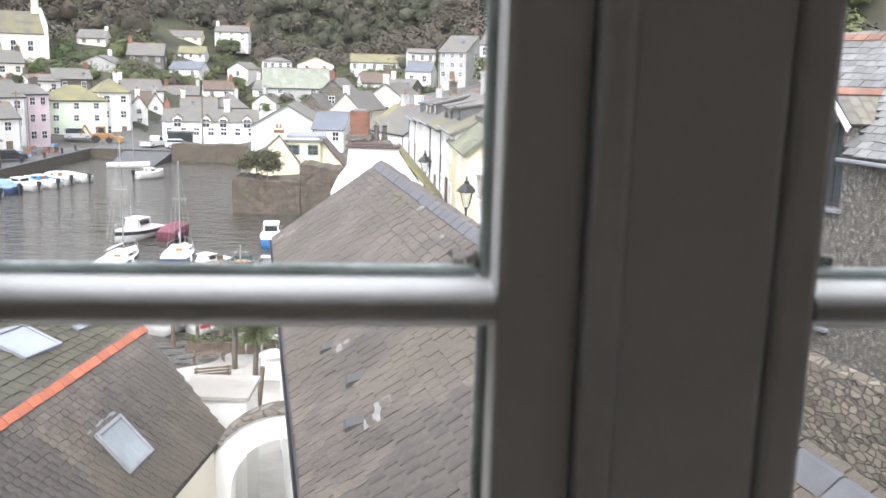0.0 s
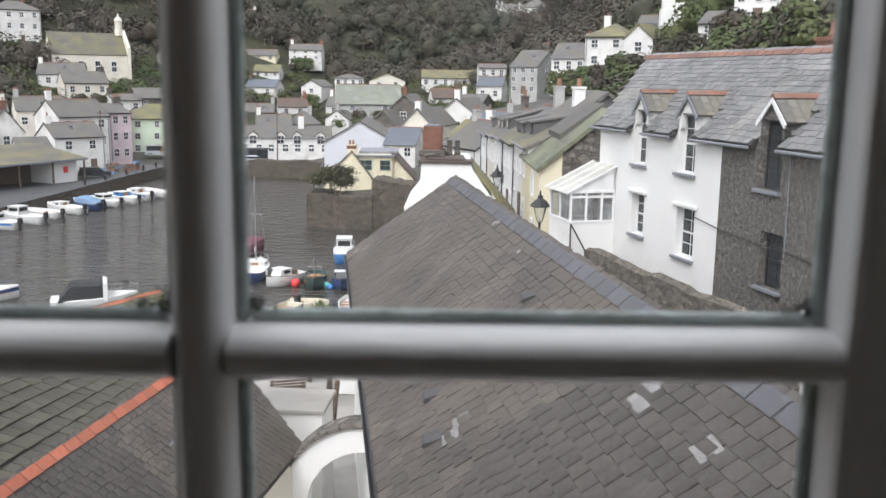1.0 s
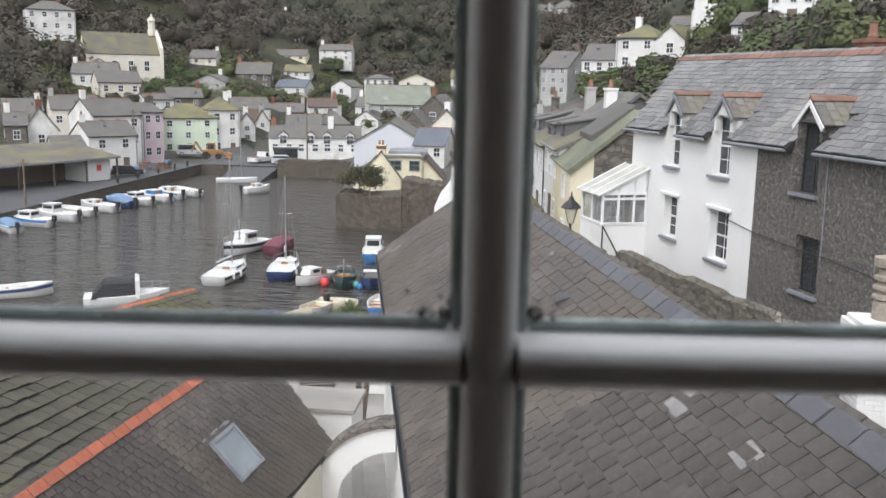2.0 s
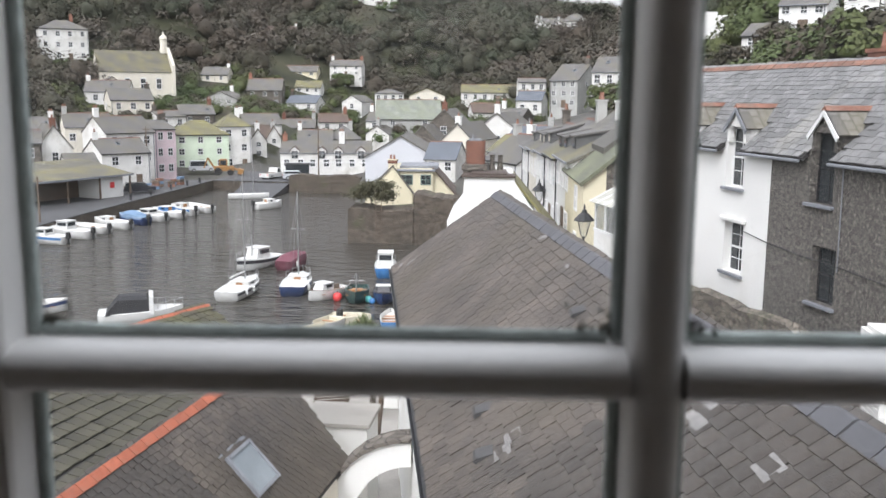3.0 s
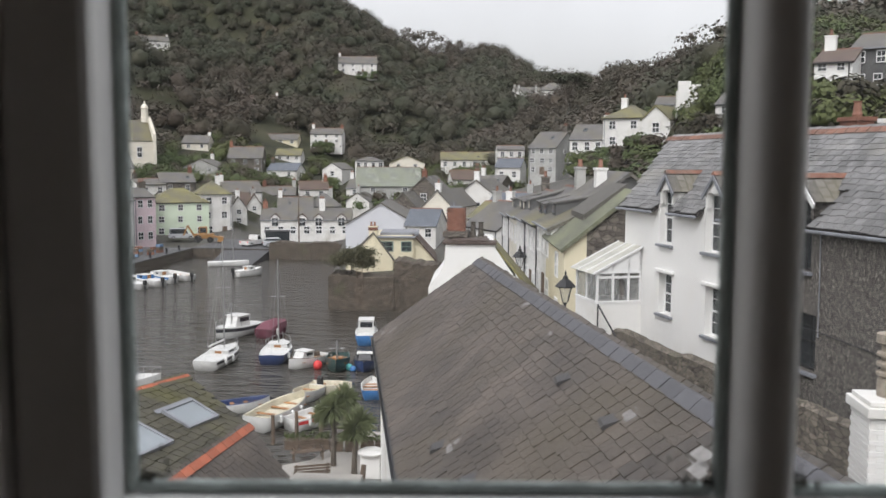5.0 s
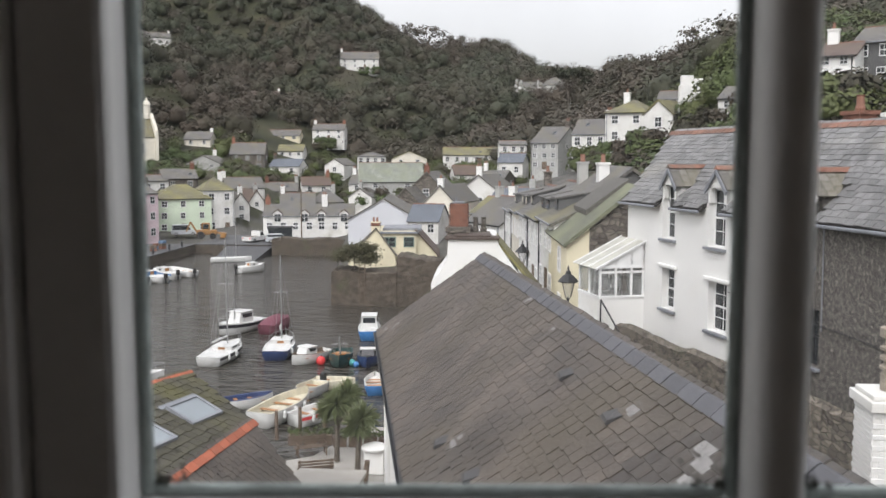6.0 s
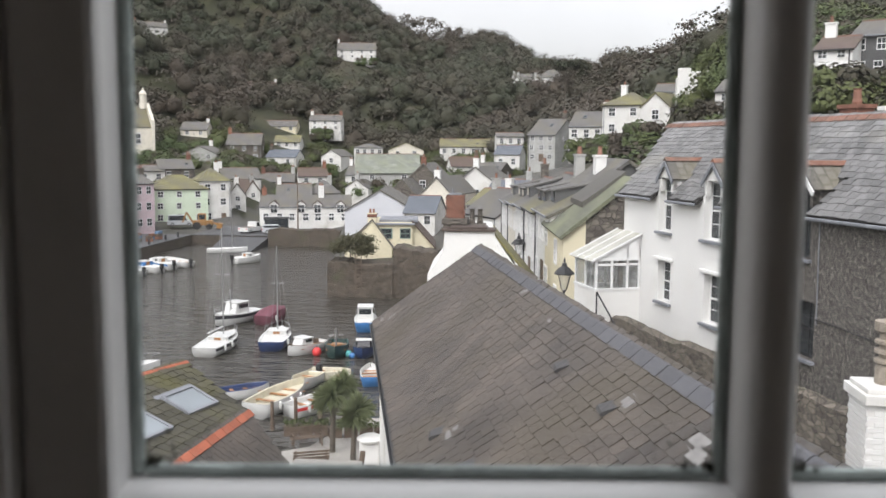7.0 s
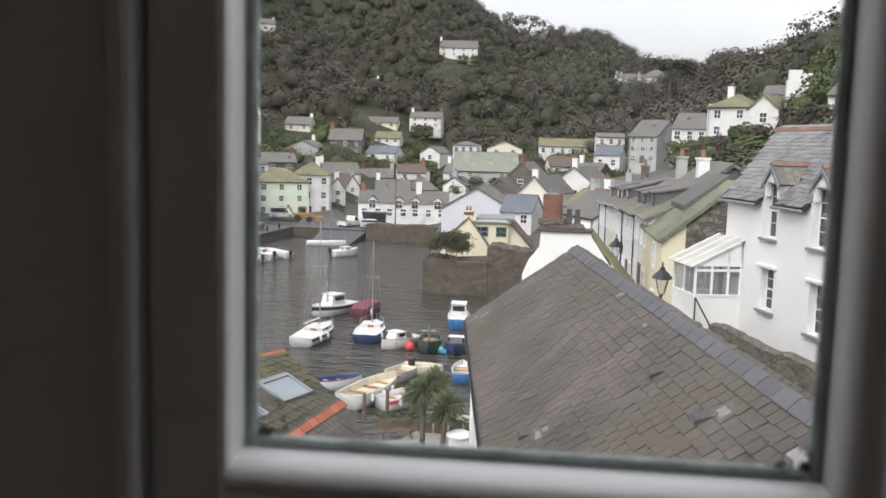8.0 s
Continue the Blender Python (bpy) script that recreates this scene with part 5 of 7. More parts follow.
def conservatory():
    e = thing("conservatory", LANE, "small white lean-to glazed porch on the cottage", "conservatory")
    x0, x1, y0, lo, hi, base, sill = -0.5, 1.5, -1.75, 8.12, 9.0, 4.6, 6.95
    part("wall", boxes(((x0, y0, base), (x1, y0 + 0.12, sill)), ((x1 - 0.12, y0 + 0.12, base), (x1, -0.004, sill)), ((x0, y0 + 0.12, base), (x0 + 0.12, -0.004, sill))), PAINT["white"], e, "white rendered low wall")
    slope = lambda y: lo + (hi - lo) * (y - y0) / -y0
    bm = bmesh.new()
    for x in (x0, (x0 + x1) / 2 - 0.04, x1 - 0.08):
        box(bm, (x, y0, sill), (x + 0.08, y0 + 0.08, lo))
    for x in (x0, x1 - 0.08):
        for y in (-1.15, -0.55, -0.09):
            box(bm, (x, y, sill), (x + 0.08, y + 0.08, slope(y)))
        box(bm, (x, y0 + 0.08, 7.85), (x + 0.08, -0.09, 7.93))
    for z in (sill, lo - 0.08):
        box(bm, (x0 - 0.03, y0 - 0.03, z), (x1 + 0.03, y0 + 0.1, z + 0.08))
        box(bm, (x1 - 0.1, y0 + 0.1, z), (x1 + 0.03, -0.01, z + 0.08))
    part("frame", bm, WHITE_TRIM, e, "white painted glazing frame")
    for lo_, hi_ in (((x0 + 0.08, y0 + 0.03, sill + 0.08), (x1 - 0.08, y0 + 0.045, lo - 0.08)), ((x1 - 0.05, y0 + 0.08, sill + 0.08), (x1 - 0.035, -0.09, lo - 0.08)), ((x0 + 0.035, y0 + 0.08, sill + 0.08), (x0 + 0.05, -0.09, lo - 0.08))):
        part("pane", boxes((lo_, hi_)), CONSERVATORY_GLASS, e).visible_shadow = False
    part("gable_board", prism(bmesh.new(), ((y0 + 0.1, lo), (-0.01, lo), (-0.01, hi - 0.05)), lambda p: (x1 - 0.05, p[0], p[1]), lambda p: (x1, p[0], p[1])), WHITE_TRIM, e)
    for i in range(4):
        x = x0 - 0.1 + (x1 - x0 + 0.15) * i / 3
        part("roof_bar", slab(bmesh.new(), ((x, y0 - 0.2, lo - 0.06), (x + 0.06, y0 - 0.2, lo - 0.06), (x + 0.06, 0, hi + 0.04), (x, 0, hi + 0.04)), 0.06), WHITE_TRIM, e)
    part("roof_sheet", slab(bmesh.new(), ((x0 - 0.08, y0 - 0.18, lo - 0.085), (x1 + 0.05, y0 - 0.18, lo - 0.085), (x1 + 0.05, 0, hi), (x0 - 0.08, 0, hi)), 0.02), SHEET, e, "pale translucent roof sheeting")
    rail = bmesh.new()
    tube(rail, (2.0, -1.9, 5.4), (2.0, -1.9, 7.0), 0.03)
    tube(rail, (2.0, -1.9, 7.0), (3.1, -1.6, 5.9), 0.03)
    tube(rail, (3.1, -1.6, 5.2), (3.1, -1.6, 5.9), 0.03)
    r = thing("handrail", LANE, "black iron handrail beside the porch steps", "handrail")
    part("rail", rail, BLACK_IRON, r)


SHEET = mat("cream_corrugated_sheet", (0.44, 0.43, 0.37), 0.45, 0.15, 1, 14, 0.1)
conservatory()


yellow_house = house("yellow rendered house with mossy green slate roof and stone gable", (4.7, 41.2, 4.2), 5, 6.2, 7.3, 4.1, 2.5, "front", "yellow", "lichen", 0, 0, 0)
part("stone_gable", prism(bmesh.new(), ((-2.1, -3), (3.05, -3), (3.05, 4.05), (0.0, 6.5), (-2.1, 4.8)), lambda p: (p[0], -0.03, p[1]), lambda p: (p[0], 0.0, p[1])), RUBBLE, yellow_house, "exposed rubble stone gable")
part("roof_dormer", prism(bmesh.new(), ((-1.9, 4.95), (-1.9, 5.35), (0.1, 6.8), (0.1, 6.6)), lambda p: (p[0], 2.4, p[1]), lambda p: (p[0], 6.6, p[1])), ROOF["slate"], yellow_house, "long low slate dormer")
window_at(yellow_house, pose(-3.13, 2.4, 3.0, 0, 0, -90), 0.9, 1.2)
window_at(yellow_house, pose(-3.13, 2.4, 0.8, 0, 0, -90), 0.9, 1.2)
for i, (roof, wall, h) in enumerate((("mossy", "white", 4.7), ("moss", "white", 5.0), ("slate", "white", 5.4), ("mossy", "cream", 5.8), ("slate", "white", 6.1))):
    y = 49.4 + 6.2 * i
    row = house(("white terrace house in the street with weathered slate roof", "white terrace house with mossy roof and catslide dormer", "white terrace house with lichened slate roof", "cream terrace house with slate roof", "white end terrace house with slate roof")[i], (0.80 - 0.103 * (y - 50), y, 4.0 - 0.093 * (y - 50)), -84, 6.2, 7, h, 1.65 + 0.2 * (i % 3), "gable", wall, roof, 3, 2, 0 if i % 2 else 1)
    catslide(row, -1.2, 1.5, h, (1.65 + 0.2 * (i % 3)) / 3.5)
    if i % 2:
        catslide(row, 1.4, 1.3, h, (1.65 + 0.2 * (i % 3)) / 3.5)
grey_house = house("dark slate-hung house with white gable window", (5.3, 48.9, 4.0), 5, 7.0, 8, 4.9, 2.6, "front", "dark", "slate", 1, 2, 0)
window_at(grey_house, pose(-2.5, -0.03, 4.35), 0.95, 1.25)
house("white cottage tucked behind the yellow house", (9.0, 56, 4.8), -20, 7, 7, 4.0, 2.2, "gable", "white", "mossy", 2, 1, 0)
house("slate-roofed cottage above the street", (5.5, 68, 2.7), -84, 8, 7, 4.4, 2.2, "gable", "white", "mossy", 3, 2, 0)
house("stone cottage with slate roof above the street", (4.4, 80, 1.6), -75, 8, 7, 4.6, 2.2, "gable", "stone", "slate", 3, 2, 1)
house("grey-roofed cottage beyond the street end", (-4.5, 88, 0.5), -60, 7, 7, 5.2, 2.4, "gable", "white", "slate", 2, 2, 1)
house("white gabled house with a massive white chimney on the hill", (23.0, 120, 18.4), -20, 5.4, 7, 1.9, 2.2, "front", "white", "slate", 0, 0, 0)
big_stack = thing("chimney_stack", pose(20.2, 119.0, 17.5), "massive white rendered double chimney stack", "chimney")
part("stack", boxes(((-1.5, -0.6, 0), (1.5, 0.6, 3.4)), ((-1.3, -0.5, 3.4), (0.2, 0.5, 4.6)), ((0.3, -0.5, 3.4), (1.4, 0.5, 4.2)), bevel=0.06), PAINT["white"], big_stack)


def chimney_house():
    e = thing("house", Matrix.Identity(4), "white rendered gable with stone and brick chimney stack", "house")
    PLOTS.append((-2.7, 46, -1.5))
    part("wall", prism(bmesh.new(), ((-5.0, -3), (0.2, -3), (-0.5, 6.3), (-1.5, 7.75), (-1.6, 8.02), (-2.4, 8.08), (-3.3, 7.98), (-3.97, 8.04), (-4.04, 7.0), (-4.4, 6.4), (-4.8, 5.9)), lambda p: (p[0], 44, p[1]), lambda p: (p[0] - 0.3, 50, p[1])), PAINT["white"], e, "limewashed uneven gable wall")
    part("roof", slab(bmesh.new(), ((-1.5, 44.3, 7.86), (-1.8, 50, 7.86), (0.6, 50.4, 5.0), (0.9, 44.5, 5.0)), 0.12), ROOF["moss"], e)
    part("ledge", boxes(((-4.12, 43.85, 8.02), (-1.5, 45.0, 8.16)), ((-3.7, 44.0, 8.16), (-1.9, 45.2, 8.24)), bevel=0.03), ROOF["brown"], e, "rough slate ledge on the gable top")
    base = part("chimney_base", boxes(((-4.15, 45.2, 6.5), (-2.05, 46.6, 8.25)), ((-4.22, 45.1, 8.25), (-2.95, 46.7, 8.55)), bevel=0.05), RUBBLE, e, "stone chimney base with slate ledge")
    stack = part("chimney", boxes(((-4.02, 45.45, 8.5), (-3.16, 46.3, 9.7))), SLATE_BED, e, "red brick chimney")
    brick_me = bpy.data.meshes.new("brick")
    bm = boxes(((-0.105, -0.02, 0), (0.105, 0.05, 0.066)), bevel=0.004)
    bm.to_mesh(brick_me)
    bm.free()
    brick_me.materials.append(BRICK)
    for r in range(16):
        for c in range(4):
            for side in (0, 1):
                x = -3.92 + c * 0.215 + (0.1 if r % 2 else 0) - 0.04
                ob = new("brick", brick_me)
                ob.parent = stack
                if side:
                    ob.matrix_local = pose(-3.14, 45.55 + c * 0.215 - (0.06 if r % 2 else 0), 8.5 + r * 0.075, 0, 0, 90)
                else:
                    ob.matrix_local = pose(x, 45.43, 8.5 + r * 0.075)
    part("cowl", boxes(((-3.9, 45.6, 9.7), (-3.3, 46.2, 9.78)), ((-3.75, 45.8, 9.78), (-3.7, 46.0, 10.0))), LEAD, e, "bent slate chimney cap")
    for x in (-2.75, -2.35):
        part("chimney_pot", lathe(bmesh.new(), ((0.16, 8.25), (0.17, 8.4), (0.13, 8.5), (0.12, 8.95), (0.15, 9.0)), 10, (x, 45.9, 0)), RUBBLE, base)


chimney_house()


def harbour_house():
    """The pale yellow house over the water, with its flat dormer and steep gable."""
    e = thing("house", pose(-15.5, 102, -1.0, 0, 0, 6), "pale yellow harbour house with flat dormer and steep slate roof", "house")
    PLOTS.append((-15.5, 103, -1.2))
    part("wall", prism(bmesh.new(), ((-4.6, -3), (5.2, -3), (5.2, 1.9), (2.9, 4.55), (-1.7, 4.55), (-4.6, 1.9)), lambda p: (p[0], 0.6, p[1]), lambda p: (p[0], 9, p[1])), PAINT["yellow"], e)
    part("roof", slab(slab(bmesh.new(), ((5.5, 0.3, 1.7), (5.5, 9.2, 1.7), (2.8, 9.2, 4.75), (2.8, 0.3, 4.75)), 0.16), ((-4.9, 0.62, 1.7), (-4.9, 9.2, 1.7), (-1.7, 9.2, 5.05), (-1.7, 0.62, 5.05)), 0.16), ROOF["brown"], e)
    g = part("gable", prism(bmesh.new(), ((-4.8, -3), (0.5, -3), (0.5, 2.0), (-1.7, 4.9), (-4.8, 1.7)), lambda p: (p[0], -0.6, p[1]), lambda p: (p[0], 0.6, p[1])), PAINT["yellow"], e, "steep yellow gable")
    edge = bmesh.new()
    for (xa, za), (xb, zb) in (((-5.0, 1.6), (-1.7, 5.05)), ((-1.7, 5.05), (0.7, 1.85))):
        slab(edge, ((xa, -0.75, za), (xa, 0.62, za), (xb, 0.62, zb), (xb, -0.75, zb)), 0.12)
    part("verge", edge, ROOF["slate"], g)
    d = part("dormer", boxes(((-1.3, 0.1, 1.4), (2.8, 5, 4.3))), PAINT["yellow"], e, "wide flat-topped dormer")
    part("dormer_roof", boxes(((-1.5, -0.2, 4.3), (3.1, 5.2, 4.5)), ((-1.0, 1.2, 4.5), (3.4, 6.5, 4.85)), bevel=0.04), LEAD, d)
    for x, w in ((-0.3, 1.7), (2.0, 1.2)):
        f = window_at(e, pose(x, 0.07, 3.35), w, 1.15)
        f.data = f.data.copy()
        f.data.materials[0] = BLUE_GREEN_FRAME
    window_at(e, pose(1.2, 0.57, 0.4), 1.1, 1.1)
    part("lean_to", boxes(((3.1, -1.6, -3), (5.6, 0.55, 1.0)), ((2.95, -1.75, 1.0), (5.7, 0.58, 1.15)), bevel=0.02), PAINT["dark"], e, "dark boarded lean-to")
    chimney(e, -1.75, 0.1, 4.2, 5.55, 0.95, 0.8, PAINT["yellow"], 2)
    part("chimney_band", boxes(((-2.27, -0.36, 5.2), (-1.23, 0.56, 5.56))), BRICK, e, "red brick band under the pots")
    return e


harbour_house()


def fish_shed():
    e = thing("fish_market_shed", pose(-62.4, 101.2, QUAY + 0.1, 0, 0, 68), "long open-fronted fish shed with mossy roof on posts", "shed")
    L, D = 36, 9
    part("back_wall", boxes(((-L / 2, D - 0.3, 0), (L / 2, D, 3.8)), ((L / 2 - 5, 0.6, 0), (L / 2 - 1, D - 0.3, 2.9))), PAINT["white"], e)
    part("roof", slab(bmesh.new(), ((-L / 2, -0.4, 3.1), (L / 2, -0.4, 3.1), (L / 2, D + 0.3, 4.7), (-L / 2, D + 0.3, 4.7)), 0.18), ROOF["mossy"], e)
    part("fascia", boxes(((-L / 2, -0.46, 2.85), (L / 2, -0.41, 3.1))), LEAD, e)
    for i in range(8):
        x = -L / 2 + 0.3 + i * (L - 0.6) / 7
        part("post", boxes(((x - 0.1, -0.1, 0), (x + 0.1, 0.1, 3.0)), bevel=0.02), TIMBER, e)
    part("inner_wall", boxes(((-L / 2, 4.5, 0), (L / 2 - 5, 4.7, 3.7))), TIMBER, e, "dark boarded inner wall")
    part("sign", boxes(((L / 2 - 3.2, 0.52, 1.3), (L / 2 - 2.5, 0.59, 2.1))), BUOY_RED, e, "red notice board")
    k = thing("kayak", pose(-64.5, 92, QUAY + 5.3, 0, 0, 60), "red plastic kayak lying on the shed roof", "kayak")
    part("hull", lathe(bmesh.new(), ((0.05, -2.4), (0.3, -1.2), (0.36, 0), (0.3, 1.2), (0.05, 2.4)), 10), FISH_RED, k, "", True).matrix_local = pose(0, 0, 0, 90)


fish_shed()


def chapel():
    """The cream chapel on the slope, with buttressed gable and bell cupola."""
    e = thing("chapel", pose(-93.0, 202, 10.5, 0, 0, 36), "cream rendered chapel with slate roof and bell cupola", "church")
    PLOTS.append((-93, 203, 10.5))
    part("nave", wall_mesh(16, 9, 6.0, 4.6, "gable"), PAINT["cream"], e)
    part("roof", roof_mesh(16, 9, 6.0, 4.7, "gable"), ROOF["mossy"], e)
    part("gable_front", prism(bmesh.new(), ((-0.6, -4), (9.6, -4), (9.6, 7.4), (8.4, 8.4), (4.5, 11.6), (0.6, 8.4), (-0.6, 7.4)), lambda p: (8.0, p[0], p[1]), lambda p: (8.7, p[0], p[1])), PAINT["cream"], e, "raised cream gable front")
    part("lancet_window", prism(bmesh.new(), ((3.7, 1.5), (5.3, 1.5), (5.3, 5.6), (4.5, 7.2), (3.7, 5.6)), lambda p: (8.7, p[0], p[1]), lambda p: (8.76, p[0], p[1])), WINDOW_GLASS, e)
    for x in (-5.5, -2, 1.5, 5):
        window_at(e, pose(x, -0.03, 3.2), 1.2, 2.6)
    part("cupola", lathe(bmesh.new(), ((0.95, 10.2), (0.95, 11.4), (0.8, 11.5), (0.8, 13.4), (1.0, 13.5), (0.75, 14.1), (0.25, 14.5), (0.12, 15.2)), 8, (7.4, 4.5, 0)), PAINT["cream"], e, "octagonal bell cupola")
    part("porch", wall_mesh(5, 4, 3.0, 1.6, "front"), PAINT["cream"], e).matrix_local = pose(-6, -4, 0)
    part("porch_roof", roof_mesh(5, 4, 3.0, 1.7, "front"), ROOF["slate"], e).matrix_local = pose(-6, -4, 0)


chapel()


def street_lamp(at, label, k=1.0):
    e = thing("street_lamp", pose(*at) @ Matrix.Diagonal((k, k, k, 1)), label, "street lamp", "lamps along the lane")
    part("post", lathe(bmesh.new(), ((0.13, -3.0), (0.13, -2.7), (0.07, -2.6), (0.05, 0), (0.09, 0.02), (0.09, 0.06), (0.05, 0.1)), 10), BLACK_IRON, e)
    bm = bmesh.new()
    for i in range(4):
        a = math.pi / 4 + i * math.pi / 2
        tube(bm, (0.15 * math.cos(a), 0.15 * math.sin(a), 0.1), (0.36 * math.cos(a), 0.36 * math.sin(a), 0.75), 0.018, None, 6)
    part("lantern_frame", bm, BLACK_IRON, e)
    glass = bmesh.new()
    loops = [[glass.verts.new((r * math.cos(math.pi / 4 + i * math.pi / 2), r * math.sin(math.pi / 4 + i * math.pi / 2), z)) for i in range(4)] for r, z in ((0.145, 0.11), (0.35, 0.74))]
    for i in range(4):
        glass.faces.new((loops[0][i], loops[0][(i + 1) % 4], loops[1][(i + 1) % 4], loops[1][i]))
    part("lantern_glass", glass, CONSERVATORY_GLASS, e, "pale lantern glass").visible_shadow = False
    part("lantern_roof", lathe(bmesh.new(), ((0.42, 0.74), (0.43, 0.78), (0.22, 1.02), (0.12, 1.08), (0.1, 1.2), (0.03, 1.24), (0.05, 1.32), (0.01, 1.45)), 8), BLACK_IRON, e, "black peaked lantern top")


street_lamp((1.58, 38.4, 6.05), "black Victorian street lamp with glazed lantern beside the lane")
street_lamp((-0.45, 58, 5.15), "black Victorian street lamp against the white terrace", 1.1)


def near_chimney():
    """The white-painted brick chimney on the near roof, with ringed clay pots."""
    e = part("chimney", boxes(((4.25, 12.2, 6.0), (5.3, 12.9, 8.72)), ((4.19, 12.12, 8.72), (5.36, 12.98, 8.86)), ((4.24, 12.2, 8.86), (5.3, 12.9, 8.93)), bevel=0.015), PAINT["white"], near_house, "white-painted brick chimney with clay pots")
    e.matrix_local = pose(0.17, 0, 0)
    me = bpy.data.meshes.new("brick")
    bm = boxes(((-0.108, -0.012, 0.004), (0.108, 0.05, 0.069)), bevel=0.005)
    bm.to_mesh(me)
    bm.free()
    me.materials.append(PAINT["white"])
    for r in range(23):
        z = 7.0 + r * 0.0745
        for c in range(5):
            if c * 0.22 + 0.11 + (0.1 if r % 2 else 0) < 1.0:
                ob = new("brick", me)
                ob.parent = e
                ob.matrix_local = pose(4.37 + c * 0.22 + (0.1 if r % 2 else 0) - 0.02, 12.2, z)
        for c in range(3):
            ob = new("brick", me)
            ob.parent = e
            ob.matrix_local = pose(4.25, 12.8 - c * 0.22 - (0.04 if r % 2 else 0), z, 0, 0, -90)
    for x in (4.62, 5.0):
        rings = [(0.17, 8.93), (0.17, 9.15)]
        for i in range(3):
            z = 9.2 + 0.13 * i
            rings += [(0.13, z), (0.19, z + 0.02), (0.19, z + 0.06), (0.13, z + 0.08)]
        rings += [(0.13, 9.62), (0.2, 9.66), (0.2, 9.78), (0.1, 9.8)]
        part("chimney_pot", lathe(bmesh.new(), rings, 14, (x, 12.55, 0)), POT_DARK, e, "ringed buff clay chimney pot")


POT_DARK = mat("sooty_buff_clay", (0.30, 0.26, 0.21), 0.85, 0.3, 3, 20, 0.2)
near_chimney()


# ---- the yard below ----
def palm(at, height, heads, label):
    e = thing("cabbage_palm", pose(*at), label, "palm tree", "palms in the yard")
    bm = bmesh.new()
    tube(bm, (0, 0, 0), (0.05, 0.02, height * 0.55), 0.14, 0.11)
    leaves = bmesh.new()
    rng = random.Random(at[0])
    for hx, hy, hz in heads:
        tube(bm, (0.05, 0.02, height * 0.53), (hx, hy, hz), 0.10, 0.07)
        for i in range(270):
            a, el = rng.uniform(0, 2 * math.pi), rng.uniform(-0.75, 1.5)
            L = rng.uniform(0.65, 1.0)
            d = Vector((math.cos(a) * math.cos(el), math.sin(a) * math.cos(el), math.sin(el)))
            s = d.cross(Vector((0, 0, 1))).normalized() * 0.04
            p0, p1 = Vector((hx, hy, hz)), Vector((hx, hy, hz)) + d * L * 0.6
            p2 = p0 + d * L + Vector((0, 0, -0.16 * L * math.cos(el)))
            v = [leaves.verts.new(q) for q in (p0 - s * 0.6, p0 + s * 0.6, p1 + s, p2, p1 - s)]
            leaves.faces.new(v)
    part("trunk", bm, BARK, e)
    part("crown", leaves, PALM_LEAF, e)


palm((-8.9, 40.8, -2.1), 3.2, ((-0.25, 0.1, 2.5), (0.5, 0.2, 3.1), (0.1, -0.3, 2.8)), "branching cabbage palm with spiky green heads in the yard")
palm((-7.7, 39.6, -2.1), 2.6, ((0, 0, 2.1), (0.25, 0.2, 2.4)), "young cabbage palm with a single spiky head")


def bench(at, yaw, label):
    e = thing("bench", pose(*at, 0, 0, yaw), label, "bench", "benches in the yard")
    for i in range(4):
        part("seat_slat", boxes(((-0.8, -0.2 + i * 0.11, 0.43), (0.8, -0.11 + i * 0.11, 0.46)), bevel=0.006), TIMBER, e)
    for i in range(3):
        part("back_slat", boxes(((-0.8, 0.24, 0.55 + i * 0.13), (0.8, 0.27, 0.64 + i * 0.13)), bevel=0.006), TIMBER, e)
    for x in (-0.7, 0.66):
        part("leg", boxes(((x, -0.2, 0), (x + 0.06, -0.14, 0.62)), ((x, 0.22, 0), (x + 0.06, 0.3, 0.95)), ((x, -0.14, 0.58), (x + 0.06, 0.22, 0.63))), TIMBER, e)


bench((-10.3, 41.6, -2.15), 25, "dark slatted wooden bench facing the harbour")
bench((-9.4, 38.6, -2.15), 200, "dark slatted wooden bench beside the palms")


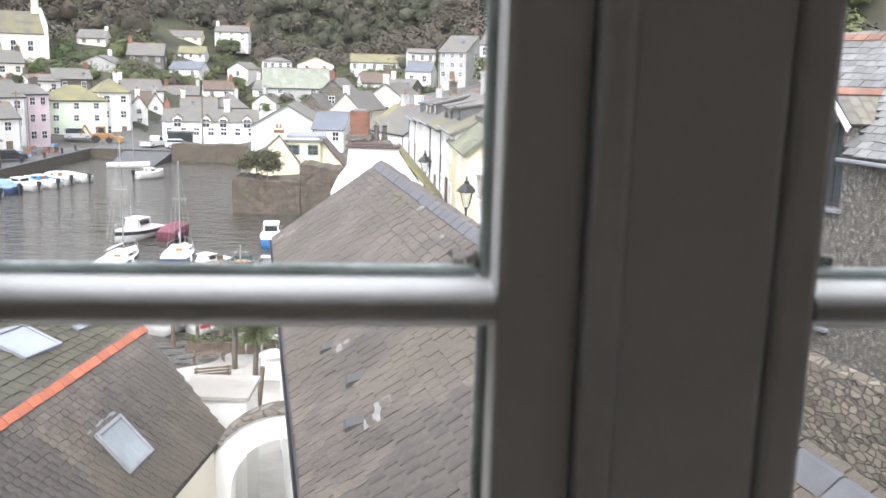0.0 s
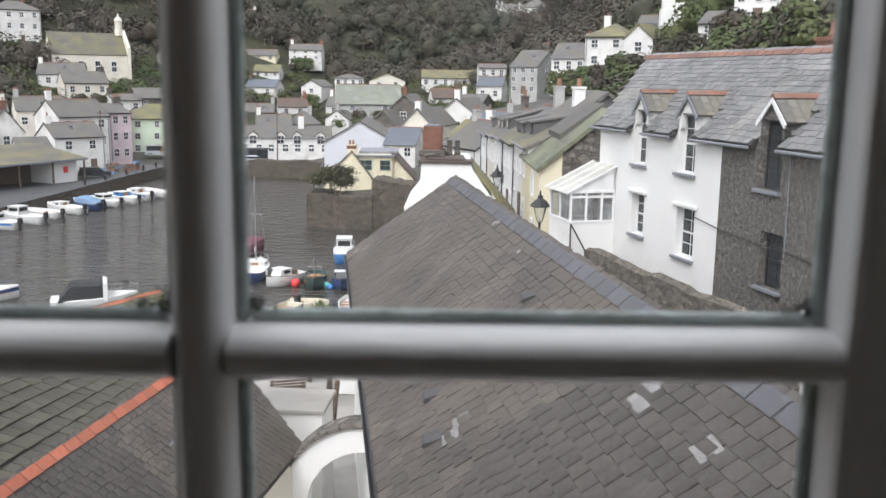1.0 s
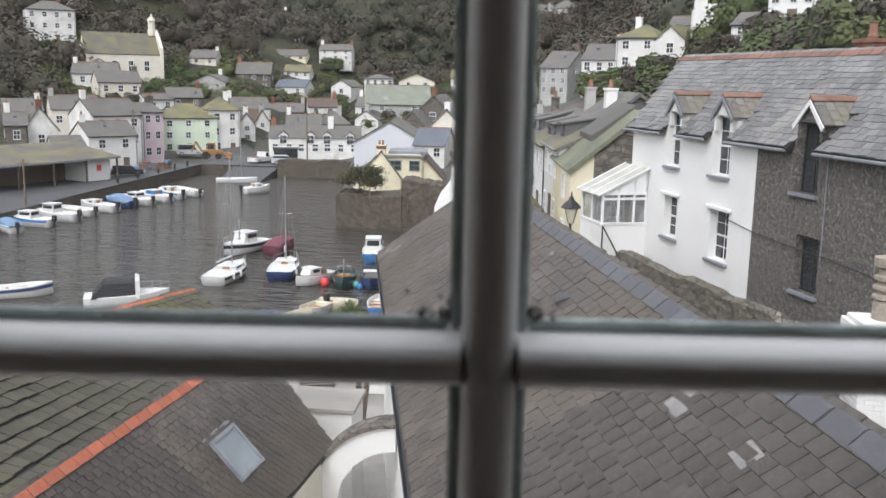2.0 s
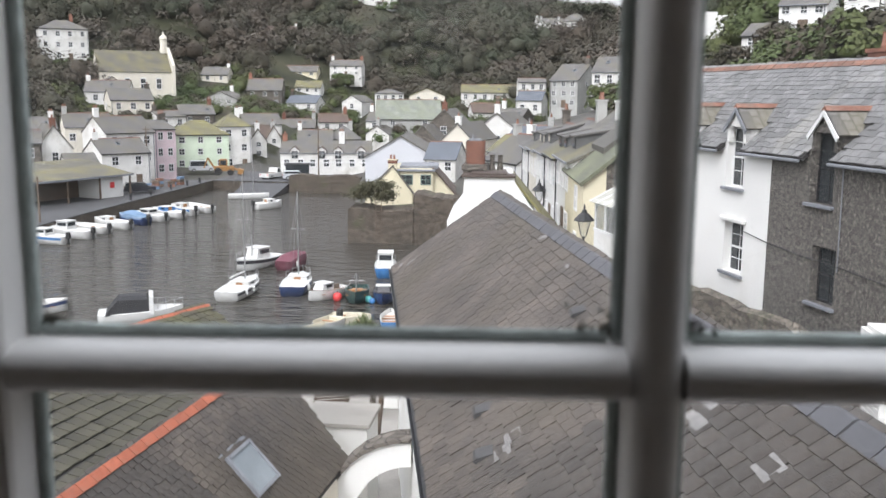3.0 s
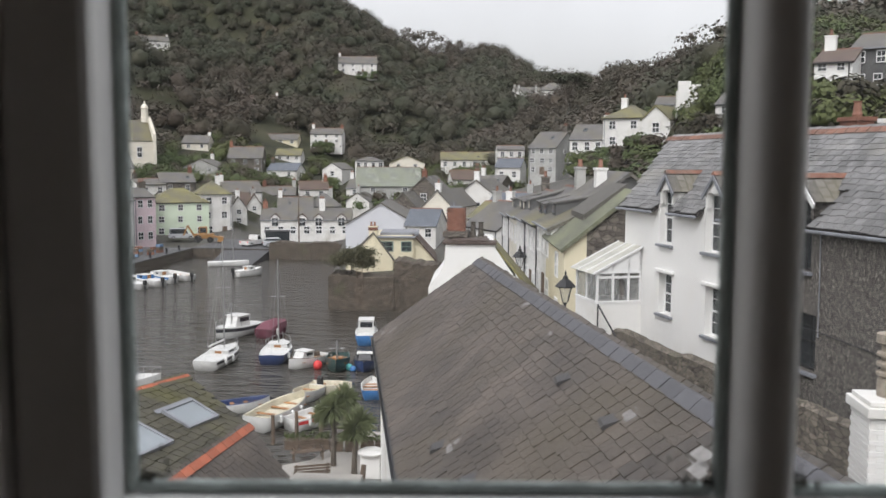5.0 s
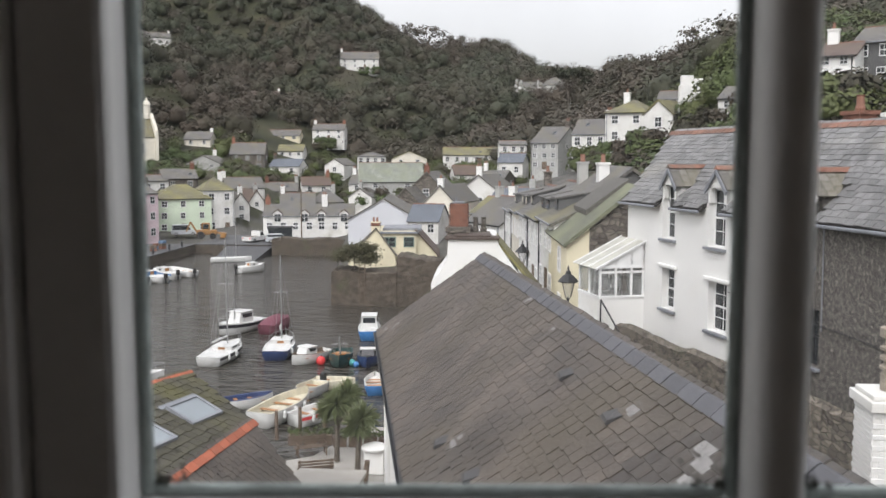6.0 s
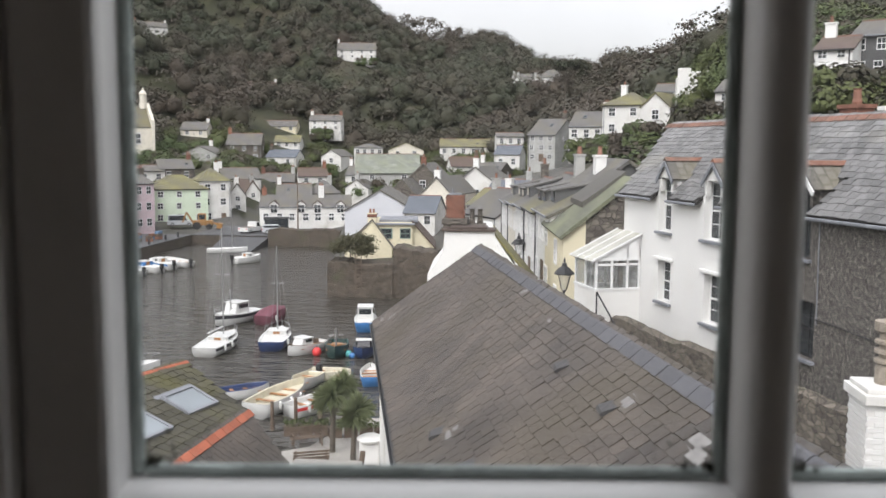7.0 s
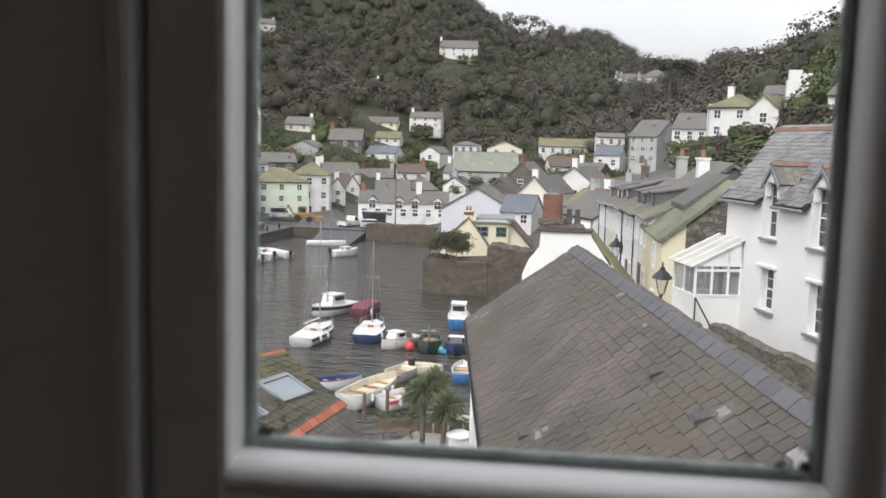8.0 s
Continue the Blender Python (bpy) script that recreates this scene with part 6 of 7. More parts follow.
def yard():
    w = thing("archway", Matrix.Identity(4), "white rendered garden arch between the two houses", "arch")
    profile = [(-5.75, -2.2), (-5.05, -2.2)]
    c, z = -3.45, 0.55
    for i in range(9):
        a = math.pi - math.pi / 2 * i / 8
        profile.append((c + 1.6 * math.cos(a), z + 1.6 * math.sin(a)))
    for i in range(9):
        a = math.pi / 2 + math.pi / 2 * i / 8
        profile.append((c + 2.3 * math.cos(a), z + 2.3 * math.sin(a)))
    part("arch", prism(bmesh.new(), profile, lambda p: (p[0], 22.9, p[1]), lambda p: (p[0], 23.5, p[1])), PAINT["white"], w)
    part("coping", prism(bmesh.new(), [(c + r * math.cos(math.pi / 2 + math.pi / 2 * i / 8), z + r * math.sin(math.pi / 2 + math.pi / 2 * i / 8)) for r, order in ((2.305, range(9)), (2.42, range(8, -1, -1))) for i in order], lambda p: (p[0], 22.8, p[1]), lambda p: (p[0], 23.6, p[1])), RUBBLE, w, "grey cement coping")
    s = thing("store_hut", Matrix.Identity(4), "low white flat-topped store in the yard", "hut")
    part("wall", boxes(((-7.3, 26.2, -2.2), (-5.3, 28.0, 1.9))), PAINT["white"], s)
    part("roof", boxes(((-7.4, 26.1, 1.9), (-5.2, 28.1, 2.05)), bevel=0.03), CONCRETE, s)
    p = thing("post", pose(-6.0, 30.5, -2.15), "leaning grey timber mooring post", "post")
    part("shaft", tube(bmesh.new(), (0, 0, 0), (0.35, 0.2, 3.6), 0.12, 0.10), TIMBER, p)
    for i, (x, y) in enumerate(((-11.6, 44.6), (-10.4, 44.9), (-9.2, 45.1), (-12.6, 43.8))):
        p = thing("post", pose(x, y, -2.15), "weathered timber post at the yard edge", "post", "posts at the yard edge")
        part("shaft", tube(bmesh.new(), (0, 0, 0), (0, 0, 1.5), 0.11, 0.09), TIMBER, p)
    for i in range(7):
        k = thing("planter", pose(-11.5 + i * 0.75, 43.2 + 0.1 * (i % 3), -2.15, 0, 0, 10), "grey timber planter with low plants", "planter", "planters along the yard")
        part("trough", boxes(((-0.33, -0.25, 0), (0.33, 0.25, 0.5)), bevel=0.02), TIMBER, k)
        bm = bmesh.new()
        rng = random.Random(i)
        for j in range(60):
            leaf(bm, Vector((rng.uniform(-0.35, 0.35), rng.uniform(-0.28, 0.28), 0.5 + rng.uniform(0, 0.3))), 0.09, rng)
        part("plants", bm, HEDGE, k)
    t = thing("white_pedestal", pose(-6.9, 39.6, -2.15), "white painted pedestal with round top in the yard", "pedestal")
    part("body", boxes(((-0.45, -0.35, 0), (0.45, 0.35, 1.1)), bevel=0.04), PAINT["white"], t)
    part("top", lathe(bmesh.new(), ((0.6, 1.1), (0.62, 1.18), (0.4, 1.3), (0.1, 1.34)), 14), PAINT["white"], t)


def leaf(bm, p, size, rng):
    n = Vector((rng.gauss(0, 1), rng.gauss(0, 1), rng.gauss(0.4, 1))).normalized()
    u = n.orthogonal().normalized() * size * rng.uniform(0.6, 1.3)
    v = n.cross(u).normalized() * size * rng.uniform(0.5, 1.0)
    bm.faces.new([bm.verts.new(p + q) for q in (-u, -v * 0.8, u, v)])


yard()


# ---- land, woods and gardens ----
BASE = {(x, y): rise_at(x, y) for x, y, z in PLOTS}
ground()
SITES = [(math.degrees(math.atan2(x, y)), math.hypot(x, y)) for x, y, z in PLOTS]


def screened(x, y, reach, spread):
    """Would something at this place stand right in front of a house, or inside one?"""
    b, r = math.degrees(math.atan2(x, y)), math.hypot(x, y)
    for hb, hr in SITES:
        side = math.radians(abs(b - hb)) * hr
        if (-12 < r - hr < 9 and side < spread * 0.75 + 3) or (0 < hr - r < reach and side < spread):
            return True
    return False


def foliage(name, crowns, materials, size, count, label, seed, category="woodland"):
    """Many crowns of small leaf clumps, each with its own material, as one mass."""
    rng = np.random.default_rng(seed)
    verts, faces, index = [], [], []
    total = 0
    for x, y, z, rx, rz, m, dense in crowns:
        n = int(count * dense)
        d = rng.normal(size=(n, 3))
        d /= np.linalg.norm(d, axis=1)[:, None]
        d[:, 2] = np.where(d[:, 2] < -0.35, -d[:, 2], d[:, 2])
        lumps = 1 + 0.28 * np.sin(d[:, :1] * 4.1 + x) * np.cos(d[:, 1:2] * 4.7 + y) + rng.uniform(-0.16, 0.08, (n, 1))
        p = d * lumps * np.array([rx, rx, rz]) + np.array([x, y, z])
        a = rng.normal(size=(n, 3)) * 0.45 + d * 1.2 + np.array([0, 0, 0.35])
        a /= np.linalg.norm(a, axis=1)[:, None]
        u = np.cross(a, rng.normal(size=(n, 3)))
        u /= np.linalg.norm(u, axis=1)[:, None]
        v = np.cross(a, u)
        s = size * rng.uniform(0.55, 1.25, (n, 1))
        t = size * rng.uniform(0.45, 1.0, (n, 1))
        quad = np.stack([p - u * s, p - v * t, p + u * s, p + v * t], axis=1).reshape(-1, 3)
        verts.append(quad)
        faces.append(np.arange(n * 4).reshape(-1, 4) + total)
        index += [m] * n
        total += n * 4
    # the close inner mass of each crown
    ico = bmesh.new()
    bmesh.ops.create_icosphere(ico, subdivisions=1, radius=1.0)
    unit = np.array([v.co[:] for v in ico.verts])
    tris = np.array([[v.index for v in f.verts] for f in ico.faces])
    ico.free()
    tri_faces = []
    for x, y, z, rx, rz, m, dense in crowns:
        if dense < 1:
            continue
        k = 0.70 + 0.2 * np.sin(unit[:, :1] * 4.1 + x) * np.cos(unit[:, 1:2] * 4.7 + y) + rng.uniform(-0.07, 0.07, (len(unit), 1))
        verts.append(unit * k * np.array([rx, rx, rz]) + np.array([x, y, z]))
        tri_faces += (tris + total).tolist()
        index += [m] * len(tris)
        total += len(unit)
    faces = np.concatenate(faces).tolist() + tri_faces
    me = bpy.data.meshes.new(name)
    me.from_pydata(np.concatenate(verts).tolist(), [], faces)
    for m in materials:
        me.materials.append(m)
    me.polygons.foreach_set("material_index", index)
    me.polygons.foreach_set("use_smooth", [True] * len(me.polygons))
    return tagged(new(name, me), label, category, "", "stuff")


def woods():
    """Trees of the steep hillsides."""
    rng = random.Random(21)
    crowns, bare = [], []
    for i in range(6800):
        b = rng.uniform(-34, 24)
        r = math.sqrt(rng.uniform(150 ** 2, 560 ** 2))
        x, y = r * math.sin(radians(b)), r * math.cos(radians(b))
        z = ground_z(x, y)
        if rise_at(x, y) < 4 or r > 520 and b < 5:
            continue
        if screened(x, y, 28 if r < 290 else 20, 7):
            continue
        k = rng.uniform(1.8, 4.6)
        patch = noise.noise(Vector((x * 0.013, y * 0.013, 4)))
        m = 0 if patch < -0.05 else 1
        if rng.random() < 0.30:
            m = 2
        crowns.append((x, y, z + k * 0.75, k, k * rng.uniform(0.75, 1.15), m, 0.55 if m == 2 else 1.0))
    foliage("woodland", crowns, (WOOD_A, WOOD_B, WOOD_C), 0.40, 190, "dense mixed woodland on the steep hillsides, green and autumn brown", 2)


def gardens():
    rng = random.Random(8)
    crowns = []
    for i in range(5200):
        b = rng.uniform(-30, 22)
        r = math.sqrt(rng.uniform(62 ** 2, 270 ** 2))
        x, y = r * math.sin(radians(b)), r * math.cos(radians(b))
        if basin(x, y) > -3 or (b < 3.5 and r < 178) or (b < 6.0 and r < 85):
            continue
        if screened(x, y, 6, 3.5):
            continue
        k = rng.uniform(0.9, 2.3)
        crowns.append((x, y, ground_z(x, y) + k * 0.45, k * 1.2, k, 0 if rng.random() < 0.68 else 1, 1.0))
    for i in range(3600):
        b = rng.uniform(5.0, 24)
        r = math.sqrt(rng.uniform(44 ** 2, 160 ** 2))
        x, y = r * math.sin(radians(b)), r * math.cos(radians(b))
        if screened(x, y, 4, 2.5):
            continue
        k = rng.uniform(0.8, 1.9)
        crowns.append((x, y, ground_z(x, y) + k * 0.4, k * 1.25, k, 0 if rng.random() < 0.72 else 1, 1.0))
    for i in range(230):
        b, r = rng.uniform(4.6, 9.5), rng.uniform(60, 84)
        x, y = r * math.sin(radians(b)), r * math.cos(radians(b))
        k = rng.uniform(0.8, 1.7)
        crowns.append((x, y, max(ground_z(x, y), 6.6 + (r - 60) * 0.12 + (b - 4.6) * 0.25) + k * 0.4, k * 1.2, k, 0 if rng.random() < 0.6 else 1, 1.0))
    for i in range(420):
        b, r = rng.uniform(11, 22), rng.uniform(52, 96)
        x, y = r * math.sin(radians(b)), r * math.cos(radians(b))
        if screened(x, y, 0, -2.0):
            continue
        k = rng.uniform(0.7, 1.5)
        crowns.append((x, y, ground_z(x, y) + k * 0.4, k * 1.25, k, 0 if rng.random() < 0.6 else 1, 1.0))
    for x, y, z, w, yaw in HOUSES:
        if y < 165 and not (x > 8 and y > 65) or z < 2.5:
            continue
        for i in range(7):
            u, v = rng.uniform(-0.6, 0.6) * w, -rng.uniform(1.4, 3.6)
            q = pose(x, y, 0, 0, 0, yaw) @ Vector((u, v, 0))
            k = rng.uniform(0.7, 1.25)
            crowns.append((q.x, q.y, z - 0.9 + k * 0.3, k * 1.35, k, 0 if rng.random() < 0.5 else 1, 1.0))
            crowns.append((q.x, q.y - 1.2, z - 2.2, k * 1.6, k * 1.3, 0 if rng.random() < 0.5 else 1, 1.0))
    foliage("shrubs", crowns, (HEDGE, WOOD_B), 0.22, 230, "garden shrubs and hedges between the hillside houses", 5, "shrubs")


woods()
gardens()


def tree(at, height, spread, label, material, kind=0, leaves=900, size=0.22):
    """A tapered trunk with limbs and a crown of leaf clumps round the limb ends."""
    e = thing("tree", pose(*at), label, "tree")
    rng = random.Random(at[0])
    wood, crown = bmesh.new(), bmesh.new()
    tube(wood, (0, 0, -0.5), (0.1, 0, height * 0.5), height * 0.035, height * 0.022)
    for i in range(9):
        a, z = i * 2.4, height * rng.uniform(0.45, 0.95)
        tip = Vector((math.cos(a) * spread * rng.uniform(0.5, 1), math.sin(a) * spread * rng.uniform(0.5, 1), z if not kind else height * rng.uniform(0.85, 1)))
        tube(wood, (0.1, 0, height * rng.uniform(0.3, 0.5)), tip, height * 0.012, height * 0.005, 5)
        for j in range(leaves // 9):
            d = Vector((rng.gauss(0, 1), rng.gauss(0, 1), rng.gauss(0, 0.6 if not kind else 0.35)))
            leaf(crown, tip + d * spread * 0.24, size, rng)
    part("trunk", wood, BARK, e)
    part("crown", crown, material, e)


tree((13.2, 320, ground_z(13.2, 320) - 1), 13.5, 5.0, "flat-topped pine on the skyline", WOOD_A, 1, 900, 0.6)
tree((20.5, 330, ground_z(20.5, 330) - 1), 10, 2.2, "narrow dark conifer on the skyline", WOOD_A, 0, 700, 0.6)
tree((-18.4, 94.6, 0.0), 2.5, 2.0, "rounded bush on the harbour wall", BUSH, 0, 7200, 0.11)
for i, (x, y, h) in enumerate(((-52, 470, 15), (-44, 474, 14), (-60, 468, 13), (-37, 470, 12), (36, 285, 11), (44, 262, 12), (50, 240, 10), (31, 300, 10))):
    tree((x, y, ground_z(x, y) - 1), h, h * 0.36, "bare grey-brown tree on the ridge", WOOD_C, 0, 500, 0.5)


# ---- boats ----
def hull_rings(L, B, H, stern=0.82, k=11):
    """Half-breadths and heights along a hull, stern to bow."""
    out = []
    for i in range(k):
        s = i / (k - 1)
        half = B / 2 * (stern + (1 - stern) * math.sin(min(s / 0.45, 1) * math.pi / 2)) * (1 - max(0, (s - 0.45) / 0.55) ** 2.3)
        out.append((-L / 2 + L * s, max(half, 0.02), H * (1 + 0.32 * s * s)))
    return out


def boat(label, x, y, yaw, L, B, H, hull, deck, z=None, cabin=None, mast=0.0, cover=None, outboard=False, open_boat=False, stripe=None, canopy=None, rails=False, fenders=0, engine_box=False, boom=False, lean=0.0):
    e = thing("boat", pose(x, y, WATER if z is None else z, 0, lean, yaw), label, "boat", "boats in the harbour")
    L, B = L * 0.84, B * 0.92
    rings = hull_rings(L, B, H)
    draft = -0.25
    bm = bmesh.new()
    loops = []
    for s, w, h in rings:
        keel = draft if s < L * 0.3 else draft + (s - L * 0.3) / (L * 0.2) * (h * 0.5 - draft) * 0.6
        half = [(w, h), (w * 0.97, h * 0.55), (w * 0.84, h * 0.1), (w * 0.45, keel * 0.8), (0.0, keel)]
        loops.append([bm.verts.new((a, s, b)) for a, b in half] + [bm.verts.new((-a, s, b)) for a, b in half[-2::-1]])
    for p, q in zip(loops, loops[1:]):
        for i in range(len(p) - 1):
            bm.faces.new((p[i], p[i + 1], q[i + 1], q[i]))
    bm.faces.new(loops[0])
    part("hull", bm, hull, e, "", True)
    low = 0.45 if open_boat else 0.06
    d = bmesh.new()
    rows = []
    for s, w, h in rings:
        rows.append([d.verts.new((a, s, b)) for a, b in ((w, h), (w * 0.93, h + 0.04), (w * 0.86, h), (w * 0.8, h - low * H), (0.0, h - low * H + (0 if open_boat else 0.08)), (-w * 0.8, h - low * H), (-w * 0.86, h), (-w * 0.93, h + 0.04), (-w, h))])
    for p, q in zip(rows, rows[1:]):
        for i in range(8):
            d.faces.new((p[i], p[i + 1], q[i + 1], q[i]))
    part("deck", d, deck, e)
    if open_boat:
        for s in (-0.22, 0.05, 0.26):
            part("thwart", boxes(((-B * 0.4, L * s - 0.13, H * 0.72), (B * 0.4, L * s + 0.13, H * 0.78)), bevel=0.01), VARNISH if s else BOAT_WHITE, e, "plank seat")
    if stripe:
        st = bmesh.new()
        for side in (-1, 1):
            for (s, w, h), (s2, w2, h2) in zip(rings, rings[1:]):
                v = [st.verts.new(c) for c in ((side * (w + 0.015), s, h * 0.9), (side * (w2 + 0.015), s2, h2 * 0.9), (side * (w2 * 0.985 + 0.015), s2, h2 * 0.62), (side * (w * 0.985 + 0.015), s, h * 0.62))]
                st.faces.new(v)
        part("stripe", st, stripe, e)
    if cabin:
        y0, y1, ch, material = cabin
        c = bmesh.new()
        w0, w1 = B * 0.36, B * 0.28
        prism(c, ((-w0, y0 * L, H - 0.05), (w0, y0 * L, H - 0.05), (w0 * 0.9, y0 * L, H + ch), (-w0 * 0.9, y0 * L, H + ch)), lambda p: p, lambda p: (p[0] * w1 / w0, y1 * L + (0 if p[2] < H else -0.25), p[2] + 0.1 * (p[2] < H)))
        k = part("cabin", c, material, e)
        part("cabin_top", boxes(((-w0 * 0.98, y0 * L - 0.08, H + ch), (w0 * 0.98, y1 * L - 0.2, H + ch + 0.06)), bevel=0.02), BOAT_WHITE, k)
        if ch > 0.5:
            part("cabin_window", boxes(((-w0 * 0.95, y0 * L + 0.12, H + ch * 0.5), (w0 * 0.95, y1 * L - 0.45, H + ch * 0.85))), WINDOW_GLASS, k)
            part("windscreen", boxes(((-w0 * 0.75, y0 * L - 0.02, H + ch * 0.45), (w0 * 0.75, y0 * L + 0.02, H + ch * 0.88))), WINDOW_GLASS, k)
        else:
            part("companionway", boxes(((-0.26, y0 * L - 0.04, H - 0.35), (0.26, y0 * L + 0.01, H + ch * 0.95)), bevel=0.01), VARNISH, k, "varnished hatch boards")
            part("cabin_window", boxes(((-w0 * 0.97, y0 * L + 0.4, H + ch * 0.4), (w0 * 0.97, (y0 + y1) / 2 * L, H + ch * 0.75))), WINDOW_GLASS, k)
    if mast:
        m = part("mast", tube(bmesh.new(), (0, L * 0.12, H), (0, L * 0.12, H + mast), 0.06, 0.04), METAL, e)
        part("spreader", tube(bmesh.new(), (-0.6, L * 0.12, H + mast * 0.58), (0.6, L * 0.12, H + mast * 0.58), 0.02), METAL, m)
        part("shroud", tube(tube(tube(tube(bmesh.new(), (-B * 0.45, L * 0.1, H), (0, L * 0.12, H + mast), 0.008, None, 4), (B * 0.45, L * 0.1, H), (0, L * 0.12, H + mast), 0.008, None, 4), (0, L * 0.49, H * 1.3), (0, L * 0.12, H + mast), 0.008, None, 4), (0, -L * 0.48, H), (0, L * 0.12, H + mast), 0.008, None, 4), METAL, m)
        if boom:
            part("boom", tube(bmesh.new(), (0, L * 0.1, H + 0.9), (0, -L * 0.36, H + 0.95), 0.07), BOAT_WHITE, m)
    if cover:
        c = bmesh.new()
        rows = []
        for i, (s, w, h) in enumerate(rings):
            top = h + (0.75 * math.sin(math.pi * min(1, i / 9)) + 0.12) * H * 0.9
            rows.append([c.verts.new((a, s, b)) for a, b in ((w * 1.03, h * 0.8), (w * 0.9, h + (top - h) * 0.5), (w * 0.12, top), (-w * 0.12, top), (-w * 0.9, h + (top - h) * 0.5), (-w * 1.03, h * 0.8))])
        for p, q in zip(rows, rows[1:]):
            for i in range(5):
                c.faces.new((p[i], p[i + 1], q[i + 1], q[i]))
        c.faces.new(rows[0])
        part("cover", c, cover, e, "tied fabric boat cover")
    if canopy:
        c = prism(bmesh.new(), ((-B * 0.46, H * 0.9), (B * 0.46, H * 0.9), (B * 0.40, H + 1.05), (B * 0.2, H + 1.25), (-B * 0.2, H + 1.25), (-B * 0.40, H + 1.05)), lambda p: (p[0], -L * 0.42 + 0.75 * (p[1] - H * 0.9), p[1] - 0.12 * (p[1] > H)), lambda p: (p[0] * 0.95, L * 0.12 - 0.2 * (p[1] - H * 0.9), p[1] - 0.15 * (p[1] > H)))
        part("canopy", c, canopy, e, "black canvas canopy")
        part("arch", prism(bmesh.new(), ((-B * 0.5, H * 0.9), (-B * 0.42, H + 1.1), (-B * 0.2, H + 1.32), (B * 0.2, H + 1.32), (B * 0.42, H + 1.1), (B * 0.5, H * 0.9), (B * 0.46, H * 0.9), (B * 0.38, H + 1.0), (B * 0.18, H + 1.2), (-B * 0.18, H + 1.2), (-B * 0.38, H + 1.0), (-B * 0.46, H * 0.9)), lambda p: (p[0], L * 0.1, p[1]), lambda p: (p[0], L * 0.15, p[1] - 0.1)), BOAT_WHITE, e, "white moulded arch")
    if outboard:
        o = part("outboard", boxes(((-0.17, -L / 2 - 0.5, H * 0.75), (0.17, -L / 2 - 0.08, H + 0.42)), bevel=0.06), RUBBER, e, "black outboard engine")
        part("outboard_leg", boxes(((-0.07, -L / 2 - 0.38, -0.4), (0.07, -L / 2 - 0.18, H * 0.75))), RUBBER, o)
    if engine_box:
        part("engine_box", boxes(((-0.4, -L * 0.16, H * 0.5), (0.4, L * 0.02, H * 1.02)), bevel=0.03), VARNISH, e)
    if rails:
        r = bmesh.new()
        for side in (-1, 1):
            for s, w, h in rings[6:]:
                tube(r, (side * w * 0.92, s, h), (side * w * 0.92, s, h + 0.5), 0.016, None, 5)
            for (s, w, h), (s2, w2, h2) in zip(rings[6:], rings[7:]):
                tube(r, (side * w * 0.92, s, h + 0.5), (side * w2 * 0.92, s2, h2 + 0.5), 0.016, None, 5)
        part("pulpit_rail", r, METAL, e)
    for i in range(fenders):
        s, w, h = rings[2 + 2 * i]
        part("fender", lathe(bmesh.new(), ((0.05, 0), (0.11, 0.1), (0.11, 0.4), (0.05, 0.5)), 8, (w + 0.1, s, h * 0.4)), BOAT_WHITE, e)
    return e


boat("white sailing yacht with dark stripe moored in the harbour", -23.4, 67.6, -4, 7.2, 2.5, 0.72, BOAT_WHITE, BOAT_WHITE, cabin=(-0.08, 0.28, 0.26, BOAT_WHITE), mast=8.6, stripe=DARK_STRIPE, rails=True, fenders=2, boom=True)
boat("navy-hulled sailing boat with varnished hatch", -19.5, 69.6, 5, 6.2, 2.5, 0.75, BOAT_NAVY, BOAT_WHITE, cabin=(0.0, 0.3, 0.3, BOAT_WHITE), mast=7.0, rails=True, fenders=1)
boat("white motor cruiser with wheelhouse and tall aerial", -25.6, 78.3, 160, 6.8, 2.5, 0.85, BOAT_WHITE, BOAT_WHITE, cabin=(-0.16, 0.14, 0.95, BOAT_WHITE), mast=2.2, stripe=DARK_STRIPE, rails=True, fenders=2)
boat("small boat under a maroon fabric cover", -22.4, 79, -12, 5.0, 2.1, 0.8, BOAT_RED, BOAT_RED, cover=BOAT_RED, fenders=1)
boat("blue and white day boat with small wheelhouse", -13.7, 77.2, 8, 5.4, 2.1, 0.85, BOAT_BLUE, BOAT_WHITE, cabin=(-0.2, 0.22, 1.05, BOAT_WHITE), rails=True)
boat("grey-white cuddy boat moored bow out", -16.5, 67.2, 150, 4.8, 1.9, 0.65, BOAT_WHITE, TIMBER, cabin=(-0.02, 0.26, 0.55, BOAT_WHITE), open_boat=True, fenders=1)
boat("dark green open fishing boat with engine box", -14.1, 66.8, 188, 4.8, 2.0, 0.75, BOAT_GREEN, BOAT_GREEN, open_boat=True, engine_box=True, mast=1.4)
boat("navy blue working boat beside the wall", -12.0, 66.9, 186, 4.4, 1.9, 0.65, BOAT_NAVY, DARK_STRIPE, cabin=(-0.05, 0.2, 0.5, DARK_STRIPE))
boat("white open motor boat at the harbour head", -37.2, 119.4, -40, 5.0, 2.0, 0.8, BOAT_WHITE, BOAT_WHITE, cabin=(-0.1, 0.22, 0.45, BOAT_WHITE), outboard=True)
boat("slim white sailing dinghy with tall mast", -43.6, 130.5, -78, 7.0, 1.8, 0.6, BOAT_WHITE, BOAT_WHITE, mast=8.5)
boat("white open dinghy with grey inside", -35.6, 59.3, -62, 5.0, 1.9, 0.7, BOAT_WHITE, BOAT_WHITE, open_boat=True, outboard=False, stripe=BOAT_NAVY)
boat("white sports cruiser with black canvas canopy", -27.4, 58.4, -66, 6.6, 2.5, 0.72, BOAT_WHITE, BOAT_WHITE, canopy=COVER_BLACK, rails=True)
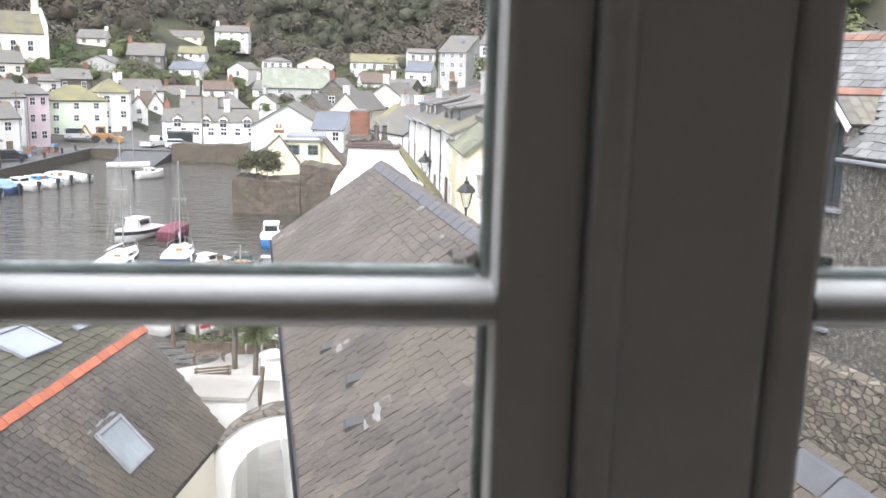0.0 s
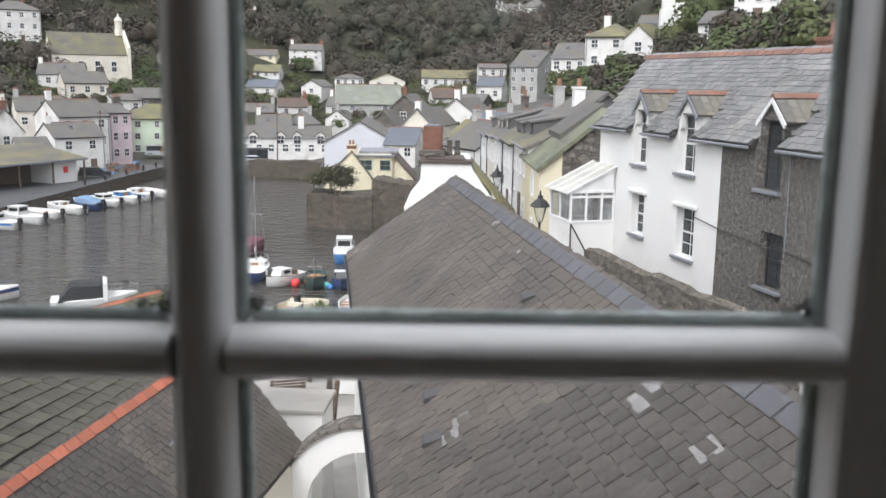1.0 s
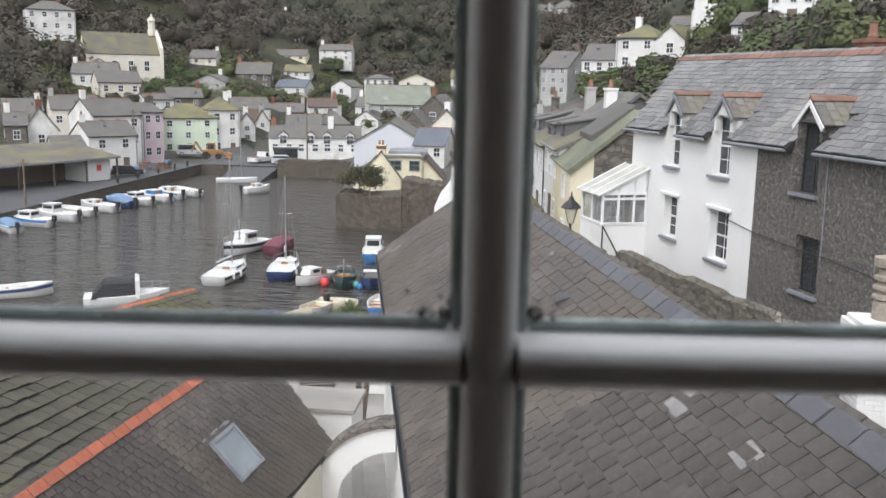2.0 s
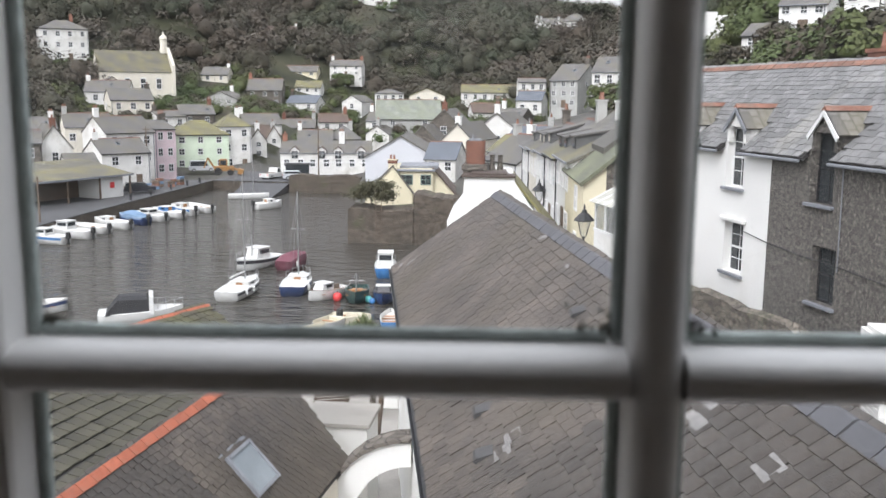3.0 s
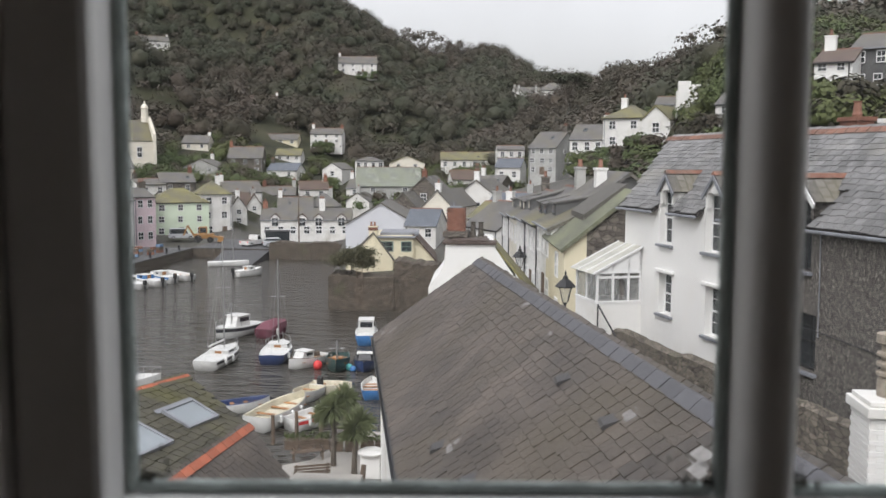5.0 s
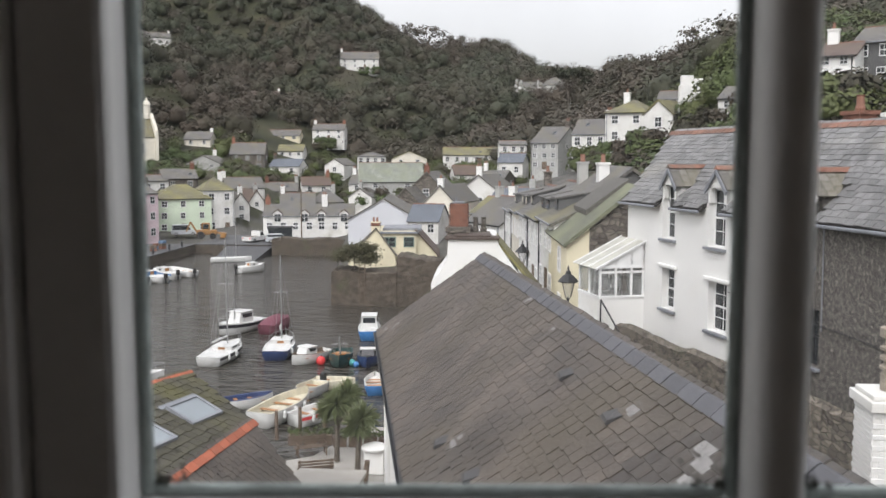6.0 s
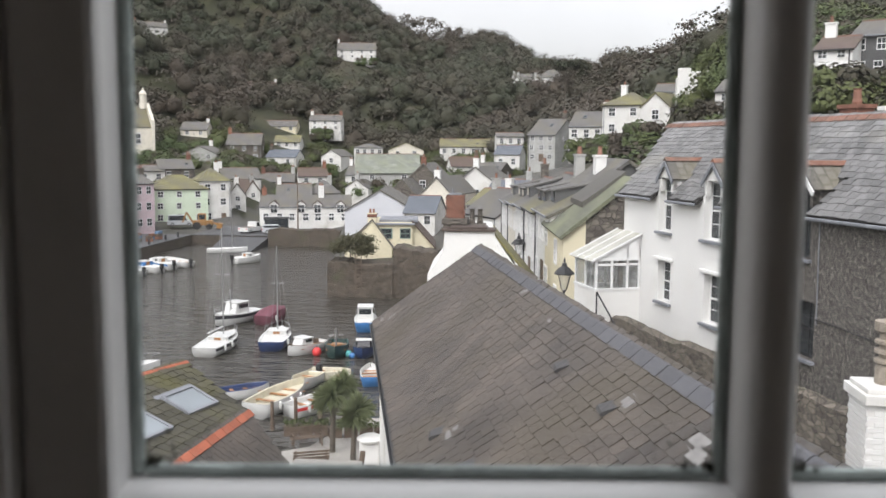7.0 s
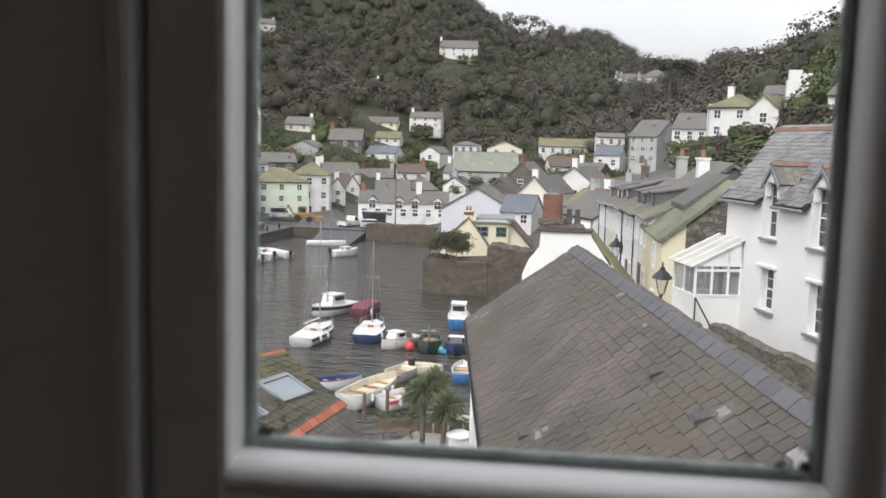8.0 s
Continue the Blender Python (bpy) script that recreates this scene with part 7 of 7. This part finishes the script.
boat("large white open boat with cream inside drawn up by the yard", -14.6, 52.6, -18, 6.4, 2.3, 0.9, BOAT_WHITE, BOAT_CREAM, open_boat=True, fenders=3)
boat("white dinghy with grey outboard beside the yard", -17.4, 54.4, -60, 3.8, 1.6, 0.6, BOAT_WHITE, BOAT_NAVY, open_boat=True, outboard=True)
boat("small white boat with yellow inside and black outboard", -14.2, 57.4, 165, 3.8, 1.7, 0.65, BOAT_WHITE, BOAT_CREAM, open_boat=True, outboard=True)
boat("white dinghy with red trim at the yard steps", -12.4, 52.0, -35, 4.4, 1.8, 0.7, BOAT_WHITE, BOAT_WHITE, open_boat=True, stripe=BUOY_RED, fenders=1)
boat("cream open dinghy behind the palms", -13.0, 59.3, -100, 3.6, 1.6, 0.6, BOAT_CREAM, BOAT_CREAM, open_boat=True)
boat("light blue dinghy below the long house", -10.2, 59.2, 10, 3.8, 1.6, 0.65, BOAT_BLUE, BOAT_WHITE, open_boat=True)
rank = ((-51.6, 84.5, "white motor boat with blue cover", COVER_BLUE, None), (-51.2, 88.0, "white cabin boat with outboard", None, (-0.1, 0.25, 0.7, BOAT_WHITE)), (-50.6, 91.8, "white day boat with grey cabin", None, (-0.05, 0.25, 0.9, BOAT_WHITE)), (-50.2, 95.6, "long white open launch", None, None), (-49.6, 99.4, "white speedboat with raised bow", None, (0.0, 0.3, 0.4, BOAT_WHITE)), (-48.6, 102.8, "boat under a blue fabric cover", COVER_BLUE, None), (-47.9, 106.0, "white motor boat with dark windows", None, (-0.1, 0.25, 0.6, BOAT_WHITE)), (-47.0, 109.0, "pale blue cabin boat", None, (-0.1, 0.2, 0.5, BOAT_BLUE)), (-46.2, 112.0, "white motor boat with blue trim", None, (-0.1, 0.25, 0.5, BOAT_WHITE)), (-45.2, 115.0, "white dinghy with outboard at the quay", None, None))
for i, (x, y, label, cover, cabin) in enumerate(rank):
    boat(label + " moored at the fish quay", x, y, 50 + (i * 29) % 32, 5.4 + 0.35 * ((i * 37) % 5), 2.0 + 0.1 * (i % 4), 0.75 + 0.06 * (i % 3), (BOAT_WHITE, BOAT_WHITE, BOAT_NAVY)[i % 3 if i in (5, 6) else 0], BOAT_WHITE, cover=cover, cabin=cabin, outboard=True, open_boat=cover is None and cabin is None, stripe=BOAT_BLUE if i in (1, 8) else None)


def buoy(x, y, r, material, label):
    e = thing("buoy", pose(x, y, WATER), label, "buoy", "mooring buoys")
    part("float", lathe(bmesh.new(), [(max(0.03, r * math.sin(math.pi * i / 8)), r * 0.7 - r * math.cos(math.pi * i / 8)) for i in range(9)], 14), material, e, "", True)
    part("eye", lathe(bmesh.new(), ((0.05, r * 1.68), (0.06, r * 1.85), (0.02, r * 1.95)), 8), RUBBER, e)


buoy(-15.5, 66.3, 0.36, BUOY_RED, "red round mooring buoy")
buoy(-13.1, 66.2, 0.27, BUOY_TEAL, "teal round mooring buoy")
buoy(-12.7, 65.7, 0.24, BOAT_BLUE, "blue round mooring buoy")


# ---- vehicles and street furniture on the far quay ----
def vehicle(label, x, y, yaw, L, W, H, paint, category, bed_open=False):
    e = thing("car" if category != "van" else "van", pose(x, y, QUAY + 0.14, 0, 0, yaw), label, category)
    lower = prism(bmesh.new(), ((-L / 2, 0.3), (L / 2, 0.3), (L / 2, 0.85), (L * 0.28, 0.95), (-L / 2, 0.95)), lambda p: (-W / 2, p[0], p[1]), lambda p: (W / 2, p[0], p[1]))
    part("body", lower, paint, e)
    back = 0.02 if bed_open else -L * 0.46
    part("cab", prism(bmesh.new(), ((back, 0.95), (L * 0.27, 0.95), (L * 0.14, H), (back + 0.1, H)), lambda p: (-W * 0.46, p[0], p[1]), lambda p: (W * 0.46, p[0], p[1])), paint, e)
    part("window_glass", prism(bmesh.new(), ((back + 0.12, 1.05), (L * 0.235, 1.05), (L * 0.13, H - 0.1), (back + 0.2, H - 0.1)), lambda p: (-W * 0.47, p[0], p[1]), lambda p: (W * 0.47, p[0], p[1])), WINDOW_GLASS, e)
    if not bed_open:
        part("rear_window", boxes(((-W * 0.38, back - 0.01, 1.1), (W * 0.38, back + 0.12, H - 0.15))), WINDOW_GLASS, e)
    else:
        part("load_bed", boxes(((-W * 0.4, -L * 0.47, 0.96), (W * 0.4, -0.05, 0.98))), TIMBER, e, "brown load in the bed")
    for sx in (-1, 1):
        for sy in (-0.31, 0.31):
            w = part("wheel", tube(bmesh.new(), (sx * (W / 2 - 0.2), sy * L, 0.32), (sx * (W / 2 + 0.01), sy * L, 0.32), 0.32, None, 14), RUBBER, e)
            part("rim", tube(bmesh.new(), (sx * (W / 2 - 0.05), sy * L, 0.32), (sx * (W / 2 + 0.02), sy * L, 0.32), 0.19, None, 10), METAL, w)
    for sx in (-0.38, 0.38):
        part("tail_light", boxes(((sx * W - 0.1, -L / 2 - 0.02, 0.65), (sx * W + 0.1, -L / 2 + 0.02, 0.85))), BUOY_RED, e)


vehicle("white pickup truck with brown load on the slipway", -44.6, 146.0, -20, 4.8, 1.9, 1.75, BOAT_WHITE, "car", True)
vehicle("silver van parked before the green house", -60.5, 156.2, -70, 4.6, 1.9, 1.95, CAR_SILVER, "van")
vehicle("black hatchback parked by the fish shed", -56.2, 121.5, -62, 4.2, 1.75, 1.45, CAR_BLACK, "car")
vehicle("pale car parked at the quay corner", -40.4, 144.5, -70, 4.0, 1.7, 1.45, CAR_SILVER, "car")
vehicle("small white car in the quay street", -44.5, 157.5, -15, 3.8, 1.65, 1.5, BOAT_WHITE, "car")


def digger(x, y):
    e = thing("digger", pose(x, y, QUAY + 0.14, 0, 0, -75), "yellow wheeled digger parked on the quay", "digger")
    part("body", boxes(((-0.8, -1.6, 0.7), (0.8, 1.7, 1.5)), bevel=0.08), DIGGER, e)
    part("cab", boxes(((-0.65, -0.7, 1.5), (0.65, 0.6, 2.7)), bevel=0.06), DIGGER, e)
    part("cab_window", boxes(((-0.67, -0.55, 1.7), (0.67, 0.45, 2.5))), WINDOW_GLASS, e)
    part("bucket", prism(bmesh.new(), ((2.3, 0.2), (3.2, 0.1), (3.3, 0.9), (2.5, 1.1)), lambda p: (-1.0, p[0], p[1]), lambda p: (1.0, p[0], p[1])), DIGGER, e)
    part("loader_arm", tube(tube(bmesh.new(), (-0.7, 0.8, 1.4), (-0.7, 2.5, 0.8), 0.12), (0.7, 0.8, 1.4), (0.7, 2.5, 0.8), 0.12), DIGGER, e)
    part("boom", tube(tube(bmesh.new(), (0, -1.6, 1.2), (0, -2.6, 2.9), 0.16), (0, -2.6, 2.9), (0, -3.3, 1.2), 0.12), DIGGER, e)
    for sx in (-1, 1):
        for sy, r in ((-0.9, 0.65), (1.1, 0.5)):
            part("wheel", tube(bmesh.new(), (sx * 0.6, sy, r), (sx * 1.0, sy, r), r, None, 14), RUBBER, e)


digger(-54.5, 150.5)


def pole(x, y, z, h, label):
    e = thing("utility_pole", pose(x, y, z), label, "pole", "tall poles of the town")
    part("shaft", tube(bmesh.new(), (0, 0, 0), (0, 0, h), 0.13, 0.09), TIMBER, e)
    part("crossarm", boxes(((-0.6, -0.05, h - 0.5), (0.6, 0.05, h - 0.38))), TIMBER, e)


pole(-37.9, 150, QUAY, 8.5, "tall timber pole before the inn")
pole(-58.8, 130, QUAY, 9.0, "tall timber pole beside the fish quay")
pole(-54.0, 92.0, QUAY, 5.0, "timber mooring pole on the fish quay")
for i, (x, y) in enumerate(((-53.6, 132), (-53.6, 126), (-53.6, 119), (-53.6, 137), (-53.6, 113))):
    p = thing("bollard", pose(x, y, QUAY + 0.14), "dark iron quay bollard", "bollard", "bollards on the quay")
    part("post", lathe(bmesh.new(), ((0.2, 0), (0.16, 0.15), (0.15, 0.6), (0.22, 0.66), (0.2, 0.78), (0.05, 0.82)), 10), BLACK_IRON, p)
for i in range(6):
    k = thing("crate_stack", pose(-57.0 + 0.9 * (i % 3), 126.5 + 3.4 * (i // 2), QUAY + 0.14, 0, 0, 15 * i), "stack of dark fishing crates and pots on the quay", "crates", "crates on the quay")
    for j in range(2 + i % 2):
        part("crate", boxes(((-0.5, -0.35, j * 0.42), (0.5, 0.35, j * 0.42 + 0.4)), bevel=0.03), (TIMBER, COVER_BLUE, POT)[(i + j) % 3], k)


def ladder(at, yaw, h, label):
    e = thing("ladder", pose(*at, 0, 0, yaw), label, "ladder")
    for x in (-0.3, 0.3):
        part("rail", tube(bmesh.new(), (x, 0, 0), (x, 0, h), 0.05), TIMBER, e)
    for i in range(int(h / 0.35)):
        part("rung", tube(bmesh.new(), (-0.3, 0, 0.2 + i * 0.35), (0.3, 0, 0.2 + i * 0.35), 0.035), TIMBER, e)


ladder((-17.2, 92.9, -4.2), 0, 5.2, "timber ladder on the harbour wall")


# ---- patches and wires on the near roofs ----
def roof_point(s, v):
    return Vector(RA).lerp(Vector(RB), s).lerp(Vector(EA).lerp(Vector(EB), s), v)


def odd_slate(s, v, material, label, w=0.33, length=0.30, lift=0.035, hump=False):
    ex = (roof_point(min(s + 0.01, 1), v) - roof_point(s, v)).normalized()
    ey = (roof_point(s, 0) - roof_point(s, 1)).normalized()
    ez = ey.cross(ex) if ey.cross(ex).z > 0 else ex.cross(ey)
    ex = ey.cross(ez)
    m = Matrix((ex, ey, ez)).transposed().to_4x4()
    m.translation = roof_point(s, v) + ez * lift
    if hump:
        bm = prism(bmesh.new(), ((0, 0), (0, 0.07), (0.06, 0.085), (0.34, 0.0)), lambda p: (-0.17, p[0], p[1]), lambda p: (0.17, p[0], p[1]))
    else:
        bm = boxes(((-w / 2, 0, 0), (w / 2, length, 0.012)))
    ob = part("roof_vent" if hump else "patched_slate", bm, material, near_roof, label)
    ob.matrix_local = m


LEAD_DARK = mat("dark_slate_vent", (0.06, 0.058, 0.058), 0.6, 0.2)
PALE_SLATE = mat("pale_patched_slate", (0.23, 0.22, 0.21), 0.5, 0.2, 3, 20, 0.2)

for s, v in ((0.51, 0.262), (0.605, 0.262), (0.485, 0.825), (0.565, 0.763), (0.62, 0.812)):
    odd_slate(s, v, LEAD_DARK, "raised dark slate roof vent", hump=True)
for s, v, w in ((0.612, 0.20, 0.34), (0.50, 0.763, 0.4), (0.69, 0.162, 0.42), (0.62, 0.70, 0.4), (0.63, 0.75, 0.36), (0.70, 0.20, 0.4), (0.707, 0.25, 0.5), (0.765, 0.225, 0.4), (0.41, 0.162, 0.3), (0.03, 0.93, 0.45), (0.05, 0.86, 0.4), (0.30, 0.10, 0.3)):
    odd_slate(s, v, PALE_SLATE, "pale grey replacement slate", w)
